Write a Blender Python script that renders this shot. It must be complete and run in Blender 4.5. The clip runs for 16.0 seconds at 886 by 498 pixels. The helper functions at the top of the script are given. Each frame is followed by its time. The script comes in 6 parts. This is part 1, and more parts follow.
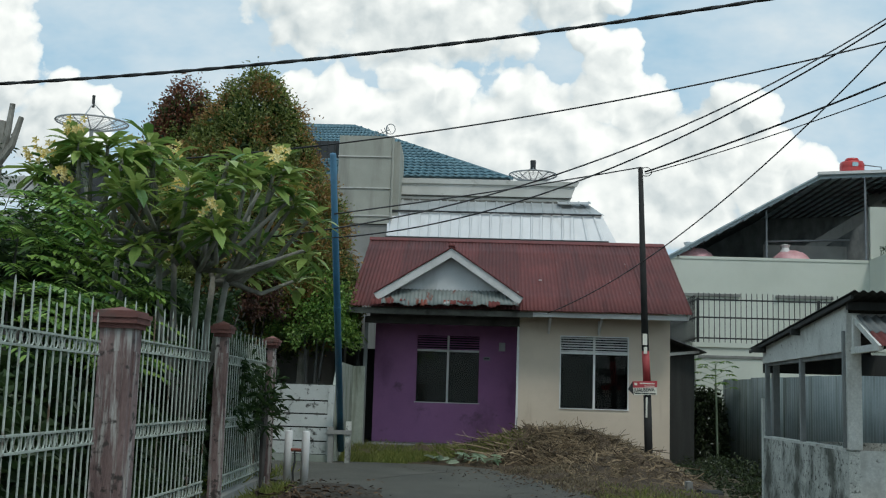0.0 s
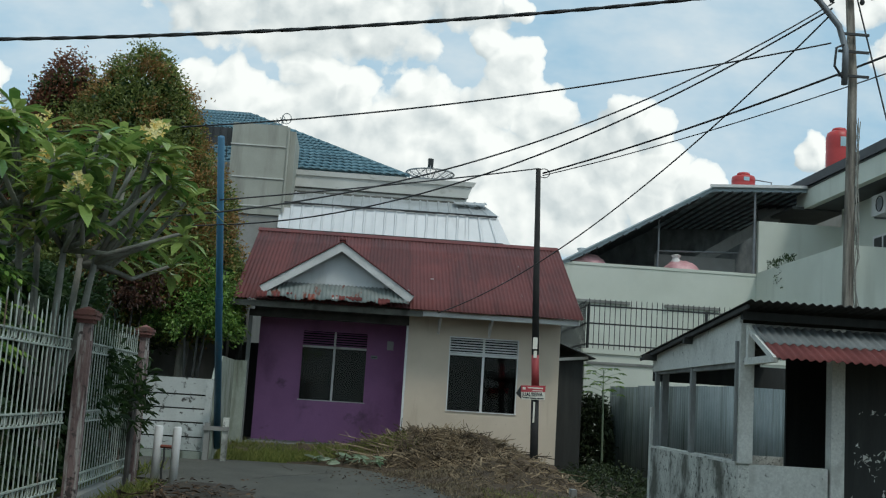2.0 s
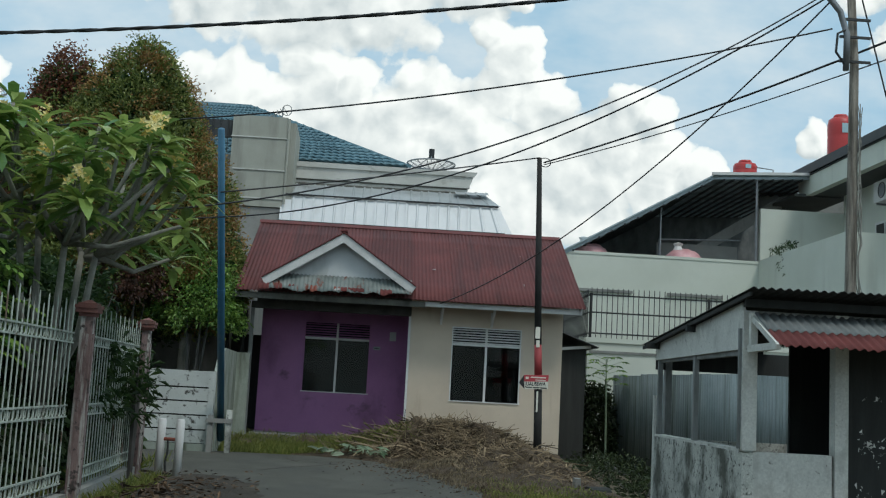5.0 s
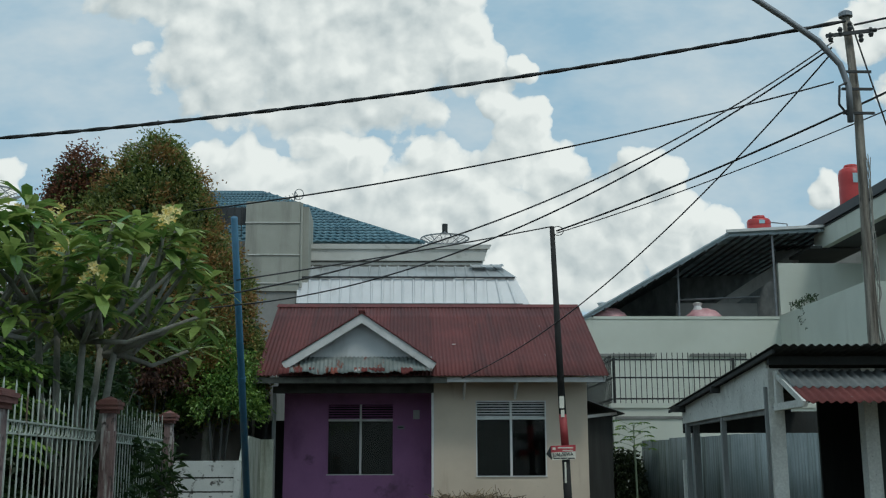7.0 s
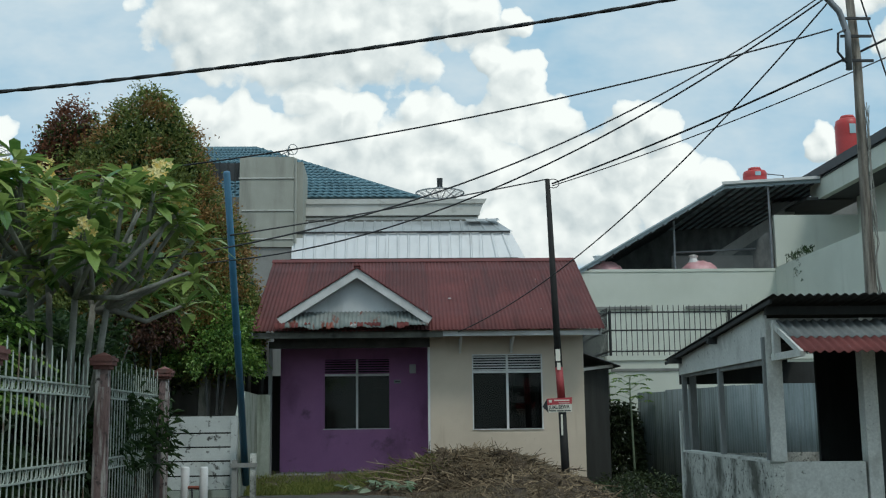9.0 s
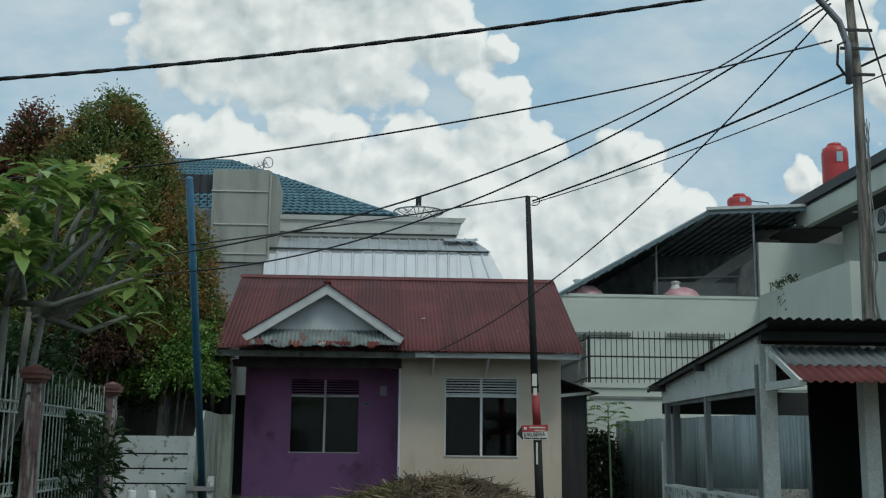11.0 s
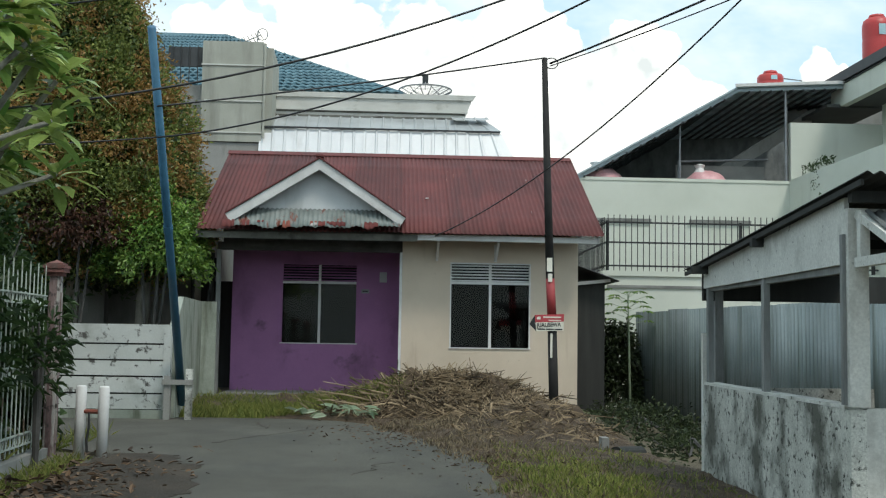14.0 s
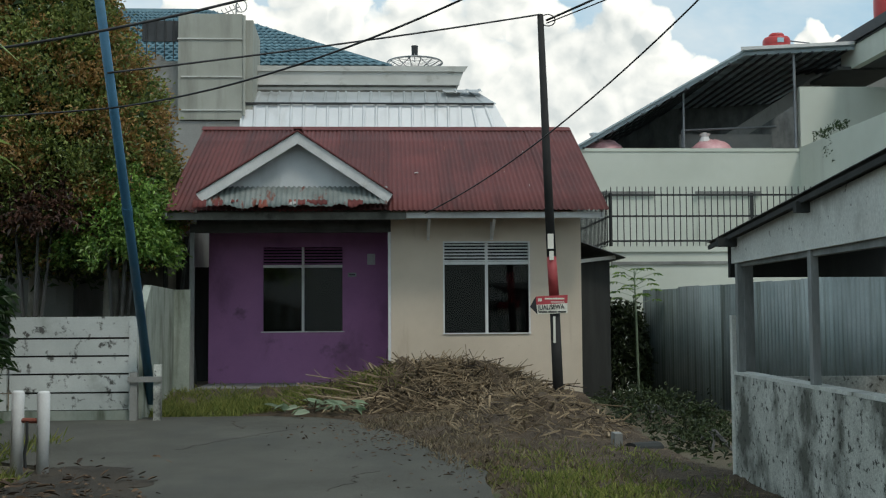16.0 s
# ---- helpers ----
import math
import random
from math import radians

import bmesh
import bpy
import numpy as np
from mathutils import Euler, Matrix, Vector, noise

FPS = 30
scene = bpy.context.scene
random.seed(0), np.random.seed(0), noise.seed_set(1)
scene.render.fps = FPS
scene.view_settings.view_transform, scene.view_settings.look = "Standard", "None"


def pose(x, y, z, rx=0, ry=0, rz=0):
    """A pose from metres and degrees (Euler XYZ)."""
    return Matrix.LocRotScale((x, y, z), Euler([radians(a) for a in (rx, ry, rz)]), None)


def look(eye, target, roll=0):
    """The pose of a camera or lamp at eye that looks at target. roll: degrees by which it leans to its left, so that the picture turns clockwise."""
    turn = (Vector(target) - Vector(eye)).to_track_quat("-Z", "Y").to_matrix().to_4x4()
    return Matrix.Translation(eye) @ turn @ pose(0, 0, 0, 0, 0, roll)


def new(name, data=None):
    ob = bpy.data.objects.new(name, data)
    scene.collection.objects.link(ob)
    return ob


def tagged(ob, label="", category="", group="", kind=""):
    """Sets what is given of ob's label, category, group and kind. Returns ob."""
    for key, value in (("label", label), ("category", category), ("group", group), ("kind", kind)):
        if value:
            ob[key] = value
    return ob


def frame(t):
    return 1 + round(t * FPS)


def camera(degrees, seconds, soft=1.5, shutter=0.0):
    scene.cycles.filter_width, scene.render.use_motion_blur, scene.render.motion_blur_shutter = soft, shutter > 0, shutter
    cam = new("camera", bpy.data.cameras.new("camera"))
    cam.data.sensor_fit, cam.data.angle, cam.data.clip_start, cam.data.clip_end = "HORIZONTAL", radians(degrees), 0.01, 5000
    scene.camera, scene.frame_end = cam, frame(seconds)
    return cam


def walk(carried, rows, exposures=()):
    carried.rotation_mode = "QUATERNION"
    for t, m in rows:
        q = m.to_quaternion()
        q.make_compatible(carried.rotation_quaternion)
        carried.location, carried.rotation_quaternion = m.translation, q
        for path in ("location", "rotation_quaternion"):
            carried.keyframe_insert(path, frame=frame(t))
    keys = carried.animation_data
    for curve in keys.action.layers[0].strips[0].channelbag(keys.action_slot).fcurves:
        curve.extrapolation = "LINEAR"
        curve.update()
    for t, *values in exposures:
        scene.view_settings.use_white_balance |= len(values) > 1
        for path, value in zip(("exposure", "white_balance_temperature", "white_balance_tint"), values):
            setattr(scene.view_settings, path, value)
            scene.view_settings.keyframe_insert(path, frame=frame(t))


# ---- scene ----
cam = camera(43.9, 16.0, soft=1.2)

PATH = [
    (0, (0.777, 0.034, 1.191), (0.69, 2.015, 1.458), 1.8),
    (0.5, (0.802, 0.3, 1.196), (0.716, 2.282, 1.454), 3.3),
    (1, (0.82, 0.507, 1.195), (0.763, 2.489, 1.452), 5.6),
    (1.5, (0.841, 0.593, 1.2), (0.922, 2.573, 1.472), 4.2),
    (2, (0.831, 0.586, 1.204), (0.935, 2.565, 1.479), 3.6),
    (2.5, (0.83, 0.585, 1.198), (0.935, 2.564, 1.47), 3.6),
    (3, (0.834, 0.578, 1.196), (0.939, 2.557, 1.463), 3.8),
    (5.5, (0.837, 0.612, 1.206), (0.935, 2.593, 1.463), 2.4),
    (6, (0.857, 0.59, 1.251), (0.923, 2.561, 1.586), 0.6),
    (6.5, (0.858, 0.609, 1.242), (0.923, 2.571, 1.625), 0.3),
    (7, (0.858, 0.607, 1.224), (0.924, 2.568, 1.613), -0.2),
    (7.5, (0.867, 0.632, 1.218), (0.932, 2.599, 1.569), -1.4),
    (8, (0.865, 0.617, 1.214), (0.93, 2.592, 1.521), -1.4),
    (10.5, (0.937, 1.281, 1.216), (1.035, 3.25, 1.551), 0.8),
    (11, (1.003, 1.533, 1.242), (1.112, 3.499, 1.593), 0.6),
    (11.5, (1.009, 1.607, 1.234), (1.157, 3.57, 1.584), -1.2),
    (12, (1.045, 1.761, 1.253), (1.269, 3.718, 1.601), -2.4),
    (12.5, (1.068, 2.002, 1.252), (1.298, 3.957, 1.604), -2.0),
    (13, (1.118, 2.493, 1.228), (1.338, 4.449, 1.581), -1.0),
    (13.5, (1.165, 3.084, 1.24), (1.322, 5.065, 1.467), -0.4),
    (14, (1.207, 3.519, 1.229), (1.3, 5.51, 1.388), 0.9),
    (14.5, (1.234, 3.978, 1.261), (1.295, 5.973, 1.381), 0.9),
    (15, (1.278, 4.245, 1.274), (1.337, 6.241, 1.391), 0.9),
    (15.5, (1.319, 4.518, 1.275), (1.409, 6.513, 1.393), -0.0),
    (16, (1.362, 4.919, 1.299), (1.46, 6.912, 1.423), -0.4),
]
EXPOSURE = [(0.0, -0.13, 6400, 9), (1.0, -0.17, 6350, 8), (1.5, -0.25, 6330, 8), (2.0, -0.17, 6350, 8), (5.55, -0.15, 6350, 8), (6.0, -0.6, 6250, 6), (6.5, -0.42, 6250, 6), (7.0, -0.42, 6250, 6), (7.5, -0.27, 6250, 6), (8.2, -0.13, 6300, 7), (10.3, -0.4, 6250, 6),
            (11.0, -0.45, 6230, 6), (12.0, -0.42, 6250, 6), (12.9, -0.43, 6250, 6), (13.25, -0.1, 6510, 8), (13.55, 0.38, 6610, 10), (14.0, 0.4, 6710, 10), (14.5, 0.29, 6710, 10), (15.2, 0.18, 6660, 10), (16.0, -0.05, 6660, 10)]
walk(cam, [(t, look(eye, target, roll)) for t, eye, target, roll in PATH], EXPOSURE)

# ---- world and sun ----
SUN_EL, SUN_AZ = radians(58), radians(150)
world = bpy.data.worlds.new("world")
scene.world = world
world.use_nodes = True
wt = world.node_tree
wn, wl = wt.nodes, wt.links
wn.clear()
w_out = wn.new("ShaderNodeOutputWorld")
w_bg = wn.new("ShaderNodeBackground")
w_tc = wn.new("ShaderNodeTexCoord")
w_sky = wn.new("ShaderNodeTexSky")
w_sky.sky_type = "NISHITA"
w_sky.sun_disc = False
w_sky.sun_elevation = SUN_EL
w_sky.sun_rotation = SUN_AZ
w_sky.dust_density = 2.0
w_scale = wn.new("ShaderNodeVectorMath")
w_scale.operation = "SCALE"
w_scale.inputs[3].default_value = 0.115
wl.new(w_sky.outputs[0], w_scale.inputs[0])
# cumulus heads ahead of the lane: slope to the side, slope upwards, size
BANK_HIGH = [(-0.09, 0.422, 0.102), (0.024, 0.409, 0.051), (-0.019, 0.371, 0.064), (0.063, 0.376, 0.032), (0.041, 0.436, 0.037), (-0.165, 0.397, 0.075),
             (-0.088, 0.359, 0.064), (0.084, 0.342, 0.021), (-0.043, 0.511, 0.139), (-0.219, 0.525, 0.118), (0.112, 0.377, 0.015)]
BANK_MID = [(-0.087, 0.3, 0.026), (-0.065, 0.291, 0.024), (-0.036, 0.284, 0.024), (-0.064, 0.254, 0.051), (-0.154, 0.269, 0.033), (-0.181, 0.282, 0.022),
            (-0.106, 0.242, 0.043), (0.108, 0.314, 0.031), (0.122, 0.326, 0.019), (0.097, 0.281, 0.029), (0.14, 0.27, 0.032), (0.028, 0.272, 0.033), (0.007, 0.236, 0.051)]
BANK_LOW = [(0.068, 0.234, 0.053), (0.223, 0.272, 0.026), (0.247, 0.266, 0.019), (0.206, 0.241, 0.04), (0.158, 0.224, 0.051), (0.257, 0.234, 0.029),
            (0.288, 0.218, 0.024), (0.12, 0.181, 0.059), (0.189, 0.182, 0.048), (0.242, 0.198, 0.037), (-0.373, 0.266, 0.02), (-0.408, 0.249, 0.048)]
BANK_FAR = [(0.398, 0.257, 0.018), (0.427, 0.244, 0.016), (0.45, 0.415, 0.037), (0.502, 0.363, 0.048), (0.527, 0.262, 0.043), (-0.513, 0.318, 0.086)]


def w_math(op, a, c, d=None):
    n = wn.new("ShaderNodeMath")
    n.operation = op
    for k, v in enumerate((a, c, d)):
        if v is None:
            continue
        if isinstance(v, (int, float)):
            n.inputs[k].default_value = v
        else:
            wl.new(v, n.inputs[k])
    return n.outputs[0]


def w_vec(op, a, c):
    n = wn.new("ShaderNodeVectorMath")
    n.operation = op
    wl.new(a, n.inputs[0])
    if isinstance(c, tuple):
        n.inputs[1].default_value = c
    else:
        wl.new(c, n.inputs[1])
    return n


def w_noise(vec, scale, detail, rough):
    n = wn.new("ShaderNodeTexNoise")
    for key, val in (("Scale", scale), ("Detail", detail), ("Roughness", rough)):
        n.inputs[key].default_value = val
    wl.new(vec, n.inputs["Vector"])
    return n


w_sep = wn.new("ShaderNodeSeparateXYZ")
wl.new(w_tc.outputs["Generated"], w_sep.inputs[0])
w_fwd = w_math("MAXIMUM", w_sep.outputs[1], 0.05)
w_uv = wn.new("ShaderNodeCombineXYZ")
wl.new(w_math("DIVIDE", w_sep.outputs[0], w_fwd), w_uv.inputs[0])
wl.new(w_math("DIVIDE", w_sep.outputs[2], w_fwd), w_uv.inputs[1])


def w_puffs(vec, scale):
    n = wn.new("ShaderNodeTexVoronoi")
    n.feature = "SMOOTH_F1"
    n.inputs["Scale"].default_value = scale
    n.inputs["Detail"].default_value = 1.5
    n.inputs["Roughness"].default_value = 0.45
    n.inputs["Smoothness"].default_value = 0.7
    wl.new(vec, n.inputs["Vector"])
    return n.outputs["Distance"]


def cloud_field(shift):
    """Height of the cloud mass over the direction of view, moved by shift."""
    d = w_vec("ADD", w_uv.outputs[0], shift).outputs[0]
    warp = w_vec("SUBTRACT", w_noise(d, 24.0, 3.0, 0.55).outputs["Color"], (0.5, 0.5, 0.5)).outputs[0]
    dw = w_vec("ADD", d, w_vec("MULTIPLY", warp, (0.03, 0.022, 0.0)).outputs[0]).outputs[0]
    # the sky out of sight carries scattered clouds too
    best = w_math("MULTIPLY_ADD", w_noise(w_tc.outputs["Generated"], 2.6, 3.0, 0.5).outputs["Fac"], 3.0, -1.7)
    best = w_math("ADD", best, w_math("MULTIPLY", w_math("MAXIMUM", w_sep.outputs[1], 0.0), -1.2))
    for bank in (BANK_HIGH, BANK_MID, BANK_LOW, BANK_FAR):
        for cu, cv_, cr in bank:
            dist = w_vec("DISTANCE", dw, (cu, cv_, 0.0)).outputs["Value"]
            best = w_math("MAXIMUM", best, w_math("MULTIPLY_ADD", dist, -1.0 / cr, 1.24))
    best = w_math("MINIMUM", best, 0.7)
    best = w_math("MULTIPLY_ADD", w_puffs(dw, 34.0), -0.6, w_math("ADD", best, 0.27))
    return w_math("MULTIPLY_ADD", w_noise(d, 70.0, 5.0, 0.6).outputs["Fac"], 0.36, w_math("ADD", best, -0.18))


w_f1 = cloud_field((0.0, 0.0, 0.0))
w_f2 = cloud_field((0.007, 0.012, 0.0))
w_mask = wn.new("ShaderNodeValToRGB")
w_mask.color_ramp.elements[0].position = 0.0
w_mask.color_ramp.elements[0].color = (0.0, 0.0, 0.0, 1)
w_mask.color_ramp.elements[1].position = 0.2
w_mid = w_mask.color_ramp.elements.new(0.08)
w_mid.color = (0.7, 0.7, 0.7, 1)
wl.new(w_f1, w_mask.inputs[0])
# thin high veil that softens the blue
w_haze = w_noise(w_vec("MULTIPLY", w_uv.outputs[0], (5.0, 9.0, 1.0)).outputs[0], 1.0, 5.0, 0.6).outputs["Fac"]
# sunlit upper right flanks, greyer bodies
w_cl = wn.new("ShaderNodeValToRGB")
w_cl.color_ramp.elements[0].position = 0.22
w_cl.color_ramp.elements[0].color = (0.63, 0.7, 0.71, 1)
w_cl.color_ramp.elements[1].position = 0.72
w_cl.color_ramp.elements[1].color = (1.11, 1.13, 1.08, 1)
w_lit = w_math("MULTIPLY_ADD", w_math("SUBTRACT", w_f1, w_f2), 0.62, 0.52)
w_body = w_noise(w_uv.outputs[0], 13.0, 3.0, 0.5).outputs["Fac"]
wl.new(w_math("ADD", w_lit, w_math("MULTIPLY_ADD", w_body, 0.9, -0.45)), w_cl.inputs[0])
w_mix = wn.new("ShaderNodeMix")
w_mix.data_type = "RGBA"
wl.new(w_mask.outputs[0], w_mix.inputs[0])
w_veil = wn.new("ShaderNodeMix")
w_veil.data_type = "RGBA"
w_veil.inputs[0].default_value = 0.84
w_veil.inputs[7].default_value = (0.46, 0.7, 0.86, 1)
wl.new(w_scale.outputs[0], w_veil.inputs[6])
w_thin = wn.new("ShaderNodeMix")
w_thin.data_type = "RGBA"
wl.new(w_math("MULTIPLY_ADD", w_haze, 2.6, -0.95), w_thin.inputs[0])
w_thin.clamp_factor = True
wl.new(w_veil.outputs[2], w_thin.inputs[6])
w_thin.inputs[7].default_value = (0.8, 0.88, 0.91, 1)
wl.new(w_thin.outputs[2], w_mix.inputs[6])
wl.new(w_cl.outputs[0], w_mix.inputs[7])
wl.new(w_mix.outputs[2], w_bg.inputs[0])
w_bg.inputs[1].default_value = 1.0
wl.new(w_bg.outputs[0], w_out.inputs[0])

sun_data = bpy.data.lights.new("sun", "SUN")
sun_data.energy = 1.35
sun_data.angle = radians(12)
sun_data.color = (1.0, 0.98, 0.92)
sun = new("sun", sun_data)
sun_dir = Vector((math.sin(SUN_AZ) * math.cos(SUN_EL), math.cos(SUN_AZ) * math.cos(SUN_EL), math.sin(SUN_EL)))
sun.matrix_world = look(sun_dir * 60, (0, 0, 0))

# ---- materials ----


def mat(name, c1, c2, scale=3.0, fine=45.0, rough=0.8, metal=0.0, bump=0.3, dist=0.01, stretch=(1, 1, 1),
        stain=None, stain_scale=2.5, stain_lo=0.52, stain_hi=0.68, stain_stretch=(1, 1, 0.25), spread=0.0, fine_mix=0.25,
        stain2=None, stain2_scale=9.0, stain2_lo=0.6, stain2_hi=0.66, island=False):
    m = bpy.data.materials.new(name)
    m.use_nodes = True
    nt = m.node_tree
    n, l = nt.nodes, nt.links
    bsdf = n["Principled BSDF"]
    tc = n.new("ShaderNodeTexCoord")
    mp = n.new("ShaderNodeMapping")
    mp.inputs["Scale"].default_value = stretch
    l.new(tc.outputs["Object"], mp.inputs[0])

    def noise_node(s, detail=5.0, vec=None):
        t = n.new("ShaderNodeTexNoise")
        t.inputs["Scale"].default_value = s
        t.inputs["Detail"].default_value = detail
        t.inputs["Roughness"].default_value = 0.6
        l.new(vec or mp.outputs[0], t.inputs["Vector"])
        return t

    def ramp_node(src, lo, hi, a=(0, 0, 0, 1), b=(1, 1, 1, 1)):
        r = n.new("ShaderNodeValToRGB")
        r.color_ramp.elements[0].position, r.color_ramp.elements[1].position = lo, hi
        r.color_ramp.elements[0].color, r.color_ramp.elements[1].color = a, b
        l.new(src, r.inputs[0])
        return r

    def mix_node(fac, a, b, blend="MIX"):
        x = n.new("ShaderNodeMix")
        x.data_type, x.blend_type = "RGBA", blend
        if isinstance(fac, float):
            x.inputs[0].default_value = fac
        else:
            l.new(fac, x.inputs[0])
        l.new(a, x.inputs[6])
        if isinstance(b, tuple):
            x.inputs[7].default_value = b
        else:
            l.new(b, x.inputs[7])
        return x.outputs[2]

    if island:
        geo = n.new("ShaderNodeNewGeometry")
        col = ramp_node(geo.outputs["Random Per Island"], 0.0, 1.0, (*c1, 1), (*c2, 1)).outputs[0]
        big = ramp_node(noise_node(scale).outputs["Fac"], 0.3, 0.7, (0.62, 0.62, 0.62, 1), (1.25, 1.25, 1.25, 1)).outputs[0]
        col = mix_node(0.8, col, big, "MULTIPLY")
    else:
        col = ramp_node(noise_node(scale).outputs["Fac"], 0.32, 0.68, (*c1, 1), (*c2, 1)).outputs[0]
    fine_t = noise_node(fine, 4.0)
    fr = ramp_node(fine_t.outputs["Fac"], 0.3, 0.7, (0.55, 0.55, 0.55, 1), (1.3, 1.3, 1.3, 1)).outputs[0]
    col = mix_node(fine_mix, col, fr, "MULTIPLY")
    if stain:
        mp2 = n.new("ShaderNodeMapping")
        mp2.inputs["Scale"].default_value = stain_stretch
        l.new(tc.outputs["Object"], mp2.inputs[0])
        sr = ramp_node(noise_node(stain_scale, 8.0, mp2.outputs[0]).outputs["Fac"], stain_lo, stain_hi).outputs[0]
        col = mix_node(sr, col, (*stain, 1))
    if stain2:
        sr = ramp_node(noise_node(stain2_scale, 6.0, tc.outputs["Object"]).outputs["Fac"], stain2_lo, stain2_hi).outputs[0]
        col = mix_node(sr, col, (*stain2, 1))
    if spread:
        info = n.new("ShaderNodeObjectInfo")
        rr = ramp_node(info.outputs["Random"], 0, 1, (1 - spread,) * 3 + (1,), (1 + spread,) * 3 + (1,)).outputs[0]
        col = mix_node(1.0, col, rr, "MULTIPLY")
    l.new(col, bsdf.inputs["Base Color"])
    bsdf.inputs["Roughness"].default_value = rough
    bsdf.inputs["Metallic"].default_value = metal
    if bump:
        bp = n.new("ShaderNodeBump")
        bp.inputs["Strength"].default_value = bump
        bp.inputs["Distance"].default_value = dist
        l.new(fine_t.outputs["Fac"], bp.inputs["Height"])
        l.new(bp.outputs[0], bsdf.inputs["Normal"])
    return m


def leafy(m, part_through):
    """Lets some light through thin leaves."""
    n, l = m.node_tree.nodes, m.node_tree.links
    bsdf, out = n["Principled BSDF"], n["Material Output"]
    tr = n.new("ShaderNodeBsdfTranslucent")
    mx = n.new("ShaderNodeMixShader")
    mx.inputs[0].default_value = part_through
    l.new(bsdf.inputs["Base Color"].links[0].from_socket, tr.inputs[0])
    l.new(bsdf.outputs[0], mx.inputs[1])
    l.new(tr.outputs[0], mx.inputs[2])
    l.new(mx.outputs[0], out.inputs[0])


def glass_mat(name, tint):
    m = bpy.data.materials.new(name)
    m.use_nodes = True
    b = m.node_tree.nodes["Principled BSDF"]
    b.inputs["Base Color"].default_value = (*tint, 1)
    b.inputs["Transmission Weight"].default_value = 1.0
    b.inputs["Roughness"].default_value = 0.03
    b.inputs["IOR"].default_value = 1.5
    return m


M_ASPHALT = mat("asphalt", (0.062, 0.06, 0.048), (0.1, 0.097, 0.08), 0.9, 90, 0.92, bump=0.6, dist=0.01, fine_mix=0.75,
                stain=(0.046, 0.047, 0.042), stain_scale=0.8, stain_lo=0.5, stain_hi=0.72, stain_stretch=(1, 0.35, 1),
                stain2=(0.13, 0.125, 0.105), stain2_scale=16, stain2_lo=0.64, stain2_hi=0.74)
M_SOIL = mat("soil", (0.03, 0.026, 0.02), (0.08, 0.064, 0.046), 1.2, 60, 0.95, bump=0.8, dist=0.03, fine_mix=0.6)
M_DIRT = mat("straw_strewn_dirt", (0.05, 0.033, 0.02), (0.125, 0.088, 0.054), 2.6, 70, 0.95, bump=0.9, dist=0.03, fine_mix=0.85,
             stain=(0.2, 0.15, 0.09), stain_scale=7.0, stain_lo=0.58, stain_hi=0.68, stain_stretch=(1, 1, 1))
M_GROUND = mat("earth", (0.08, 0.07, 0.042), (0.15, 0.12, 0.08), 0.9, 40, 0.95, bump=0.8, dist=0.03, fine_mix=0.5,
               stain=(0.07, 0.09, 0.03), stain_scale=1.1, stain_lo=0.54, stain_hi=0.66, stain_stretch=(1, 1, 1))
M_PURPLE = mat("purple_paint", (0.34, 0.15, 0.315), (0.41, 0.185, 0.375), 1.3, 70, 0.75, bump=0.15, dist=0.004, fine_mix=0.15,
               stain=(0.22, 0.1, 0.2), stain_scale=1.5, stain_lo=0.52, stain_hi=0.74, stain_stretch=(1, 1, 0.6),
               stain2=(0.15, 0.08, 0.135), stain2_scale=2.3, stain2_lo=0.62, stain2_hi=0.76)
M_CREAM = mat("cream_paint", (0.56, 0.47, 0.36), (0.65, 0.55, 0.43), 1.2, 80, 0.8, bump=0.15, dist=0.004, fine_mix=0.15,
              stain=(0.43, 0.33, 0.23), stain_scale=1.9, stain_lo=0.58, stain_hi=0.8, stain_stretch=(1.8, 1, 0.22),
              stain2=(0.34, 0.27, 0.19), stain2_scale=9, stain2_lo=0.68, stain2_hi=0.76)
M_WHITE = mat("white_paint", (0.62, 0.62, 0.6), (0.76, 0.76, 0.74), 3, 60, 0.6, bump=0.15, dist=0.003, fine_mix=0.15,
              stain=(0.4, 0.4, 0.38), stain_scale=3, stain_lo=0.6, stain_hi=0.75)
M_GABLE = mat("grey_white_board", (0.46, 0.48, 0.48), (0.56, 0.58, 0.58), 1.5, 60, 0.7, bump=0.1, dist=0.003, fine_mix=0.12,
              stain=(0.36, 0.37, 0.36), stain_scale=2)
M_BARGE = mat("weathered_white_timber", (0.5, 0.5, 0.48), (0.66, 0.66, 0.64), 3, 70, 0.7, bump=0.2, dist=0.003,
              stain=(0.22, 0.21, 0.19), stain_scale=3.2, stain_lo=0.62, stain_hi=0.72, stain_stretch=(1, 1, 1))
M_REDROOF = mat("red_corrugated_iron", (0.095, 0.022, 0.02), (0.145, 0.034, 0.03), 1.3, 40, 0.72, bump=0.2, dist=0.004, fine_mix=0.3,
                stain=(0.07, 0.019, 0.018), stain_scale=1.6, stain_lo=0.5, stain_hi=0.72, stain_stretch=(2.2, 0.3, 0.3),
                stain2=(0.24, 0.12, 0.09), stain2_scale=17, stain2_lo=0.66, stain2_hi=0.73, spread=0.2)
M_RUSTTIN = mat("bare_tin_with_rust", (0.15, 0.178, 0.168), (0.25, 0.278, 0.262), 2.5, 50, 0.65, metal=0.2, bump=0.2, dist=0.003,
                stain=(0.17, 0.052, 0.032), stain_scale=3.4, stain_lo=0.56, stain_hi=0.62, stain_stretch=(1.6, 0.7, 0.7))
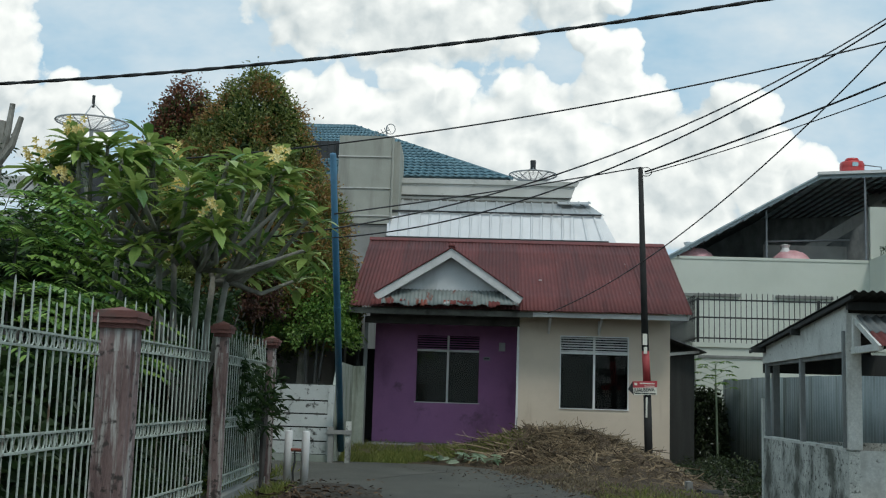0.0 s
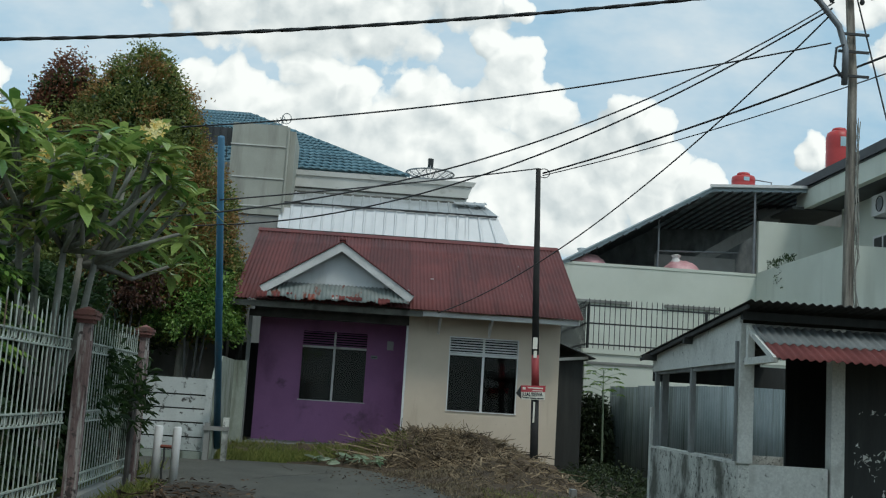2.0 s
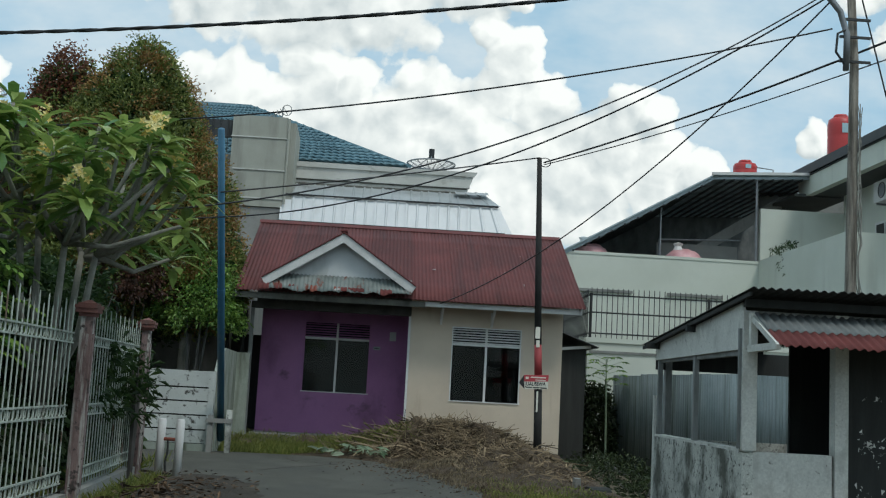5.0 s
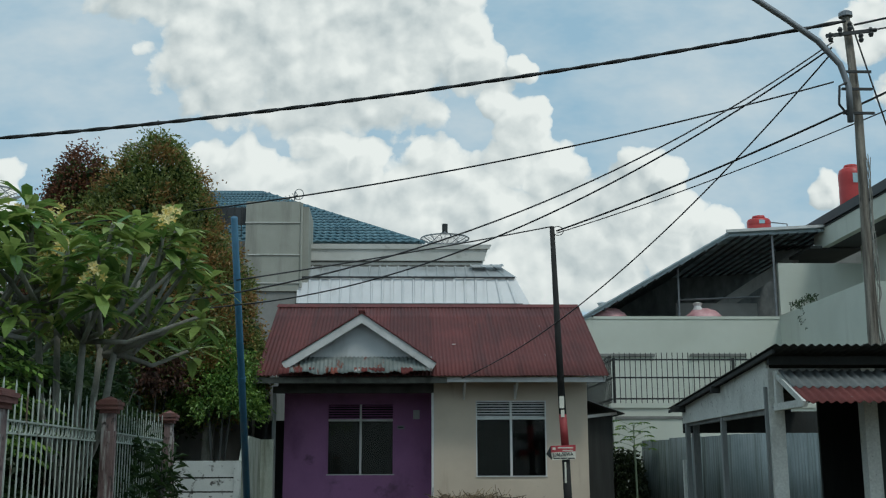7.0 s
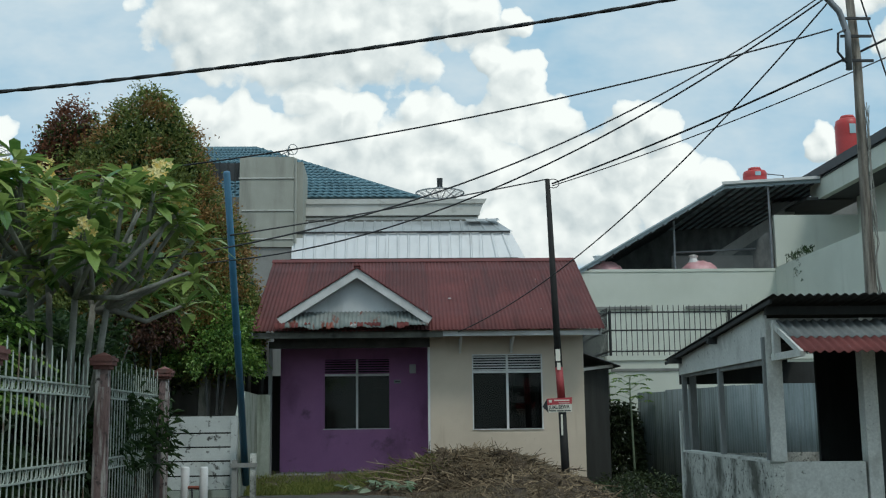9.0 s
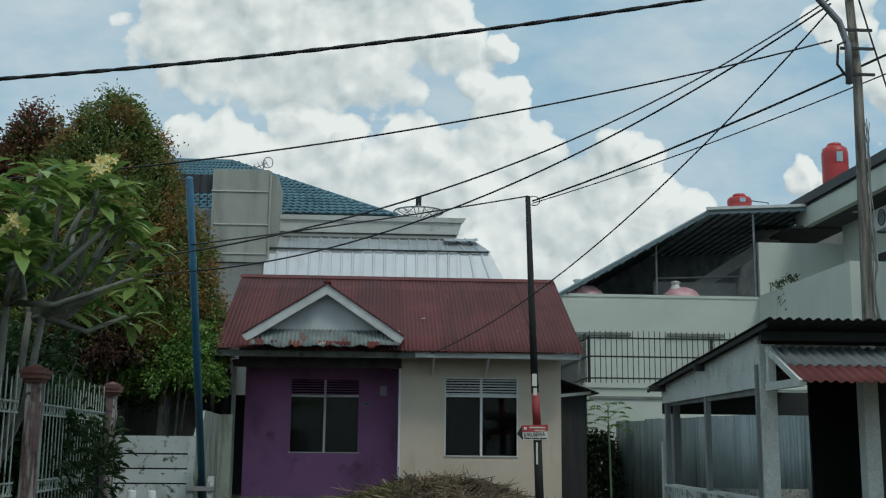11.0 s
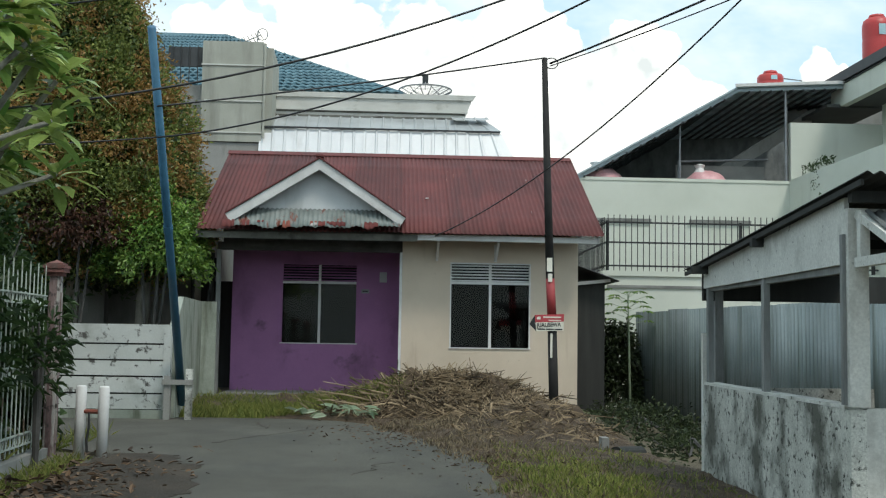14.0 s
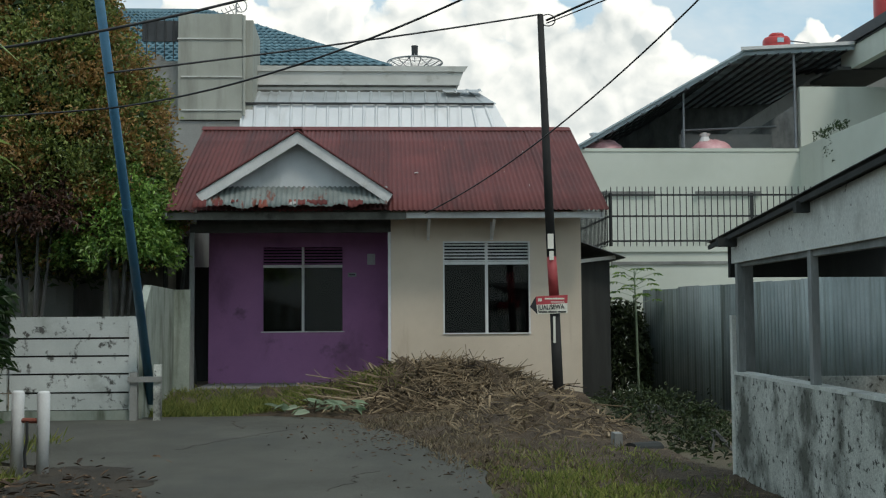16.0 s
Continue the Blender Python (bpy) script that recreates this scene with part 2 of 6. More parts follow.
M_RUST = mat("rusty_red_tin", (0.2, 0.05, 0.035), (0.27, 0.085, 0.055), 3, 50, 0.8, bump=0.25, dist=0.003,
             stain=(0.45, 0.44, 0.42), stain_scale=3.5, stain_lo=0.55, stain_hi=0.62, stain_stretch=(1, 1, 1))
M_METALROOF = mat("white_metal_roof", (0.64, 0.65, 0.65), (0.74, 0.75, 0.75), 1.0, 40, 0.42, metal=0.25, bump=0.05, dist=0.003, fine_mix=0.08,
                  stain=(0.5, 0.5, 0.48), stain_scale=1.5, stain_lo=0.6, stain_hi=0.8)
# greyer copy of the white metal, its duller reflection put into the colour
M_METALSHADE = mat("shaded_white_metal_roof", (0.36, 0.38, 0.38), (0.5, 0.52, 0.52), 1.0, 40, 0.45, metal=0.3, bump=0.05, dist=0.003, fine_mix=0.12,
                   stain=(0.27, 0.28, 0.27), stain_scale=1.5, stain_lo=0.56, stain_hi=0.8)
M_GREYWALL = mat("grey_green_render", (0.33, 0.335, 0.285), (0.42, 0.425, 0.37), 0.9, 40, 0.85, bump=0.15, dist=0.005, fine_mix=0.15,
                 stain=(0.2, 0.2, 0.165), stain_scale=1.2, stain_lo=0.5, stain_hi=0.75, stain_stretch=(1.4, 1, 0.2))
M_CONCRETE = mat("bare_concrete", (0.23, 0.23, 0.21), (0.34, 0.34, 0.32), 0.8, 40, 0.9, bump=0.25, dist=0.006, fine_mix=0.25,
                 stain=(0.13, 0.13, 0.12), stain_scale=1.1, stain_lo=0.55, stain_hi=0.7, stain_stretch=(1, 1, 0.4))
M_PARAPET = mat("pale_parapet", (0.5, 0.5, 0.46), (0.6, 0.6, 0.56), 1.2, 50, 0.85, bump=0.15, dist=0.005, fine_mix=0.15,
                stain=(0.33, 0.32, 0.28), stain_scale=2.2, stain_lo=0.57, stain_hi=0.68, stain_stretch=(0.7, 1, 1))
M_PALEWALL = mat("pale_grey_green_wall", (0.58, 0.61, 0.53), (0.65, 0.68, 0.6), 0.7, 50, 0.85, bump=0.08, dist=0.004, fine_mix=0.12,
                 stain=(0.47, 0.485, 0.415), stain_scale=0.9, stain_lo=0.56, stain_hi=0.8, stain_stretch=(1.8, 1.8, 0.15))
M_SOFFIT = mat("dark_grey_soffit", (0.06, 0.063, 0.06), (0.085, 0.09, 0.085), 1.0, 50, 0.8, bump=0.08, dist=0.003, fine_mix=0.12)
M_OLDFASCIA = mat("dark_fascia_timber", (0.1, 0.1, 0.085), (0.19, 0.19, 0.165), 3, 70, 0.85, bump=0.3, dist=0.003,
                  stain=(0.06, 0.058, 0.05), stain_scale=3.2, stain_lo=0.52, stain_hi=0.66, stain_stretch=(1, 1, 1))
M_BLUEROOF = mat("blue_metal_tile", (0.12, 0.22, 0.265), (0.18, 0.3, 0.345), 1.0, 40, 0.45, metal=0.1, bump=0.05, dist=0.004, spread=0.12, fine_mix=0.2,
                stain=(0.08, 0.15, 0.18), stain_scale=1.5, stain_lo=0.55, stain_hi=0.75, stain_stretch=(1, 1, 1))
M_OLDWHITE = mat("mouldy_and_shaded_whitewash", (0.5, 0.51, 0.46), (0.68, 0.69, 0.63), 3.0, 60, 0.9, bump=0.5, dist=0.01, fine_mix=0.6,
                 stain=(0.12, 0.125, 0.105), stain_scale=2.2, stain_lo=0.46, stain_hi=0.62, stain_stretch=(1, 1, 0.8),
                 stain2=(0.06, 0.064, 0.054), stain2_scale=20, stain2_lo=0.56, stain2_hi=0.64)
M_SHEDPAINT = mat("dirty_whitewash", (0.58, 0.585, 0.54), (0.72, 0.725, 0.67), 2.0, 50, 0.85, bump=0.3, dist=0.006, fine_mix=0.35,
                  stain=(0.36, 0.36, 0.32), stain_scale=3.4, stain_lo=0.54, stain_hi=0.72, stain_stretch=(1, 1, 0.5),
                  stain2=(0.16, 0.16, 0.135), stain2_scale=14, stain2_lo=0.64, stain2_hi=0.71)
M_SHEDWOOD = mat("grey_weathered_timber", (0.16, 0.17, 0.165), (0.3, 0.31, 0.3), 3, 60, 0.9, bump=0.4, dist=0.004, stretch=(1, 1, 0.2), fine_mix=0.3)
M_PLANKWALL = mat("flaking_white_concrete", (0.5, 0.53, 0.5), (0.6, 0.63, 0.6), 2.0, 60, 0.9, bump=0.3, dist=0.005, fine_mix=0.15,
                  stain=(0.33, 0.35, 0.31), stain_scale=1.4, stain_lo=0.55, stain_hi=0.7, stain_stretch=(1, 1, 1),
                  stain2=(0.1, 0.1, 0.09), stain2_scale=6.5, stain2_lo=0.57, stain2_hi=0.64, spread=0.08)
M_MOSSWALL = mat("mossy_pale_wall", (0.25, 0.29, 0.24), (0.36, 0.39, 0.34), 1.5, 50, 0.9, bump=0.25, dist=0.005,
                 stain=(0.11, 0.125, 0.09), stain_scale=2.4, stain_lo=0.46, stain_hi=0.64, stain_stretch=(1.6, 1.6, 0.3))
M_PILLAR = mat("peeling_maroon_pillar", (0.13, 0.085, 0.082), (0.25, 0.18, 0.17), 6, 60, 0.9, bump=0.8, dist=0.01, fine_mix=0.5, stretch=(1, 1, 0.25),
               stain=(0.4, 0.385, 0.36), stain_scale=15.0, stain_lo=0.5, stain_hi=0.6, stain_stretch=(1, 1, 0.1),
               stain2=(0.06, 0.05, 0.046), stain2_scale=11, stain2_lo=0.56, stain2_hi=0.63)
M_LEAFMAROON = mat("maroon_leaf", (0.045, 0.03, 0.02), (0.16, 0.075, 0.05), 1.4, 60, 0.5, bump=0, island=True)
M_CANOPY = mat("blue_grey_canopy_sheet", (0.34, 0.42, 0.45), (0.44, 0.52, 0.56), 2, 40, 0.55, bump=0.1, dist=0.003)
M_OLDTIN = mat("blackened_tin_and_shaded_wall", (0.09, 0.1, 0.1), (0.2, 0.215, 0.21), 1.6, 40, 0.8, bump=0.2, dist=0.004, fine_mix=0.3, stretch=(2, 0.5, 1))
M_DULLRUST = mat("dull_rust_red_tin", (0.095, 0.022, 0.02), (0.17, 0.042, 0.036), 2.5, 50, 0.85, bump=0.25, dist=0.003,
                 stain=(0.2, 0.2, 0.19), stain_scale=5, stain_lo=0.66, stain_hi=0.72)
M_DARKTIMBER = mat("dark_eaves_timber", (0.05, 0.048, 0.045), (0.1, 0.098, 0.092), 3, 60, 0.9, bump=0.3, dist=0.004)
M_PALEDISH = mat("pale_dish_mesh", (0.45, 0.46, 0.46), (0.56, 0.57, 0.57), 5, 40, 0.5, metal=0.2, bump=0)
M_BRICKCAP = mat("terracotta_cap", (0.13, 0.055, 0.048), (0.21, 0.095, 0.08), 5, 60, 0.9, bump=0.5, dist=0.006,
                 stain=(0.1, 0.08, 0.07), stain_scale=4, stain_lo=0.55, stain_hi=0.7, stain_stretch=(1, 1, 1))
M_FENCEGREEN = mat("pale_green_enamel", (0.32, 0.37, 0.32), (0.48, 0.53, 0.47), 4, 70, 0.5, bump=0.2, dist=0.002,
                   stain=(0.14, 0.1, 0.07), stain_scale=9, stain_lo=0.58, stain_hi=0.68, stain_stretch=(1, 1, 0.4))
M_BLACKMETAL = mat("dark_painted_metal", (0.018, 0.02, 0.02), (0.035, 0.037, 0.037), 5, 60, 0.55, bump=0.1, dist=0.002)
M_DARKPANEL = mat("dark_roof_panel", (0.03, 0.034, 0.036), (0.055, 0.06, 0.062), 2, 40, 0.6, bump=0.1, dist=0.003)
M_DARKWALL = mat("dark_boards", (0.022, 0.024, 0.022), (0.042, 0.044, 0.041), 2, 50, 0.9, bump=0.3, dist=0.005, stretch=(3, 3, 0.3))
M_ZINC = mat("blue_grey_zinc", (0.18, 0.225, 0.225), (0.28, 0.325, 0.325), 1.2, 40, 0.55, metal=0.3, bump=0.1, dist=0.003, fine_mix=0.2,
             stain=(0.1, 0.125, 0.11), stain_scale=2.2, stain_lo=0.48, stain_hi=0.66, stain_stretch=(2.5, 2.5, 0.12), spread=0.28)
M_BLUEPOLE = mat("blue_painted_steel", (0.03, 0.12, 0.205), (0.05, 0.165, 0.265), 3, 60, 0.45, bump=0.15, dist=0.002,
                 stain=(0.1, 0.16, 0.2), stain_scale=3, stain_lo=0.58, stain_hi=0.7)
M_DARKPOLE = mat("tarred_steel_pole", (0.01, 0.01, 0.0095), (0.024, 0.022, 0.02), 3, 60, 0.8, bump=0.2, dist=0.003)
M_REDPAINT = mat("faded_red_paint", (0.28, 0.03, 0.035), (0.36, 0.05, 0.05), 5, 60, 0.6, bump=0.1, dist=0.002)
M_SIGNRED = mat("sign_red", (0.42, 0.04, 0.05), (0.48, 0.06, 0.07), 6, 60, 0.5, bump=0.05, dist=0.001)
M_SIGNWHITE = mat("sign_white", (0.68, 0.66, 0.56), (0.76, 0.74, 0.64), 6, 60, 0.5, bump=0.05, dist=0.001)
M_INK = mat("black_ink", (0.012, 0.012, 0.012), (0.02, 0.02, 0.02), 6, 60, 0.5, bump=0)
M_WOODPOLE = mat("old_timber_pole", (0.1, 0.085, 0.068), (0.4, 0.36, 0.3), 5.0, 60, 0.9, bump=0.8, dist=0.012, stretch=(5, 5, 0.35), fine_mix=0.55,
                 stain=(0.06, 0.052, 0.044), stain_scale=5.0, stain_lo=0.56, stain_hi=0.68, stain_stretch=(1, 1, 0.4))
M_GALV = mat("galvanised_steel", (0.2, 0.21, 0.22), (0.3, 0.31, 0.32), 4, 60, 0.45, metal=0.6, bump=0.1, dist=0.002)
M_CABLE = mat("black_cable", (0.012, 0.013, 0.014), (0.025, 0.026, 0.027), 4, 40, 0.6, bump=0)
M_TANKRED = mat("red_plastic_tank", (0.48, 0.035, 0.035), (0.56, 0.055, 0.05), 2, 40, 0.42, bump=0.05, dist=0.003,
                stain=(0.42, 0.06, 0.05), stain_scale=3)
M_PINK = mat("pink_plastic_sheet", (0.62, 0.3, 0.32), (0.74, 0.45, 0.46), 5, 30, 0.4, bump=0.4, dist=0.02)
M_LABEL = mat("pale_blue_label", (0.35, 0.55, 0.6), (0.45, 0.62, 0.66), 5, 40, 0.5, bump=0)
M_ACWHITE = mat("white_casing", (0.6, 0.6, 0.58), (0.7, 0.7, 0.68), 5, 40, 0.5, bump=0.05, dist=0.002)
M_DISH = mat("dish_mesh_grey", (0.25, 0.26, 0.26), (0.36, 0.37, 0.37), 5, 40, 0.5, metal=0.4, bump=0)
M_BARK = mat("grey_bark", (0.18, 0.175, 0.15), (0.34, 0.33, 0.29), 4, 40, 0.9, bump=0.5, dist=0.008, stain=(0.11, 0.11, 0.09), stain_scale=6)
M_TWIG = mat("dry_twig", (0.03, 0.02, 0.012), (0.4, 0.3, 0.185), 3, 60, 0.9, bump=0, island=True)
M_DRYLEAF = mat("dry_leaf", (0.035, 0.022, 0.014), (0.19, 0.12, 0.07), 3, 60, 0.85, bump=0, island=True)
M_LEAFDARK = mat("clipped_tree_leaf", (0.07, 0.12, 0.028), (0.32, 0.36, 0.1), 1.6, 60, 0.4, bump=0, island=True)
M_LEAFRED = mat("bronze_young_leaf", (0.2, 0.11, 0.035), (0.48, 0.3, 0.1), 1.6, 60, 0.5, bump=0, island=True)
M_LEAFRUSSET = mat("russet_leaf", (0.085, 0.036, 0.024), (0.3, 0.125, 0.065), 1.6, 60, 0.5, bump=0, island=True)
M_LEAFFRANG = mat("frangipani_leaf", (0.085, 0.2, 0.04), (0.42, 0.52, 0.15), 1.2, 60, 0.36, bump=0, island=True)
M_LEAFSHRUB = mat("bright_shrub_leaf", (0.04, 0.13, 0.022), (0.33, 0.5, 0.11), 1.2, 60, 0.4, bump=0, island=True)
M_WEED = mat("shade_dark_weed_leaf", (0.01, 0.022, 0.007), (0.055, 0.08, 0.024), 1.2, 60, 0.6, bump=0, island=True)
# deep green darkened further to stand for shaded foliage
M_LEAFDIM = mat("deep_green_shade_leaf", (0.013, 0.036, 0.01), (0.055, 0.1, 0.028), 1.2, 60, 0.5, bump=0, island=True)
M_GRASS = mat("verge_grass", (0.1, 0.15, 0.026), (0.34, 0.345, 0.095), 0.8, 60, 0.7, bump=0, island=True)
M_FLOWER = mat("cream_petal", (0.8, 0.58, 0.14), (0.86, 0.78, 0.42), 5, 60, 0.5, bump=0, island=True)
M_PALELEAF = mat("cut_banana_leaf", (0.16, 0.26, 0.13), (0.45, 0.52, 0.38), 3, 60, 0.5, bump=0, island=True)
M_REDTILE = mat("old_red_roof", (0.16, 0.045, 0.04), (0.24, 0.075, 0.06), 2, 40, 0.8, bump=0.2, dist=0.005)
# grey lowered in the colour itself for walls that stand in shade
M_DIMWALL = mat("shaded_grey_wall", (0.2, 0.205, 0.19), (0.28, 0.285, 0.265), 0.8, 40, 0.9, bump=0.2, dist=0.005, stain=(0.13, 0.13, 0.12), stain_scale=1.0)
M_GLASS = glass_mat("window_glass", (0.35, 0.38, 0.37))
# near-black plaster: the gloom of the rooms is put into the colour
M_ROOM = mat("shade_dark_room_plaster", (0.03, 0.032, 0.032), (0.045, 0.047, 0.046), 1, 40, 0.9, bump=0.1, dist=0.003)

for leaf in (M_LEAFMAROON, M_LEAFRUSSET, M_LEAFDARK, M_LEAFRED, M_LEAFFRANG, M_LEAFSHRUB, M_LEAFDIM, M_GRASS, M_FLOWER, M_PALELEAF):
    leafy(leaf, 0.35)

# ---- building helpers ----


class Build:
    """Collects corners and faces for one mesh."""

    def __init__(self):
        self.v, self.f, self.n = [], [], 0

    def add(self, verts, faces):
        self.v.extend(tuple(p) for p in verts)
        self.f.extend(tuple(i + self.n for i in q) for q in faces)
        self.n += len(verts)
        return self

    def box(self, x0, x1, y0, y1, z0, z1):
        vs = [(x, y, z) for z in (z0, z1) for y in (y0, y1) for x in (x0, x1)]
        return self.add(vs, [(0, 2, 3, 1), (4, 5, 7, 6), (0, 1, 5, 4), (2, 6, 7, 3), (0, 4, 6, 2), (1, 3, 7, 5)])

    def beam(self, a, b, w, h, up=(0, 0, 1)):
        """A bar of section w by h from a to b."""
        a, b = Vector(a), Vector(b)
        d = (b - a).normalized()
        s = d.cross(Vector(up))
        s = s.normalized() if s.length > 1e-4 else Vector((1, 0, 0))
        u = s.cross(d).normalized()
        vs = [p + s * i * w / 2 + u * j * h / 2 for p in (a, b) for i, j in ((-1, -1), (1, -1), (1, 1), (-1, 1))]
        return self.add(vs, [(0, 1, 2, 3), (7, 6, 5, 4), (0, 4, 5, 1), (1, 5, 6, 2), (2, 6, 7, 3), (3, 7, 4, 0)])

    def tube(self, pts, radii, sides=8, cap=True):
        pts = [Vector(p) for p in pts]
        if not isinstance(radii, (list, tuple)):
            radii = [radii] * len(pts)
        vs, fs = [], []
        ref = None
        for i, p in enumerate(pts):
            d = (pts[min(i + 1, len(pts) - 1)] - pts[max(i - 1, 0)]).normalized()
            if ref is None:
                ref = d.orthogonal().normalized()
            ref = (ref - d * ref.dot(d)).normalized()
            o = d.cross(ref)
            for k in range(sides):
                a = 2 * math.pi * k / sides
                vs.append(p + (ref * math.cos(a) + o * math.sin(a)) * radii[i])
        for i in range(len(pts) - 1):
            for k in range(sides):
                k2 = (k + 1) % sides
                fs.append((i * sides + k, i * sides + k2, (i + 1) * sides + k2, (i + 1) * sides + k))
        if cap:
            fs.append(tuple(reversed(range(sides))))
            fs.append(tuple((len(pts) - 1) * sides + k for k in range(sides)))
        return self.add(vs, fs)

    def lathe(self, centre, profile, sides=20):
        """Turned body: profile rows of radius and height."""
        c = Vector(centre)
        return self.tube([c + Vector((0, 0, h)) for r, h in profile], [r for r, h in profile], sides)

    def prism(self, poly, axis, lo, hi):
        """A flat outline pushed along an axis. poly: pairs in the other two axes in order."""
        def at(p, q):
            return {"x": (q, p[0], p[1]), "y": (p[0], q, p[1]), "z": (p[0], p[1], q)}[axis]
        k = len(poly)
        vs = [at(p, lo) for p in poly] + [at(p, hi) for p in poly]
        fs = [tuple(range(k)), tuple(reversed(range(k, 2 * k)))]
        fs += [(i, i + k, (i + 1) % k + k, (i + 1) % k) for i in range(k)]
        return self.add(vs, fs)

    def sheet(self, o, u, v, width, length, period=0.076, amp=0.011, per=6, rows=2, thick=0.004, kind="wave", ragged=0.0, flare=0.0):
        """A corrugated sheet: waves follow each other along u, run along v; flare widens its foot."""
        o, u, v = Vector(o), Vector(u).normalized(), Vector(v).normalized()
        nrm = u.cross(v).normalized()
        if nrm.z < 0 or (abs(nrm.z) < 1e-3 and nrm.y > 0):
            nrm = -nrm
        cols = max(2, int(round(width / period * per)))
        vs = []
        for side in (0, 1):
            for j in range(rows + 1):
                for i in range(cols + 1):
                    s = width * i / cols
                    ph = (s / period) % 1.0
                    if kind == "wave":
                        h = amp * math.sin(2 * math.pi * ph)
                    else:
                        h = amp if ph < 0.18 else 0.0
                    ln = length * j / rows
                    if ragged and j == rows:
                        ln += ragged * noise.noise(Vector((o.x * 3 + s * 5, o.y, o.z)))
                    vs.append(o + u * (s * (1 + flare / width * j / rows)) + v * ln + nrm * (h - side * thick))
        w, fs = cols + 1, []
        off = (rows + 1) * w
        for j in range(rows):
            for i in range(cols):
                a = j * w + i
                fs.append((a, a + 1, a + w + 1, a + w))
                fs.append((off + a, off + a + w, off + a + w + 1, off + a + 1))
        for i in range(cols):
            a, b = i, rows * w + i
            fs.append((a, off + a, off + a + 1, a + 1))
            fs.append((b, b + 1, off + b + 1, off + b))
        return self.add(vs, fs)

    def leaves(self, pos, way, nrm, length, width, fold=0.25, droop=0.15, oval=False):
        """Folded leaf blades from arrays of places, directions and normals."""
        k = len(pos)
        way = way / (np.linalg.norm(way, axis=1, keepdims=True) + 1e-9)
        side = np.cross(way, nrm)
        side /= np.linalg.norm(side, axis=1, keepdims=True) + 1e-9
        up = np.cross(side, way)
        length = np.broadcast_to(np.asarray(length, float).reshape(-1, 1), (k, 1))
        width = np.broadcast_to(np.asarray(width, float).reshape(-1, 1), (k, 1))
        mid = pos + way * length * 0.5
        l = mid + side * width / 2 + up * width * fold
        r = mid - side * width / 2 + up * width * fold
        down = np.array([0, 0, 1.0]) * length * droop
        tip = pos + way * length - down
        if oval:
            a1, a2 = pos + way * length * 0.32 - down * 0.08, pos + way * length * 0.7 - down * 0.45
            ring6 = [pos, a1 + side * width * 0.42 + up * width * fold, a2 + side * width * 0.46 + up * width * fold, tip,
                     a2 - side * width * 0.46 + up * width * fold, a1 - side * width * 0.42 + up * width * fold, a1, a2]
            vs = np.stack(ring6, axis=1).reshape(-1, 3)
            base = self.n + np.arange(k)[:, None] * 8
            tris = [[0, 1, 6], [0, 6, 5], [1, 2, 7], [1, 7, 6], [6, 7, 4], [6, 4, 5], [2, 3, 7], [7, 3, 4]]
            self.v.extend(map(tuple, vs.tolist()))
            self.f.extend(map(tuple, np.concatenate([base + q for q in tris], axis=1).reshape(-1, 3).tolist()))
            self.n += 8 * k
            return self
        vs = np.stack([pos, l, tip, r], axis=1).reshape(-1, 3)
        base = self.n + np.arange(k)[:, None] * 4
        self.v.extend(map(tuple, vs.tolist()))
        self.f.extend(map(tuple, np.concatenate([base + [0, 1, 2], base + [0, 2, 3]], axis=1).reshape(-1, 3).tolist()))
        self.n += 4 * k
        return self

    def mesh(self, name, material, smooth=False):
        me = bpy.data.meshes.new(name)
        me.from_pydata(self.v, [], self.f)
        me.materials.append(material)
        if smooth:
            me.polygons.foreach_set("use_smooth", [True] * len(me.polygons))
        me.update()
        return me


def thing(name, base, label, category, group="", kind=""):
    ob = new(name)
    ob.location = base
    ob["base"] = list(base)
    return tagged(ob, label, category, group, kind)


def world_base(ob):
    return Vector(ob["base"]) if "base" in ob else Vector((0, 0, 0))


def part(name, b, material, parent, label="", smooth=False, kind=""):
    """One mesh object under a thing or under a part; corners are in world places."""
    ob = new(name, b.mesh(name, material, smooth) if isinstance(b, Build) else b)
    root = parent
    while root.parent:
        root = root.parent
    ob.parent = parent
    if parent is root and parent.type == "EMPTY":
        ob.matrix_parent_inverse = Matrix.Translation(world_base(root)).inverted()
    return tagged(ob, label, kind=kind)


def solo(name, b, material, label, category, group="", kind="", smooth=False):
    return tagged(new(name, b.mesh(name, material, smooth)), label, category, group, kind)


def smooth_step(a, b, x):
    t = min(1.0, max(0.0, (x - a) / (b - a)))
    return t * t * (3 - 2 * t)

# ---- ground, road ----


def ground_z(x, y):
    z = -0.03
    z += 0.25 * smooth_step(19.75, 21.6, y) * (1 - smooth_step(4.3, 5.0, x))
    ditch = smooth_step(2.9, 4.6, x) * smooth_step(13.5, 15.5, y) * (1 - smooth_step(30, 34, y)) * (1 - smooth_step(9, 12, x))
    z -= 0.14 * ditch
    z += 0.12 * (1 - smooth_step(-2.4, -1.75, x)) * (1 - smooth_step(14.4, 15.4, y))
    if 2.0 < x < 9 and y > 6 or y > 19.6:
        z += 0.035 * noise.noise(Vector((x * 0.9, y * 0.9, 0.3)))
    return z


def stops(lo, hi, step, far):
    core = list(np.arange(lo, hi + 1e-6, step))
    out, d, p = [], step * 2, hi
    while p < far:
        p += d
        d *= 1.6
        out.append(p)
    back, d, p = [], step * 2, lo
    while p > -far:
        p -= d
        d *= 1.6
        back.append(p)
    return back[::-1] + core + out


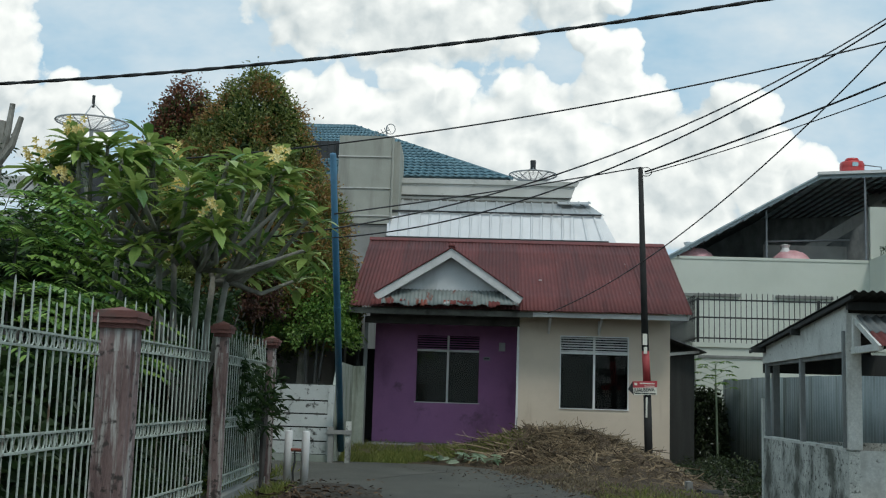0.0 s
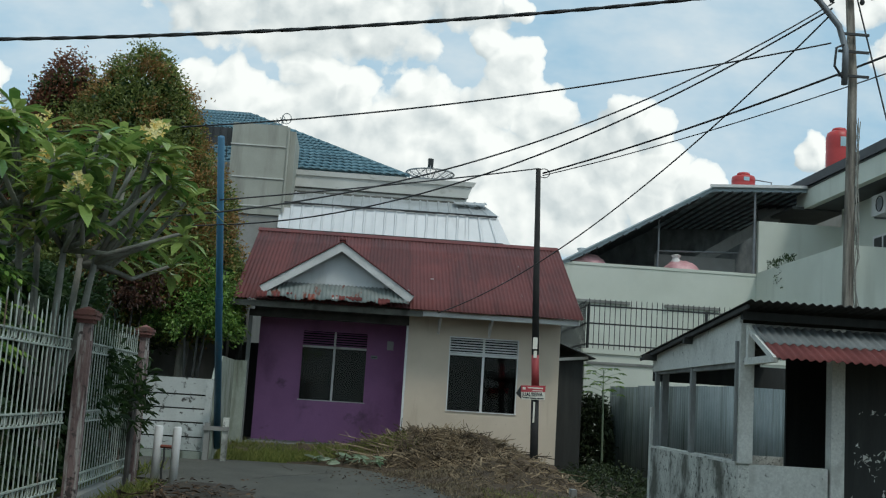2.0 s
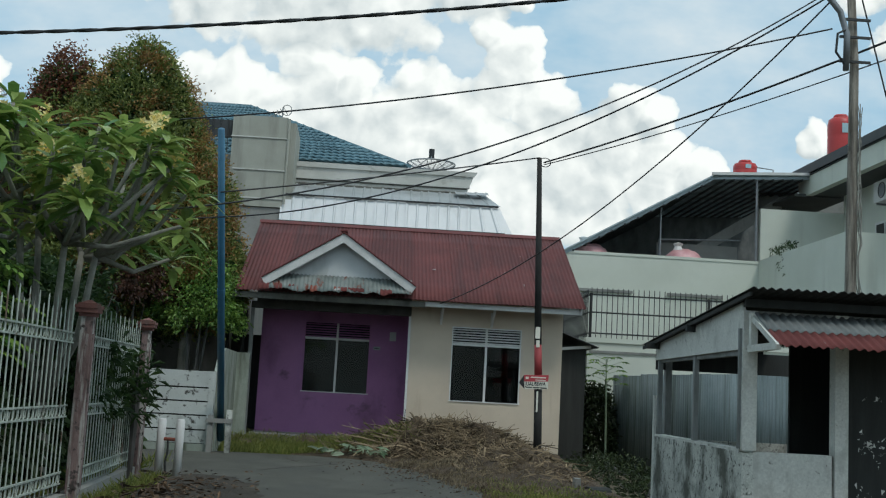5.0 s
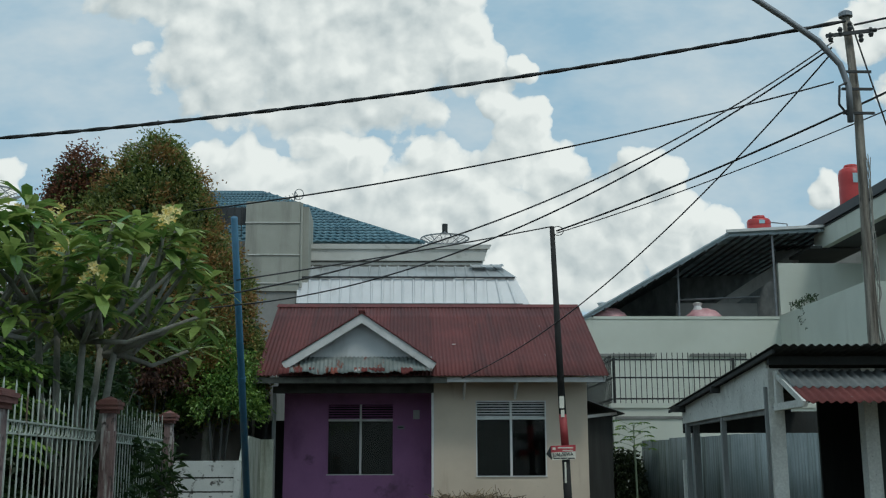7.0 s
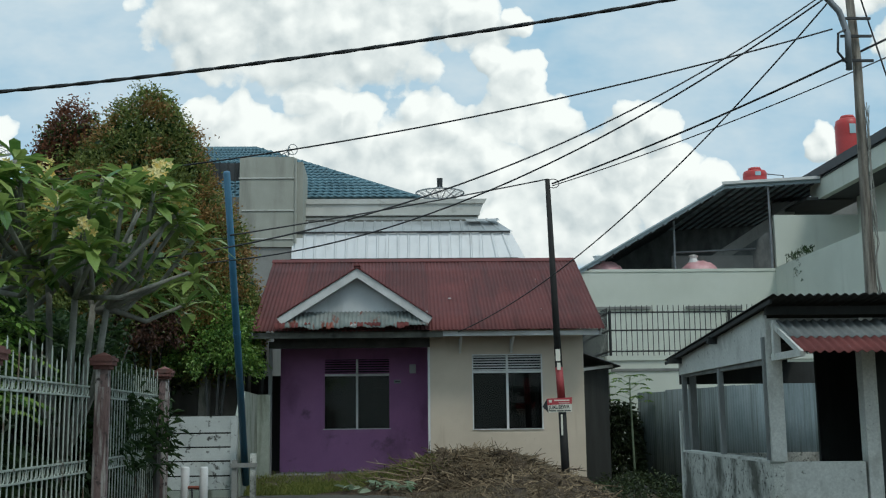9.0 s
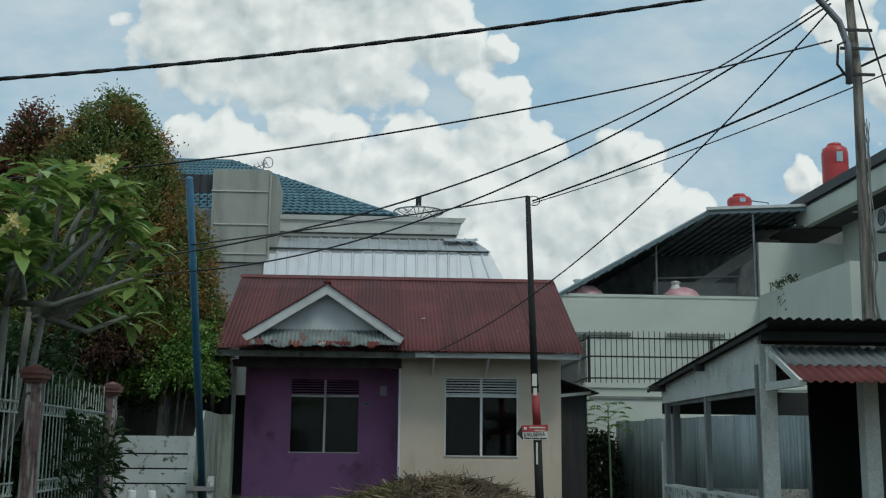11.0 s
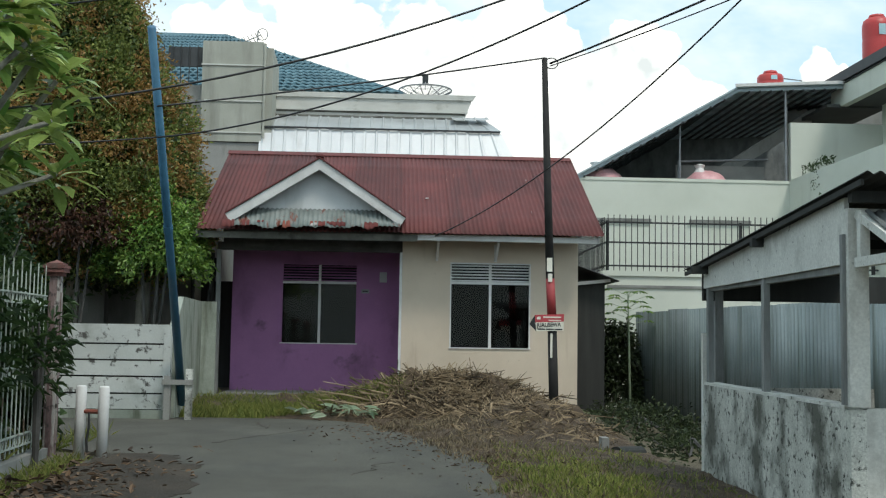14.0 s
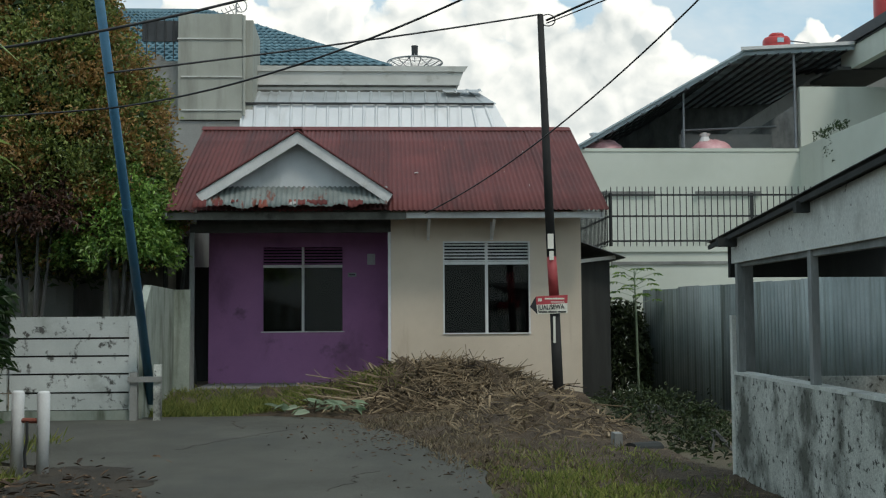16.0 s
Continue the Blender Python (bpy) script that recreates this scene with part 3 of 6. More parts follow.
GX, GY = stops(-7, 10, 0.22, 900), stops(-2, 30, 0.22, 900)
g = Build()
g.add([(x, y, ground_z(x, y)) for y in GY for x in GX],
      [(j * len(GX) + i, j * len(GX) + i + 1, (j + 1) * len(GX) + i + 1, (j + 1) * len(GX) + i)
       for j in range(len(GY) - 1) for i in range(len(GX) - 1)])
solo("ground", g, M_GROUND, "bare earth and worn grass beside the lane", "ground", kind="structure", smooth=True)

EDGE = [(2.5, -8), (2.45, 4), (2.25, 10), (2.1, 13), (2.15, 14.4), (1.95, 15.6), (1.6, 16.8), (1.25, 18.0), (0.8, 19.0), (0.2, 19.6),
        (-1.2, 19.72), (-3, 19.55), (-6, 19.35), (-14, 19.2), (-40, 19.0), (-40, 15.2), (-14, 15.3), (-5, 15.3), (-2.2, 15.2), (-1.72, 14.9),
        (-1.62, 14.0), (-1.55, 11), (-1.5, 7), (-1.45, 2), (-1.4, -8)]
outline = []
for i, p in enumerate(EDGE):
    q = EDGE[(i + 1) % len(EDGE)]
    k = max(1, int((Vector(q) - Vector(p)).length / 0.25)) if max(abs(p[0]), abs(q[0])) < 15 else 1
    for s in range(k):
        x, y = p[0] + (q[0] - p[0]) * s / k, p[1] + (q[1] - p[1]) * s / k
        outline.append((x + 0.06 * noise.noise(Vector((x * 2, y * 2, 4))), y + 0.06 * noise.noise(Vector((x * 2, y * 2, 9)))))
road = Build().prism(outline[::-1], "z", 0.012, -0.06)
solo("road", road, M_ASPHALT, "worn grey asphalt lane bending past the house", "road", kind="structure")
rc = random.Random(14)
for cx, cy, ang, ln in ((-0.75, 16.0, 1.1, 2.4), (-0.35, 17.9, 1.9, 1.2), (0.9, 13.2, 1.4, 1.3)):
    p, a, pts = Vector((cx, cy, 0.0145)), ang, []
    while ln > 0:
        pts.append(p.copy())
        turn = a + rc.uniform(-0.8, 0.8)
        p += Vector((math.cos(turn), math.sin(turn), 0)) * 0.09
        ln -= 0.09
    cb = Build()
    vs = []
    for i, q in enumerate(pts):
        w = rc.uniform(0.003, 0.009) * (1 if 0 < i < len(pts) - 1 else 0.2)
        vs += [q + Vector((w, w, 0)), q - Vector((w, w, 0)), q - Vector((0, 0, 0.02))]
    cb.add(vs, [f for i in range(len(pts) - 1) for f in ((3 * i, 3 * i + 1, 3 * i + 4, 3 * i + 3), (3 * i + 1, 3 * i + 2, 3 * i + 5, 3 * i + 4), (3 * i + 2, 3 * i, 3 * i + 3, 3 * i + 5))])
    solo("road_crack", cb, M_SOIL, "dark crack filled with soil in the asphalt", "crack", kind="structure")
# the dark litter strip on the lane
soil = Build()
pts = [(-1.6 + 0.0, 8.5), (-0.9, 9.0), (-0.45, 10.6), (-0.35, 12.4), (-0.55, 13.8), (-1.0, 14.7), (-1.62, 14.8)]
soil_out = []
for i, p in enumerate(pts):
    q = pts[(i + 1) % len(pts)]
    for s in range(24):
        x, y = p[0] + (q[0] - p[0]) * s / 24, p[1] + (q[1] - p[1]) * s / 24
        wob = 0.22 * noise.noise(Vector((x * 2.5, y * 2.5, 1))) + 0.1 * noise.noise(Vector((x * 9, y * 9, 4)))
        soil_out.append((x + wob, y + 0.2 * noise.noise(Vector((x * 3, y * 3, 7)))))
soil.prism(soil_out[::-1], "z", 0.017, 0.0)
solo("soil_patch", soil, M_SOIL, "dark damp soil washed over the lane edge", "soil", kind="structure")

# plain unseen wall added behind the camera, toned for the window reflections
solo("wall_south", Build().box(-16, 16, -10.2, -10.0, -0.2, 4.2), M_PARAPET, "plain pale wall added out of view for the window reflections", "wall", kind="structure")

# ---- the purple and cream house ----
house = thing("house", (1.4, 24.5, 0.2), "small single-storey house, purple and cream walls, rusty red corrugated roof", "house")
X0, XM, X1 = -1.61, 1.39, 4.365
YF, YP, YB = 22.0, 23.22, 27.6
ZB, ZT = 0.0, 2.95


def wall_with_hole(b, x0, x1, y0, y1, z0, z1, hx0, hx1, hz0, hz1):
    ring8 = [(x0, z0), (x1, z0), (x1, z1), (x0, z1), (hx0, hz0), (hx1, hz0), (hx1, hz1), (hx0, hz1)]
    vs = [(x, y, z) for y in (y0, y1) for x, z in ring8]
    fs = []
    for i in range(4):
        j = (i + 1) % 4
        fs += [(i, j, 4 + j, 4 + i), (8 + j, 8 + i, 12 + i, 12 + j), (j, i, 8 + i, 8 + j), (4 + i, 4 + j, 12 + j, 12 + i)]
    b.add(vs, fs)


W1 = (-0.74, 0.61, 1.07, 2.5)
W2 = (2.2, 3.56, 1.04, 2.48)
b = Build()
wall_with_hole(b, XM, X1, YF, YF + 0.13, ZB, ZT, *W2)
cream = part("wall", b, M_CREAM, house, "cream painted plaster front wall with faint damp stains")
b = Build()
wall_with_hole(b, X0, XM, YP, YP + 0.13, ZB, ZT, *W1)
part("wall", b, M_PURPLE, house, "purple painted recessed porch wall")
part("wall", Build().box(XM, XM + 0.12, YF + 0.13, YP + 0.13, ZB, ZT), M_PURPLE, house, "purple porch return wall")
part("wall", Build().box(X1 - 0.12, X1, YF + 0.13, YB, ZB, ZT), M_CREAM, house)
part("wall", Build().box(X0, X0 + 0.12, YP + 0.13, YB, ZB, ZT), M_PURPLE, house)
# inner faces and porch ceiling carry their shade in the plaster colour
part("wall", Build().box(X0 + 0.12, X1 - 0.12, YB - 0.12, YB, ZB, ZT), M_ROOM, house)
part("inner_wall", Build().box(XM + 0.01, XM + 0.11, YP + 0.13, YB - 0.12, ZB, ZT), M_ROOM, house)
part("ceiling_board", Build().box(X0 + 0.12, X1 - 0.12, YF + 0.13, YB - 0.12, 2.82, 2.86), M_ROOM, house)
part("floor_slab", Build().box(X0, X1, YF + 0.02, YB, 0.02, 0.24), M_CONCRETE, house, "grey cement porch floor")
part("corner_trim", Build().box(XM - 0.045, XM - 0.002, YF - 0.012, YF + 0.06, 0.24, 2.63), M_WHITE, house, "white painted corner strip")
# beam here and soffit wall below take dark timber for the eaves' shade
part("porch_beam", Build().box(X0 - 0.1, XM - 0.002, YF + 0.005, YF + 0.14, 2.63, 2.76), M_DARKTIMBER, house, "beam over the porch, coloured dark as eaves shade")
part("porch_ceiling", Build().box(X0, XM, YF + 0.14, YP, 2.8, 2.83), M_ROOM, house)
part("porch_post", Build().box(X0 - 0.1, X0 - 0.03, YF + 0.01, YF + 0.08, 0.2, 2.63), M_SHEDWOOD, house, "thin dark timber porch post")
# walls above the porch up to the roof
part("soffit_wall", Build().box(X0, XM - 0.002, YF + 0.02, YF + 0.12, 2.76, 2.98), M_DARKTIMBER, house)


def window(hx0, hx1, hz0, hz1, y, parent, surround):
    """Two-light window with a louvred top."""
    split = hz1 - 0.34
    mid = (hx0 + hx1) / 2
    w = part("window", Build().box(mid - 0.022, mid + 0.022, y + 0.02, y + 0.07, hz0, hz1), M_WHITE, parent, "white window with louvres above two dark panes")
    fr = Build()
    fr.box(hx0, hx0 + 0.022, y - 0.012, y + 0.09, hz0, hz1).box(hx1 - 0.022, hx1, y - 0.012, y + 0.09, hz0, hz1)
    fr.box(hx0 + 0.022, hx1 - 0.022, y - 0.012, y + 0.09, hz1 - 0.022, hz1)
    part("window_frame", fr, surround, w)
    part("window_sill", Build().box(hx0 - 0.01, hx1 + 0.01, y - 0.02, y + 0.09, hz0 - 0.004, hz0 + 0.014), M_WHITE, w)
    part("transom", Build().box(hx0 + 0.022, hx1 - 0.022, y - 0.006, y + 0.08, split - 0.022, split + 0.022), M_WHITE, w)
    for a, c in ((hx0 + 0.022, mid - 0.022), (mid + 0.022, hx1 - 0.022)):
        pane = part("pane", Build().box(a, c, y + 0.04, y + 0.046, hz0 + 0.022, split - 0.022), M_GLASS, w)
        pane.visible_shadow = False
        for k in range(6):
            z = split + 0.04 + k * 0.05
            part("slat", Build().prism([(y + 0.02, z - 0.012), (y + 0.026, z - 0.014), (y + 0.05, z + 0.008), (y + 0.044, z + 0.012)], "x", a, c), surround, w)
    return w


window(*W1, YP, house, M_PURPLE)
window(*W2, YF, house, M_WHITE)
# fascia, brackets, switch box
part("fascia", Build().box(-2.0, 1.62, 21.36, 21.39, 2.77, 2.88), M_OLDFASCIA, house, "dark fascia board over the porch")
part("fascia", Build().box(1.624, 4.62, 21.36, 21.39, 2.79, 2.88), M_BARGE, house, "grey-white weathered fascia board")
part("eaves_batten", Build().box(-2.0, 4.6, 21.4, 21.44, 2.82, 2.87), M_DARKTIMBER, house)
for bx in (1.97, 2.96):
    br = Build().box(bx - 0.02, bx + 0.02, 21.94, 22.0, 2.5, 2.78)
    br.beam((bx, 21.97, 2.53), (bx, 21.42, 2.8), 0.04, 0.05)
    part("bracket", br, M_WHITE, house, "white painted eaves bracket")
part("meter_box", Build().box(1.0, 1.13, YP - 0.05, YP, 2.18, 2.36).box(1.01, 1.12, YP - 0.06, YP - 0.05, 2.2, 2.34), M_GABLE, house, "small grey electric box")
part("house_plate", Build().box(0.68, 0.82, YP - 0.012, YP, 1.98, 2.05), M_GALV, house, "small metal plate with unreadable marks")
part("plate_bar", Build().box(0.7, 0.8, YP - 0.016, YP - 0.012, 2.005, 2.025), M_INK, house)

# roof: front slope of single sheets, back slope, ridge
EY, EZ, RY, RZ = 21.28, 2.9, 24.76, 4.73
slope = Vector((0, EY - RY, EZ - RZ))
slen = slope.length
RXL, RXR = -1.96, 4.645
wsh = (RXR - RXL) / 8
up_n = Vector((0, -slope.z, slope.y)).normalized()
if up_n.z < 0:
    up_n = -up_n
for k in range(8):
    o = Vector((RXL + k * wsh, RY, RZ)) + up_n * (0.008 + 0.005 * (k % 2))
    part("roof_sheet", Build().sheet(o, (1, 0, 0), slope, wsh + 0.03, slen + 0.015 * (k % 3), rows=5), M_REDROOF, house, smooth=True)
back = Vector((0, 28.2 - RY, EZ - RZ))
part("back_roof", Build().sheet((RXL, RY, RZ), (1, 0, 0), back, RXR - RXL, back.length, rows=2), M_REDROOF, house, smooth=True)
part("ridge_cap", Build().prism([(RY - 0.16, RZ - 0.05), (RY, RZ + 0.035), (RY + 0.16, RZ - 0.05), (RY + 0.16, RZ - 0.06), (RY, RZ + 0.022), (RY - 0.16, RZ - 0.06)],
                                "x", RXL - 0.02, RXR + 0.02), M_REDROOF, house, "folded red ridge capping")
for gx in (X0 + 0.03, X1 - 0.09):
    part("gable_end", Build().prism([(YF + 0.14, ZT), (RY, RZ - 0.06), (YB, ZT)], "x", gx, gx + 0.08), M_CREAM, house)
for vx in (RXL + 0.02, RXR - 0.05):
    part("verge_board", Build().beam((vx, EY + 0.04, EZ - 0.06), (vx, RY, RZ - 0.06), 0.025, 0.09), M_BARGE, house)

# small front gable over the porch
GYF = 21.2
GL, GT, GR = (-1.46, 3.13), (0.02, 4.05), (1.42, 3.12)
gw = Build().prism([(GL[0] + 0.12, 3.12), (GT[0], GT[1] - 0.12), (GR[0] - 0.12, 3.12)], "y", GYF + 0.1, GYF + 0.15)
part("gable_board", gw, M_GABLE, house, "grey-white triangular gable board")
for a, c in ((GL, GT), (GT, GR)):
    d = (Vector((c[0] - a[0], c[1] - a[1]))).normalized()
    nn = Vector((-d.y, d.x)) if -d.y * 0 + d.x > 0 else Vector((d.y, -d.x))
    p = [Vector(a) - nn * 0.15, Vector(a), Vector(c), Vector(c) - nn * 0.15]
    if a is GL:
        p[2], p[3] = Vector((GT[0], GT[1])), Vector((GT[0], GT[1] - 0.175))
    else:
        p[1], p[0] = Vector((GT[0], GT[1])), Vector((GT[0], GT[1] - 0.175))
    q = [tuple(v) for v in p]
    part("barge_board", Build().prism(q, "y", GYF - 0.1, GYF - 0.07), M_BARGE, house, "weathered white barge board")
    # dormer roof side running back into the main slope
    top_b = RY - (RZ - GT[1]) / (RZ - EZ) * (RY - EY)
    e = GL if a is GL else GR
    low_b = RY - (RZ - e[1]) / (RZ - EZ) * (RY - EY)
    t = 0.03
    vs = [(GT[0], GYF - 0.13, GT[1] + t), (GT[0], top_b, GT[1] + t), (e[0], low_b, e[1] + t), (e[0], GYF - 0.13, e[1] + t)]
    vs += [(x, y, z - 0.02) for x, y, z in vs]
    part("dormer_roof", Build().add(vs, [(0, 1, 2, 3), (7, 6, 5, 4), (0, 3, 7, 4), (2, 6, 7, 3), (1, 2, 6, 5), (0, 4, 5, 1)]), M_REDROOF, house)
part("gable_ridge_cap", Build().beam((GT[0], GYF - 0.14, GT[1] + 0.05), (GT[0], top_b, GT[1] + 0.05), 0.12, 0.03), M_REDROOF, house)
sk = Vector((0, -0.27, -0.32))
part("skirt_roof", Build().sheet((-1.36, GYF + 0.1, 3.26), (1, 0, 0), sk, 2.7, sk.length, rows=3, ragged=0.1), M_RUSTTIN, house,
     "bare corrugated skirt roof, rusted along its edge", smooth=True)
sk0 = Vector((-1.52, GYF + 0.1, 3.26)) + sk * 0.7 + Vector((0, -0.012, 0.004))
rk = random.Random(17)
kx = 0.02
while kx < 2.75:
    kw = rk.uniform(0.08, 0.3)
    part("rusted_edge", Build().sheet(sk0 + Vector((kx, 0, 0)), (1, 0, 0), sk, kw, sk.length * rk.uniform(0.16, 0.4), rows=2, ragged=0.12), M_RUST if rk.random() < 0.35 else M_DULLRUST, house, "rust-eaten sheet edge", smooth=True)
    kx += kw + rk.choice((0.0, 0.02, 0.12, 0.3))
# pale scratches where the paint has worn off
for k in range(13):
    tx, tt, tl = rk.uniform(1.1, 4.5), rk.uniform(0.1, 0.75), rk.uniform(0.06, 0.26)
    q0 = Vector((tx, RY, RZ)) + slope * tt + up_n * 0.027
    q1 = q0 + slope.normalized() * tl + Vector((rk.uniform(-0.012, 0.012), 0, 0))
    part("worn_streak", Build().beam(q0, q1, rk.uniform(0.005, 0.012), 0.004, up=up_n), M_RUST, house, "pale worn streak in the roof paint")
part("loose_paper", Build().box(1.78, 1.84, 22.62, 22.7, 3.635, 3.65), M_WHITE, house, "white scrap lying on the roof")

# dark lean-to beside the house
lean = thing("lean_to", (4.95, 23.6, 0), "dark board lean-to against the house side", "lean-to")
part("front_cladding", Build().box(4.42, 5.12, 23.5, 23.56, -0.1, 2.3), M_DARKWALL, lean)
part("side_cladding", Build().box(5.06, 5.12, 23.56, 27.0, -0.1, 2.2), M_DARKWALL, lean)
sl = Vector((0.95, 0, -0.34))
part("lean_roof", Build().sheet((4.38, 23.2, 2.62), (0, 1, 0), sl, 3.9, sl.length, rows=2), M_DARKPANEL, lean, smooth=True)
part("eaves_strut", Build().beam((4.5, 23.4, 2.22), (5.2, 23.4, 2.3), 0.05, 0.06), M_BARGE, lean)

# ---- rear building with tower, white metal roof and blue roof ----
rear = thing("rear_building", (0, 36, 0), "tall grey building behind, white metal awning roof and blue tiled roof", "building")
RB = 32.0
part("wall", Build().box(-4.6, 4.0, RB + 0.6, RB + 0.8, -0.2, 6.1), M_CONCRETE, rear, "stained bare concrete wall")
part("wall", Build().box(-4.6, -4.4, RB + 0.8, 44, -0.2, 8.0), M_CONCRETE, rear)
part("wall", Build().box(3.4, 3.6, RB + 0.8, 44, -0.2, 7.0), M_CONCRETE, rear)
tower = part("tower", Build().box(-3.82, -2.25, RB, RB + 1.7, 6.2, 8.85), M_GREYWALL, rear, "grey-green rendered tower block with pale ledges")
for z in (8.2, 7.25, 6.42):
    part("ledge", Build().box(-3.84 + 0.1 * (z < 7.5), -2.23, RB - 0.03, RB, z, z + 0.035), M_PARAPET, tower)
part("corner_pipe", Build().tube([(-2.2, RB - 0.03, 6.3), (-2.2, RB - 0.03, 8.8)], 0.035), M_GREYWALL, tower, "grey downpipe")
part("tower_flank", Build().prism([(RB + 0.1, 6.2), (RB + 0.1, 8.72), (RB + 1.6, 8.6), (RB + 1.6, 6.2)], "x", -2.25, -2.0), M_GREYWALL, tower)
part("tower_base", Build().box(-3.9, -2.3, RB + 0.05, RB + 0.6, -0.2, 6.18), M_CONCRETE, rear, "bare concrete lower tower wall")
part("side_wall", Build().box(-5.2, -3.84, RB + 0.4, RB + 0.6, 5.4, 7.75), M_CONCRETE, rear)
part("black_awning", Build().box(-4.75, -3.86, RB + 0.2, RB + 0.26, 8.2, 8.72), M_DARKPANEL, rear, "black mesh shade beside the tower")
for k in range(7):
    part("shade_bar", Build().box(-5.3 + k * 0.22, -5.28 + k * 0.22, RB + 0.15, RB + 0.18, 7.75, 8.75), M_BLACKMETAL, rear)
# white metal awning roof in three facets
prof = [(RB - 0.1, 5.8), (RB + 0.15, 6.64), (RB + 1.05, 7.12)]
for j in range(2):
    (ya, za), (yb, zb) = prof[j], prof[j + 1]
    d = Vector((0, ya - yb, za - zb))
    xe = (4.0, 3.66)[j]
    n_sheets = 7
    ws = (xe + 2.3) / n_sheets
    for k in range(n_sheets):
        if j == 0:
            part("break_line", Build().box(-2.3 + k * ws, -2.3 + (k + 1) * ws, yb - 0.075, yb - 0.05, zb - 0.045 + 0.012 * (k % 2), zb + 0.012), M_BLACKMETAL, rear)
        # lower facet in the bright copy, upper facet in the shaded one
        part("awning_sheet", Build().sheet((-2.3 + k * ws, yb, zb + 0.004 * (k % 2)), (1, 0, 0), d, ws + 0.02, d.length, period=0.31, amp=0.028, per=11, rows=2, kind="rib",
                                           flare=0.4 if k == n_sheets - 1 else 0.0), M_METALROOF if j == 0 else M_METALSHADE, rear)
part("awning_end", Build().prism([(RB - 0.02, 5.83), (RB + 0.2, 6.6), (RB + 1.1, 7.05), (RB + 1.1, 5.83)], "x", 3.56, 3.6), M_METALROOF, rear)
part("loose_sheet", Build().sheet((2.75, RB + 0.95, 7.16), (1, 0.03, 0.02), (0, -0.6, -0.22), 1.0, 0.42, period=0.31, amp=0.02, per=11, rows=1, kind="rib"), M_METALSHADE, rear, "loose lifted roof sheet")
part("gutter", Build().box(-2.32, 4.2, RB - 0.16, RB - 0.1, 5.74, 5.83), M_BLACKMETAL, rear, "dark gutter edge")
part("parapet", Build().prism([(-2.1, 6.9), (3.05, 6.97), (3.32, 7.7), (-2.1, 7.7)], "y", RB + 1.1, RB + 1.4), M_PARAPET, rear, "pale stained parapet wall")
part("parapet_foot", Build().box(-2.1, 2.95, RB + 1.04, RB + 1.08, 6.93, 6.99), M_BLACKMETAL, rear)
part("parapet_cap", Build().prism([(-2.1, 7.66), (3.34, 7.66), (3.42, 7.8), (-2.1, 7.8)], "y", RB + 1.05, RB + 1.1), M_PARAPET, rear)
part("parapet_band", Build().box(-2.1, 3.2, RB + 1.04, RB + 1.1, 7.3, 7.36), M_PARAPET, rear)
part("parapet_gap", Build().box(-2.1, 3.12, RB + 1.085, RB + 1.1, 7.255, 7.3), M_OLDFASCIA, rear, "dark line under the parapet band")
part("parapet_foot", Build().box(-2.1, 3.05, RB + 1.03, RB + 1.1, 7.1, 7.17), M_OLDFASCIA, rear)
# blue hipped roof: tile courses
BY = 35.0
apexL, apexR, low_r = (-5.6, 38.6, 10.72), (-4.2, 38.6, 10.72), (1.35, BY, 8.2)
NC = 19
for k in range(NC):
    t0, t1 = k / NC, (k + 1) / NC
    xa0, xa1 = apexR[0] + (low_r[0] - apexR[0]) * t0, apexR[0] + (low_r[0] - apexR[0]) * t1
    y0, y1 = apexL[1] + (BY - apexL[1]) * t0, apexL[1] + (BY - apexL[1]) * t1
    z0, z1 = apexL[2] + (8.2 - apexL[2]) * t0, apexL[2] + (8.2 - apexL[2]) * t1
    c = Build()
    nseg = 84
    xl = -9.0
    vs = []
    for i in range(nseg + 1):
        xu, xlw = xl + (xa0 - xl) * i / nseg, xl + (xa1 - xl) * i / nseg
        wv = 0.028 if i % 2 else 0.0
        vs += [(xu, y0, z0 + wv), (xlw, y1 - 0.07, z1 + 0.1 + wv * 1.6), (xlw, y1 - 0.07, z1 + 0.05 + wv * 1.6), (xlw, y1 + 0.06, z1 + 0.02)]
    fs = []
    for i in range(nseg):
        a = i * 4
        fs += [(a, a + 1, a + 5, a + 4), (a + 1, a + 2, a + 6, a + 5), (a + 2, a + 3, a + 7, a + 6)]
    c.add(vs, fs)
    part("tile_course", c, M_BLUEROOF, rear)
part("hip_cap", Build().beam((apexR[0], apexR[1], apexR[2] + 0.05), (low_r[0] + 0.05, low_r[1], low_r[2] + 0.06), 0.16, 0.1), M_BLUEROOF, rear)
part("ridge_cap", Build().beam((apexL[0] - 4, apexL[1], apexL[2] + 0.05), (apexR[0], apexR[1], apexR[2] + 0.05), 0.16, 0.1), M_BLUEROOF, rear)
part("back_slope", Build().add([apexR, (-9, 38.6, 10.72), (-9, 43, 8), (5, 43, 8), low_r], [(0, 1, 2, 3), (0, 3, 4)]), M_BLUEROOF, rear)
part("eaves_fascia", Build().box(-9, 1.3, BY - 0.04, BY, 8.02, 8.2), M_PARAPET, rear)
part("upper_wall", Build().box(-8.6, 0.9, BY + 0.3, BY + 0.5, 5, 8.1), M_GREYWALL, rear)

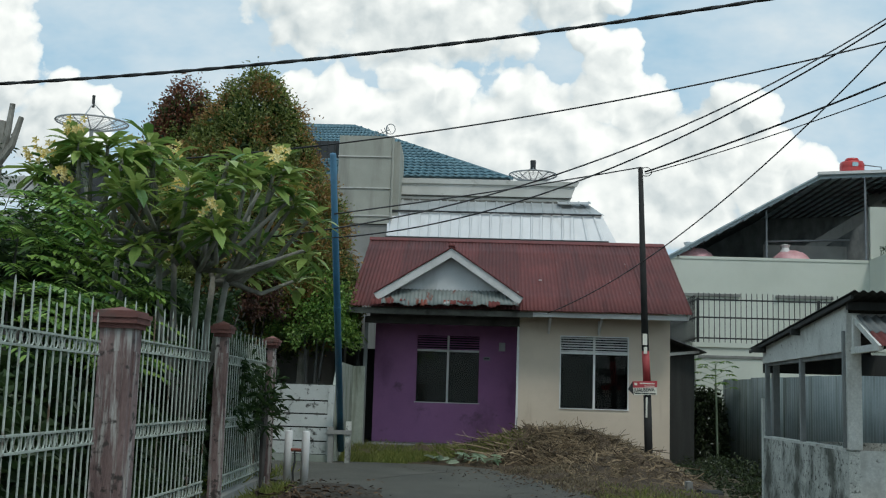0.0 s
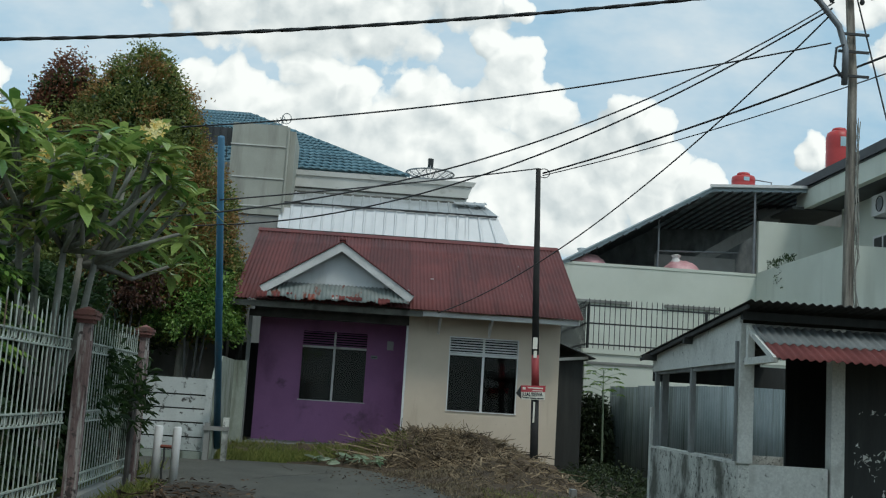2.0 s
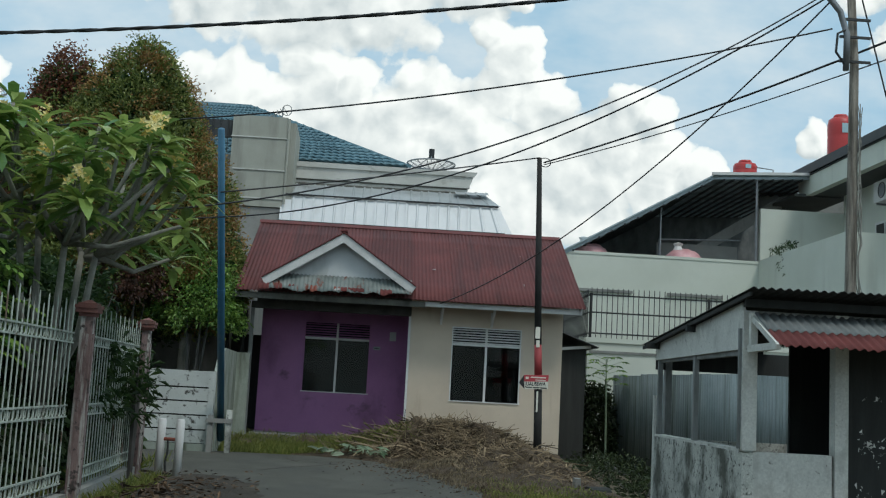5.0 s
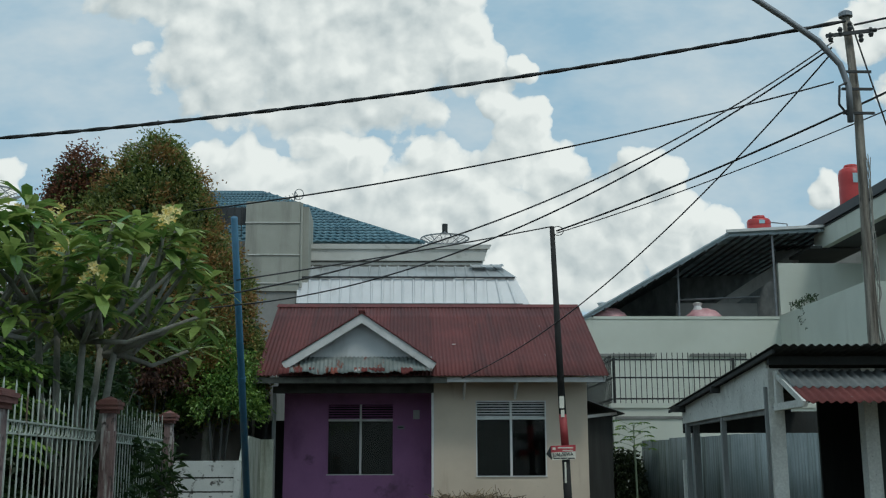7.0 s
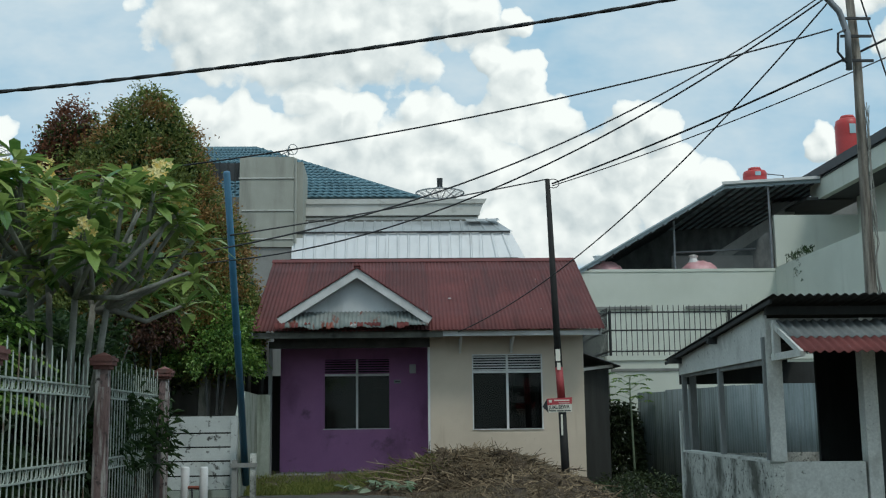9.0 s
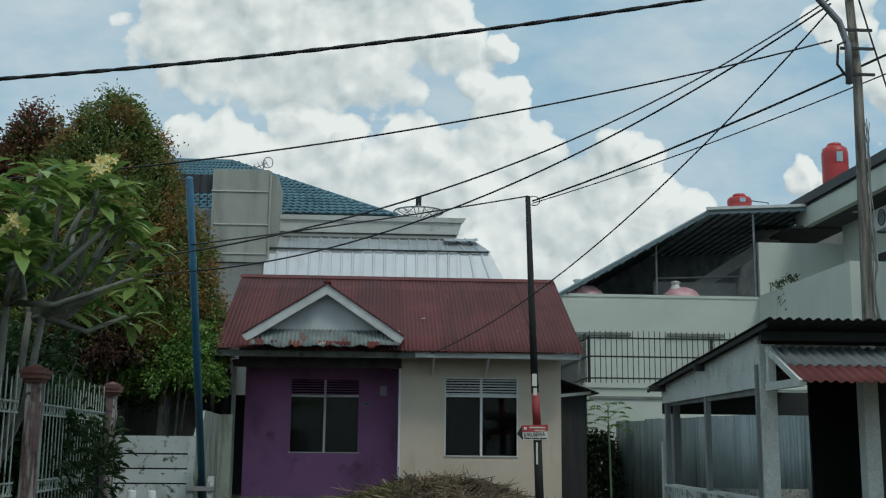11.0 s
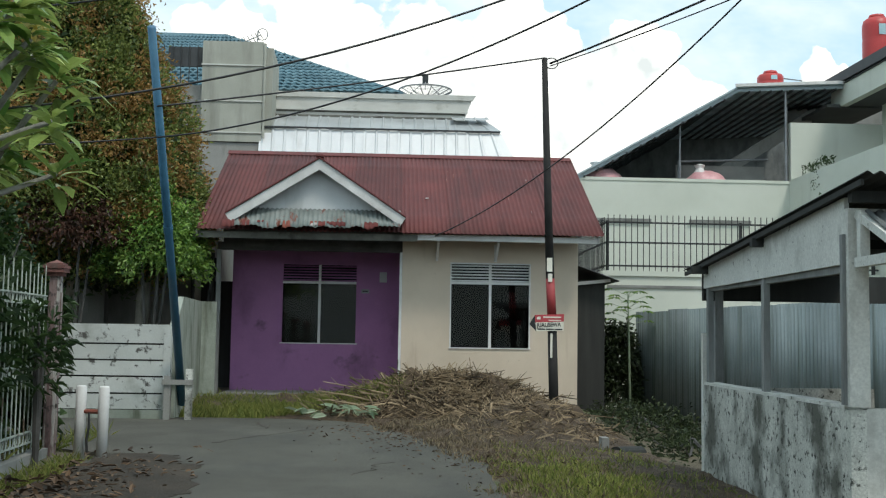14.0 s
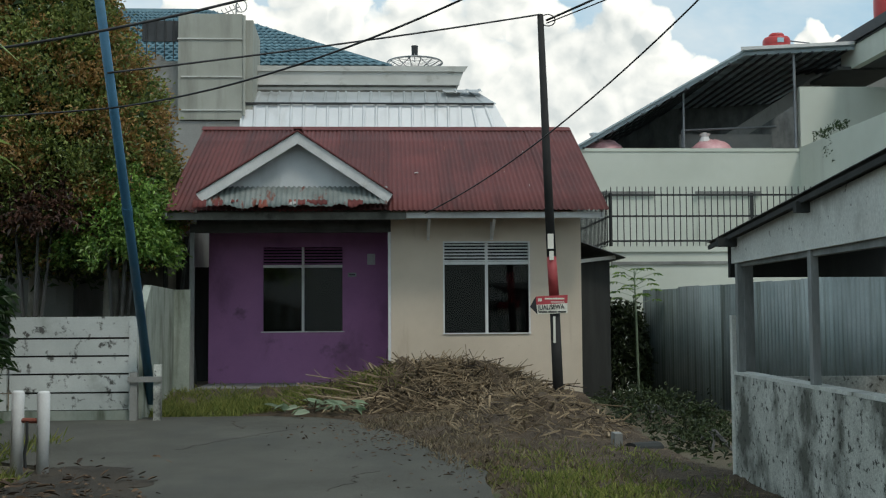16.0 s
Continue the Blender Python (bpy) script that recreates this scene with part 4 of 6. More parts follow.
# ---- pale building on the other side ----
pale = thing("neighbour_building", (12, 30, 0), "pale grey-green two-storey building with dark sloping canopy and roof terrace", "building")
PY = 31.4
part("wall", Build().box(5.4, 11.5, PY, PY + 0.25, -0.3, 5.4), M_PALEWALL, pale, "pale rendered terrace wall")
part("wall_cap", Build().box(5.38, 11.5, PY - 0.02, PY, 5.32, 5.4), M_PALEWALL, pale)
part("wall", Build().box(11.5, 11.7, 25.6, PY, -0.3, 5.42), M_PALEWALL, pale, "pale side wall with damp streaks")
part("wall", Build().box(11.5, 19.0, 25.4, 25.6, -0.3, 5.42), M_PALEWALL, pale, "pale front terrace wall")
part("terrace_floor", Build().box(11.7, 14.0, 25.6, PY, 4.5, 4.6), M_CONCRETE, pale)
part("upper_wall", Build().box(11.55, 14.2, PY + 0.02, PY + 0.2, 5.42, 6.95), M_PALEWALL, pale)
part("upper_wall", Build().box(14.0, 14.2, 20, PY + 0.02, 5.42, 8.1), M_PALEWALL, pale)
# rear wall borrows the dark tin colour as the shade under the canopy
part("back_wall", Build().prism([(5.8, 4.6), (5.8, 5.3), (10.1, 7.75), (14.2, 7.95), (14.2, 4.6)], "y", 38.4, 38.5), M_OLDTIN, pale, "shaded rear wall of the terrace")
part("terrace_floor", Build().box(5.6, 14, PY + 0.25, 38.5, 4.5, 4.6), M_CONCRETE, pale)
# dark canopy over the terrace
cy0, cy1 = PY - 0.1, 38.6
c0, c1, c2 = (5.75, 5.35), (10.15, 7.86), (13.6, 8.06)
for (xa, za), (xb, zb), nm in ((c0, c1, "canopy_panel"), (c1, c2, "canopy_panel")):
    d = Vector((xb - xa, 0, zb - za))
    vs = [(xa, cy0, za), (xb, cy0, zb), (xb, cy1, zb), (xa, cy1, za)]
    vs += [(x, y, z - 0.05) for x, y, z in vs]
    cp = part(nm, Build().add(vs, [(0, 1, 2, 3), (7, 6, 5, 4), (0, 4, 5, 1), (1, 5, 6, 2), (2, 6, 7, 3), (3, 7, 4, 0)]), M_CANOPY, pale, "dark canopy panel seen from below")
    for k in range(9):
        yy = cy0 + 0.1 + k * (cy1 - cy0 - 0.3) / 8
        part("canopy_batten", Build().beam((xa, yy, za - 0.1), (xb, yy, zb - 0.1), 0.05, 0.09), M_CANOPY, cp)
    for k in range(1, 12):
        t = k / 12
        part("canopy_rib", Build().beam((xa + d.x * t, cy0 + 0.05, za + d.z * t - 0.16), (xa + d.x * t, cy1 - 0.05, za + d.z * t - 0.16), 0.05, 0.05), M_DARKPANEL, cp)
part("canopy_edge", Build().beam((c1[0] - 0.1, cy0 - 0.03, c1[1] + 0.0), (c2[0], cy0 - 0.03, c2[1]), 0.04, 0.08), M_ACWHITE, pale, "white metal canopy edge")
part("canopy_post", Build().tube([(11.45, PY + 0.1, 5.4), (11.45, PY + 0.1, 7.9)], 0.04), M_GALV, pale)
part("canopy_post", Build().tube([(8.75, PY + 0.5, 5.0), (8.75, PY + 0.5, 7.0)], 0.03), M_GALV, pale)
part("terrace_rail", Build().tube([(8.9, PY + 1.2, 6.05), (11.35, PY + 1.2, 6.15)], 0.03).tube([(8.9, PY + 1.2, 5.0), (8.9, PY + 1.2, 6.05)], 0.03), M_GALV, pale)
part("terrace_screen", Build().box(8.9, 11.35, PY + 1.5, PY + 1.54, 5.0, 6.0), M_CONCRETE, pale)
part("sloping_beam", Build().prism([(10.0, 5.9), (12.9, 7.75), (12.9, 7.35), (10.6, 5.9)], "y", PY + 2.0, PY + 2.3), M_CONCRETE, pale)
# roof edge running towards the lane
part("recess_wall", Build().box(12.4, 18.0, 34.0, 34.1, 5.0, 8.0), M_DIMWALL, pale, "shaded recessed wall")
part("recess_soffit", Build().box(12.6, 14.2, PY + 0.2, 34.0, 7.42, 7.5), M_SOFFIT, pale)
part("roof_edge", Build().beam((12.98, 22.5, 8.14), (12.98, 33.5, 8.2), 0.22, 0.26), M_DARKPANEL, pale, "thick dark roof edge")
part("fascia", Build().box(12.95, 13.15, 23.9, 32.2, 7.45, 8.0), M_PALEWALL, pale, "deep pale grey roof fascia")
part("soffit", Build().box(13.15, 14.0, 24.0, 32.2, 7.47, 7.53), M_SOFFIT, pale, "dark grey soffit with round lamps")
part("soffit_lamp", Build().lathe((13.55, 25.5, 7.46), [(0.09, 0), (0.09, 0.04)], 14).lathe((13.55, 29.5, 7.46), [(0.09, 0), (0.09, 0.04)], 14), M_ACWHITE, pale)
dr = [(12.9, 8.0), (13.1, 8.22), (17.0, 10.3), (17.0, 10.15), (13.2, 8.06), (13.0, 7.98)]
part("dark_roof", Build().prism(dr, "y", 22.3, 32.4), M_DARKPANEL, pale, "dark main roof edge")
part("end_fascia", Build().box(13.15, 18, 23.9, 24.0, 7.45, 8.0), M_PALEWALL, pale)
part("pilaster", Build().box(13.9, 14.0, 25.75, 25.95, 4.6, 7.47), M_PALEWALL, pale)
pw = part("window", Build().box(13.96, 14.0, 28.1, 29.3, 5.7, 6.35), M_ACWHITE, pale, "small white-framed upper window")
part("pane", Build().box(13.95, 13.957, 28.2, 28.65, 5.76, 6.28), M_BLACKMETAL, pw)
part("pane", Build().box(13.95, 13.957, 28.75, 29.2, 5.76, 6.28), M_BLACKMETAL, pw)
# lower wall carrying the picket fence
FY = 26.2
part("wall", Build().box(5.65, 11.49, FY, FY + 0.2, -0.3, 2.66), M_PALEWALL, pale, "pale lower garden wall")
part("wall_cap", Build().box(5.6, 11.49, FY - 0.04, FY, 2.55, 2.66), M_PALEWALL, pale)
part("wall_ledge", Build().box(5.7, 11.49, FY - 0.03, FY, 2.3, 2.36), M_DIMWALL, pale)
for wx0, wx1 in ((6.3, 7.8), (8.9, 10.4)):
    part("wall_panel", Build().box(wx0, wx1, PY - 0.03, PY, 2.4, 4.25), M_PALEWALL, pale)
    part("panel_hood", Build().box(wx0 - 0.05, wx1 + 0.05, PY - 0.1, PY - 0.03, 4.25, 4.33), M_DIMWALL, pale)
pf = thing("picket_fence", (9, FY, 2.66), "black steel picket fence on the pale garden wall", "fence")
for k in range(46):
    x = 5.72 + k * 0.125
    part("picket", Build().box(x - 0.008, x + 0.008, FY + 0.03, FY + 0.046, 2.66, 3.84), M_BLACKMETAL, pf)
for z in (2.75, 3.24, 3.66):
    part("rail", Build().box(5.7, 11.49, FY + 0.046, FY + 0.07, z, z + 0.035), M_BLACKMETAL, pf)
for x in (5.72, 8.55, 11.4):
    part("post", Build().box(x - 0.03, x + 0.03, FY + 0.07, FY + 0.13, 2.66, 3.72), M_BLACKMETAL, pf)
for z in (2.75, 3.24, 3.66):
    part("rail", Build().box(5.68, 5.705, FY + 0.07, FY + 4.0, z, z + 0.035), M_BLACKMETAL, pf)
for k in range(26):
    y = FY + 0.2 + k * 0.15
    part("picket", Build().box(5.66, 5.68, y - 0.008, y + 0.008, 2.66, 3.8), M_BLACKMETAL, pf)
part("side_kerb", Build().box(5.6, 5.8, FY + 0.2, FY + 4.2, 2.3, 2.66), M_PALEWALL, pale)

# ---- corrugated zinc boundary fence ----
zinc = thing("zinc_fence", (6.6, 21, 0), "tall blue-grey corrugated zinc boundary fence, stained", "fence")
za, zb = Vector((6.08, 25.2, -0.25)), Vector((7.6, 14.6, -0.25))
zd = (zb - za)
nz = 13
for k in range(nz):
    o = za + zd * (k / nz)
    top = 1.78 + 0.03 * noise.noise(Vector((k * 1.7, 0, 0)))
    part("zinc_sheet", Build().sheet(o + Vector((0.006 * (k % 2), 0, top + 0.25)), zd, (0, 0, -1), zd.length / nz + 0.03, top + 0.22, period=0.1, amp=0.007, rows=1), M_ZINC, zinc, smooth=True)
part("fence_rail", Build().beam(za + Vector((0.06, 0, 1.4)), zb + Vector((0.06, 0, 1.4)), 0.05, 0.08), M_SHEDWOOD, zinc)

# ---- open shed by the lane ----
shed = thing("shed", (5.2, 12, 0), "derelict whitewashed lean-to stall with open sides and tin awning", "shed")
SX, SY0, SY1 = 4.02, 10.15, 13.75
SB = -0.25
slant = 0.13 / 3.6


def sx(y):
    return SX + slant * (y - SY0)


def side_poly(y0, y1, t):
    return [(sx(y0), y0), (sx(y0) + t, y0), (sx(y1) + t, y1), (sx(y1), y1)]


part("low_wall", Build().prism(side_poly(SY0, SY1, 0.1)[::-1], "z", 0.82, SB), M_OLDWHITE, shed, "mould-blackened whitewashed low side wall")
part("low_wall", Build().box(SX + 0.1, 4.82, SY0 + 0.0, SY0 + 0.1, SB, 0.83), M_SHEDPAINT, shed, "whitewashed low front wall")
part("low_wall_cap", Build().prism(side_poly(SY0 + 0.1, SY1, 0.13)[::-1], "z", 0.845, 0.822), M_SHEDPAINT, shed)
part("front_post", Build().box(SX - 0.008, SX + 0.12, SY0 - 0.015, SY0 + 0.06, 0.84, 2.06), M_SHEDPAINT, shed, "pale corner post")
part("front_post", Build().box(4.84, 4.96, SY0 - 0.015, SY0 + 0.11, SB, 2.06), M_SHEDPAINT, shed)
part("front_post", Build().box(6.4, 6.55, SY0 - 0.015, SY0 + 0.11, SB, 2.06), M_SHEDPAINT, shed)
part("nailed_board", Build().box(SX - 0.032, SX - 0.009, SY0 + 0.02, SY0 + 0.06, 0.85, 1.9), M_SHEDWOOD, shed, "grey board nailed to the post")
for y in (11.95, 13.65):
    part("side_post", Build().box(sx(y) + 0.01, sx(y) + 0.06, y - 0.03, y + 0.03, 0.845, 1.75), M_SHEDWOOD, shed, "grey timber side post")
part("corner_edge", Build().box(sx(13.75) - 0.01, sx(13.75) + 0.05, 13.74, 13.8, SB, 1.3), M_SHEDPAINT, shed)
gy = [(SY0 + 0.06, 1.72), (SY0 + 0.06, 2.135), (SY1, 1.905), (SY1, 1.72)]
part("gable_board", Build().add([(sx(y) + dx, y, z) for dx in (0.0, 0.03) for y, z in gy],
                                [(0, 1, 2, 3), (7, 6, 5, 4), (0, 4, 5, 1), (1, 5, 6, 2), (2, 6, 7, 3), (3, 7, 4, 0)]), M_SHEDPAINT, shed, "whitewashed side board under the roof")
part("side_beam", Build().beam((sx(SY0) + 0.06, SY0 + 0.1, 1.7), (sx(SY1) + 0.06, SY1, 1.72), 0.06, 0.06), M_SHEDWOOD, shed)
part("front_beam", Build().box(SX + 0.1, 8.4, SY0 + 0.0, SY0 + 0.08, 1.96, 2.06), M_SHEDWOOD, shed)
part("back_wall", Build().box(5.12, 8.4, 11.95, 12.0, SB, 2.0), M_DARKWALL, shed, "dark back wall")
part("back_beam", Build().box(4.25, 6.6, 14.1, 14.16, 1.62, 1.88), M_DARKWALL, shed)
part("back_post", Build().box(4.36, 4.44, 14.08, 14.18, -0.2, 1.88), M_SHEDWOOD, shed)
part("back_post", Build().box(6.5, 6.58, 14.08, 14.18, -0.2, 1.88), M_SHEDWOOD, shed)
# sill takes the mouldy whitewash for its darker tone, standing for shade
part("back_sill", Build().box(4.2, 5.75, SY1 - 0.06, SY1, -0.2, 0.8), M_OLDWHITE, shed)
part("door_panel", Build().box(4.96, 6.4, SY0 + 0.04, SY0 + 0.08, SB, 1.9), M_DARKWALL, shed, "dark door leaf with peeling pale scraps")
part("far_wall", Build().box(8.3, 8.4, SY0 + 0.11, 11.95, SB, 2.0), M_SHEDPAINT, shed)
part("far_front", Build().box(6.55, 8.3, SY0 + 0.02, SY0 + 0.1, SB, 1.96), M_SHEDPAINT, shed)
rng = random.Random(5)
pf2 = Build()
for k in range(1500):
    x, z = 5.05 + rng.random() * 1.2, 0.1 + rng.random() ** 1.4 * 1.25
    if noise.noise(Vector((x * 5, z * 4, 0))) < 0.05:
        continue
    s = rng.random() * 0.03 + 0.006
    pf2.add([(x + rng.uniform(-s, s), SY0 + 0.036, z + rng.uniform(-s, s)) for _ in range(3)], [(0, 1, 2)])
part("peeling_paper", pf2, M_SHEDPAINT, shed, "torn pale paper scraps on the dark door", kind="stuff")
part("shed_floor", Build().box(4.15, 5.75, SY0 + 0.1, SY1 - 0.08, SB, -0.12), M_CONCRETE, shed)
# main roof, high in front, falling to the back
ra, rbk = Vector((3.94, 9.72, 2.2)), Vector((4.09, 14.25, 1.9))
rd = rbk - ra
for k in range(6):
    part("roof_sheet", Build().sheet(ra + Vector((k * 0.78, 0, 0.02 + 0.004 * (k % 2))), (1, 0, 0), rd, 0.8, rd.length * (1.0 if k < 2 else 0.5), rows=2), M_DARKWALL, shed, "dark weathered corrugated roof sheet", smooth=True)
part("verge_board", Build().beam((3.96, 9.8, 2.175), (4.1, 14.2, 1.88), 0.02, 0.035), M_DARKWALL, shed)
for y in (10.05, 11.9, 13.6):
    z = 2.2 - 0.3 * (y - 9.72) / 4.53 - 0.05
    part("purlin", Build().beam((3.99, y, z - 0.01), (8.5 if y < 12 else 5.4, y, z - 0.01), 0.06, 0.07), M_DARKWALL, shed)

# tin awning over the front
aw0, awd = Vector((4.06, 10.0, 2.03)), Vector((0, -0.62, -0.3))
for k in range(5):
    part("awning_sheet", Build().sheet(aw0 + Vector((k * 0.85, 0, 0.003 * (k % 2))), (1, 0, 0), awd, 0.87, awd.length * 0.55, rows=2), M_OLDTIN, shed, "grey tin awning sheet", smooth=True)
    part("awning_edge", Build().sheet(aw0 + awd * 0.5 + Vector((k * 0.85, 0, -0.006)), (1, 0, 0), awd, 0.87, awd.length * 0.5, rows=2, ragged=0.03), M_DULLRUST, shed, "rusty red awning edge", smooth=True)
fr = Build().beam((4.06, 10.1, 1.72), (4.06, 9.42, 1.72), 0.05, 0.06).beam((4.06, 10.1, 2.02), (4.06, 9.4, 1.71), 0.04, 0.05).box(4.03, 4.09, 10.0, 10.05, 1.72, 2.03)
part("awning_frame", fr, M_SHEDPAINT, shed)

# ---- green railings with peeling pillars ----
PIL = [(-1.72, 4.35), (-1.84, 7.78), (-1.89, 11.0), (-2.06, 14.42)]
PW = 0.16
for i, (px, py) in enumerate(PIL):
    w = (0.115, 0.115, 0.054, 0.05)[i]
    zt = (1.52, 1.6, 1.72, 1.76)[i]
    p = thing("fence_pillar", (px, py, 0), "peeling maroon and grey cement fence pillar with stepped brick cap", "pillar", "fence pillars")
    bb = Build().box(px - w, px + w, py - w, py + w, -0.1, zt)
    for s in (-1, 1):
        bb.box(px - w * 0.55, px + w * 0.55, py + s * w - 0.012, py + s * w + 0.012, 0.15, zt - 0.16)
        bb.box(px + s * w - 0.012, px + s * w + 0.012, py - w * 0.55, py + w * 0.55, 0.15, zt - 0.16)
    part("shaft", bb, M_PILLAR, p)
    for k, (e, h0, h1) in enumerate(((0.02, 0.0, 0.035), (0.045, 0.035, 0.075), (0.055, 0.075, 0.105), (0.03, 0.105, 0.125))):
        part("cap_course", Build().box(px - w - e, px + w + e, py - w - e, py + w + e, zt + h0, zt + h1), M_BRICKCAP, p)
    part("cap_top", Build().add([(px - w - 0.02, py - w - 0.02, zt + 0.125), (px + w + 0.02, py - w - 0.02, zt + 0.125), (px + w + 0.02, py + w + 0.02, zt + 0.125),
                                 (px - w - 0.02, py + w + 0.02, zt + 0.125), (px, py, zt + 0.16)], [(0, 1, 4), (1, 2, 4), (2, 3, 4), (3, 0, 4), (3, 2, 1, 0)]), M_BRICKCAP, p)


def ring(b, c, d, r, h, wire):
    """An upright oval of flat bar in the plane of the railing."""
    pts = [Vector(c) + Vector(d) * r * math.cos(a) + Vector((0, 0, h * math.sin(a))) for a in np.linspace(0, 2 * math.pi, 13)]
    b.tube(pts, wire, 5, cap=False)


for (ax, ay), (bx, by) in zip(PIL[:-1], PIL[1:]):
    pa, pb = Vector((ax, ay, 0)), Vector((bx, by, 0))
    d = (pb - pa).normalized()
    pa, pb = pa + d * (0.16 if ay < 9 else 0.1), pb - d * (0.16 if by < 9 else 0.1)
    back = Vector((-0.1 if ay < 9 else -0.06, 0, 0))
    pa, pb = pa + back, pb + back
    ln = (pb - pa).length
    ztop = 1.5 if ay < 7 else 1.56
    bay = thing("railing", (pa + pb) / 2, "pale green steel railing with spiked bars and rows of rings", "railing", "lane railings")
    rails = [0.2, 0.3, 0.80, 0.90, ztop - 0.09, ztop]
    for z in rails:
        part("rail", Build().beam(pa + Vector((0, 0, z)), pb + Vector((0, 0, z)), 0.022, 0.014), M_FENCEGREEN, bay)
    n = int(ln / 0.13)
    for k in range(n):
        c = pa + d * ((k + 0.5) * ln / n)
        tip = ztop + (0.3 if k % 2 else 0.2)
        part("bar", Build().tube([c + Vector((0, 0, 0.13)), c + Vector((0, 0, tip - 0.04)), c + Vector((0, 0, tip))], [0.0072, 0.0072, 0.002], 6), M_FENCEGREEN, bay)
    for z0, z1 in ((0.2, 0.3), (0.80, 0.90), (ztop - 0.09, ztop)):
        m = int(ln / 0.1)
        one = Build()
        ring(one, (0, 0, 0), d, 0.04, (z1 - z0) / 2 - 0.004, 0.0048)
        one = one.mesh("ring", M_FENCEGREEN)
        for k in range(m):
            o = part("ring", one, M_FENCEGREEN, bay)
            o.location = pa + d * ((k + 0.5) * ln / m) + Vector((0, 0, (z0 + z1) / 2))
    kb = Build().beam(pa + Vector((0, 0, 0.03)), pb + Vector((0, 0, 0.03)), 0.14, 0.16)
    part("kerb", kb, M_CONCRETE, bay, "low cement kerb under the railing")

# ---- white barrier posts by the lane ----
bar = thing("barrier", (-1.7, 14.5, 0), "pair of white pipe barrier posts joined by a rusty hinge", "barrier")
for x, y in ((-1.80, 14.5), (-1.56, 14.42)):
    part("pipe_post", Build().tube([(x, y, -0.05), (x + 0.005, y, 0.68), (x + 0.005, y, 0.7)], [0.052, 0.052, 0.04], 16), M_WHITE, bar, smooth=True)
part("crossbar", Build().tube([(-1.76, 14.49, 0.45), (-1.6, 14.43, 0.45)], 0.022, 8), M_RUST, bar)
part("chain", Build().tube([(-1.7, 14.44, 0.44), (-1.69, 14.42, 0.3), (-1.71, 14.42, 0.18), (-1.7, 14.42, 0.06)], 0.014, 6), M_BLACKMETAL, bar)

# ---- concrete panel wall ----
cw = thing("panel_wall", (-2.8, 19.4, 0), "low wall of flaking white concrete panels with dark joints", "wall")
zs = [0.13, 0.36, 0.6, 0.83, 1.06, 1.35]
for k in range(5):
    part("panel", Build().box(-3.52, -2.0, 19.38 + 0.006 * (k % 2), 19.45, zs[k] + 0.012, zs[k + 1] - 0.012), M_PLANKWALL, cw)
    if k < 3:
        part("panel", Build().box(-4.4, -3.56, 19.38 + 0.005 * (k % 2), 19.45, zs[k] + 0.008, zs[k + 1] - 0.008), M_PLANKWALL, cw)
part("core", Build().box(-3.5, -2.02, 19.43, 19.47, 0, 1.33), M_DARKWALL, cw)
part("wall_post", Build().box(-2.0, -1.9, 19.36, 19.48, -0.05, 1.34), M_PLANKWALL, cw)
part("footing", Build().box(-4.4, -1.9, 19.34, 19.5, -0.1, 0.13), M_MOSSWALL, cw)
gate = thing("window_grille", (-3.75, 19.45, 0.9), "small black iron grille beside the panel wall", "grille")
for k in range(8):
    part("grille_bar", Build().box(-4.3 + k * 0.1, -4.28 + k * 0.1, 19.42, 19.44, 0.83, 1.36), M_BLACKMETAL, gate)
for z in (0.86, 1.08, 1.3):
    part("grille_rail", Build().box(-4.34, -3.54, 19.4, 19.42, z, z + 0.03), M_BLACKMETAL, gate)
sw = thing("side_wall", (-1.8, 20.5, 0), "mossy pale boundary wall with a sloping step", "wall")
part("wall_slab", Build().prism([(19.5, 0), (19.5, 1.34), (19.95, 1.76), (21.6, 1.74), (21.6, 0)], "x", -1.95, -1.85), M_MOSSWALL, sw)
part("return_slab", Build().box(-1.85, -1.62, 21.55, 21.62, 0, 1.74), M_MOSSWALL, sw)

# ---- dim house behind the tree ----
dim = thing("back_house", (-6, 25, 0), "shaded grey house behind the trees with old red roof", "house")
# walls use the shaded grey: the shadow under the trees is in their colour
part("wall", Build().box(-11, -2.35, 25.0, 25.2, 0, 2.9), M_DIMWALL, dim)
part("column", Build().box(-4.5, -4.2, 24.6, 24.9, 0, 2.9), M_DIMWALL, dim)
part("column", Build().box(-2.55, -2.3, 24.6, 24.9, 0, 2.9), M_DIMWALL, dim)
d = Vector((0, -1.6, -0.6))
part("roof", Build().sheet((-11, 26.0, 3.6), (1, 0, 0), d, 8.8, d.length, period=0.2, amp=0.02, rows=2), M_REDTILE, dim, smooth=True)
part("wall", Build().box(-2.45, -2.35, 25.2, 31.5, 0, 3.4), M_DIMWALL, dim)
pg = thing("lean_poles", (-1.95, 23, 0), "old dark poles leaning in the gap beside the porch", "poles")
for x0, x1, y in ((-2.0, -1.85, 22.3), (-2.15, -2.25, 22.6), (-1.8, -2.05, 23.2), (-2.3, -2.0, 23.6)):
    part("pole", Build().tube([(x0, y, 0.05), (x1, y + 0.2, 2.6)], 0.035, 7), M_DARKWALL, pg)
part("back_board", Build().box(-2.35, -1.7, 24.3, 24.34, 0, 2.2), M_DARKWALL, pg)

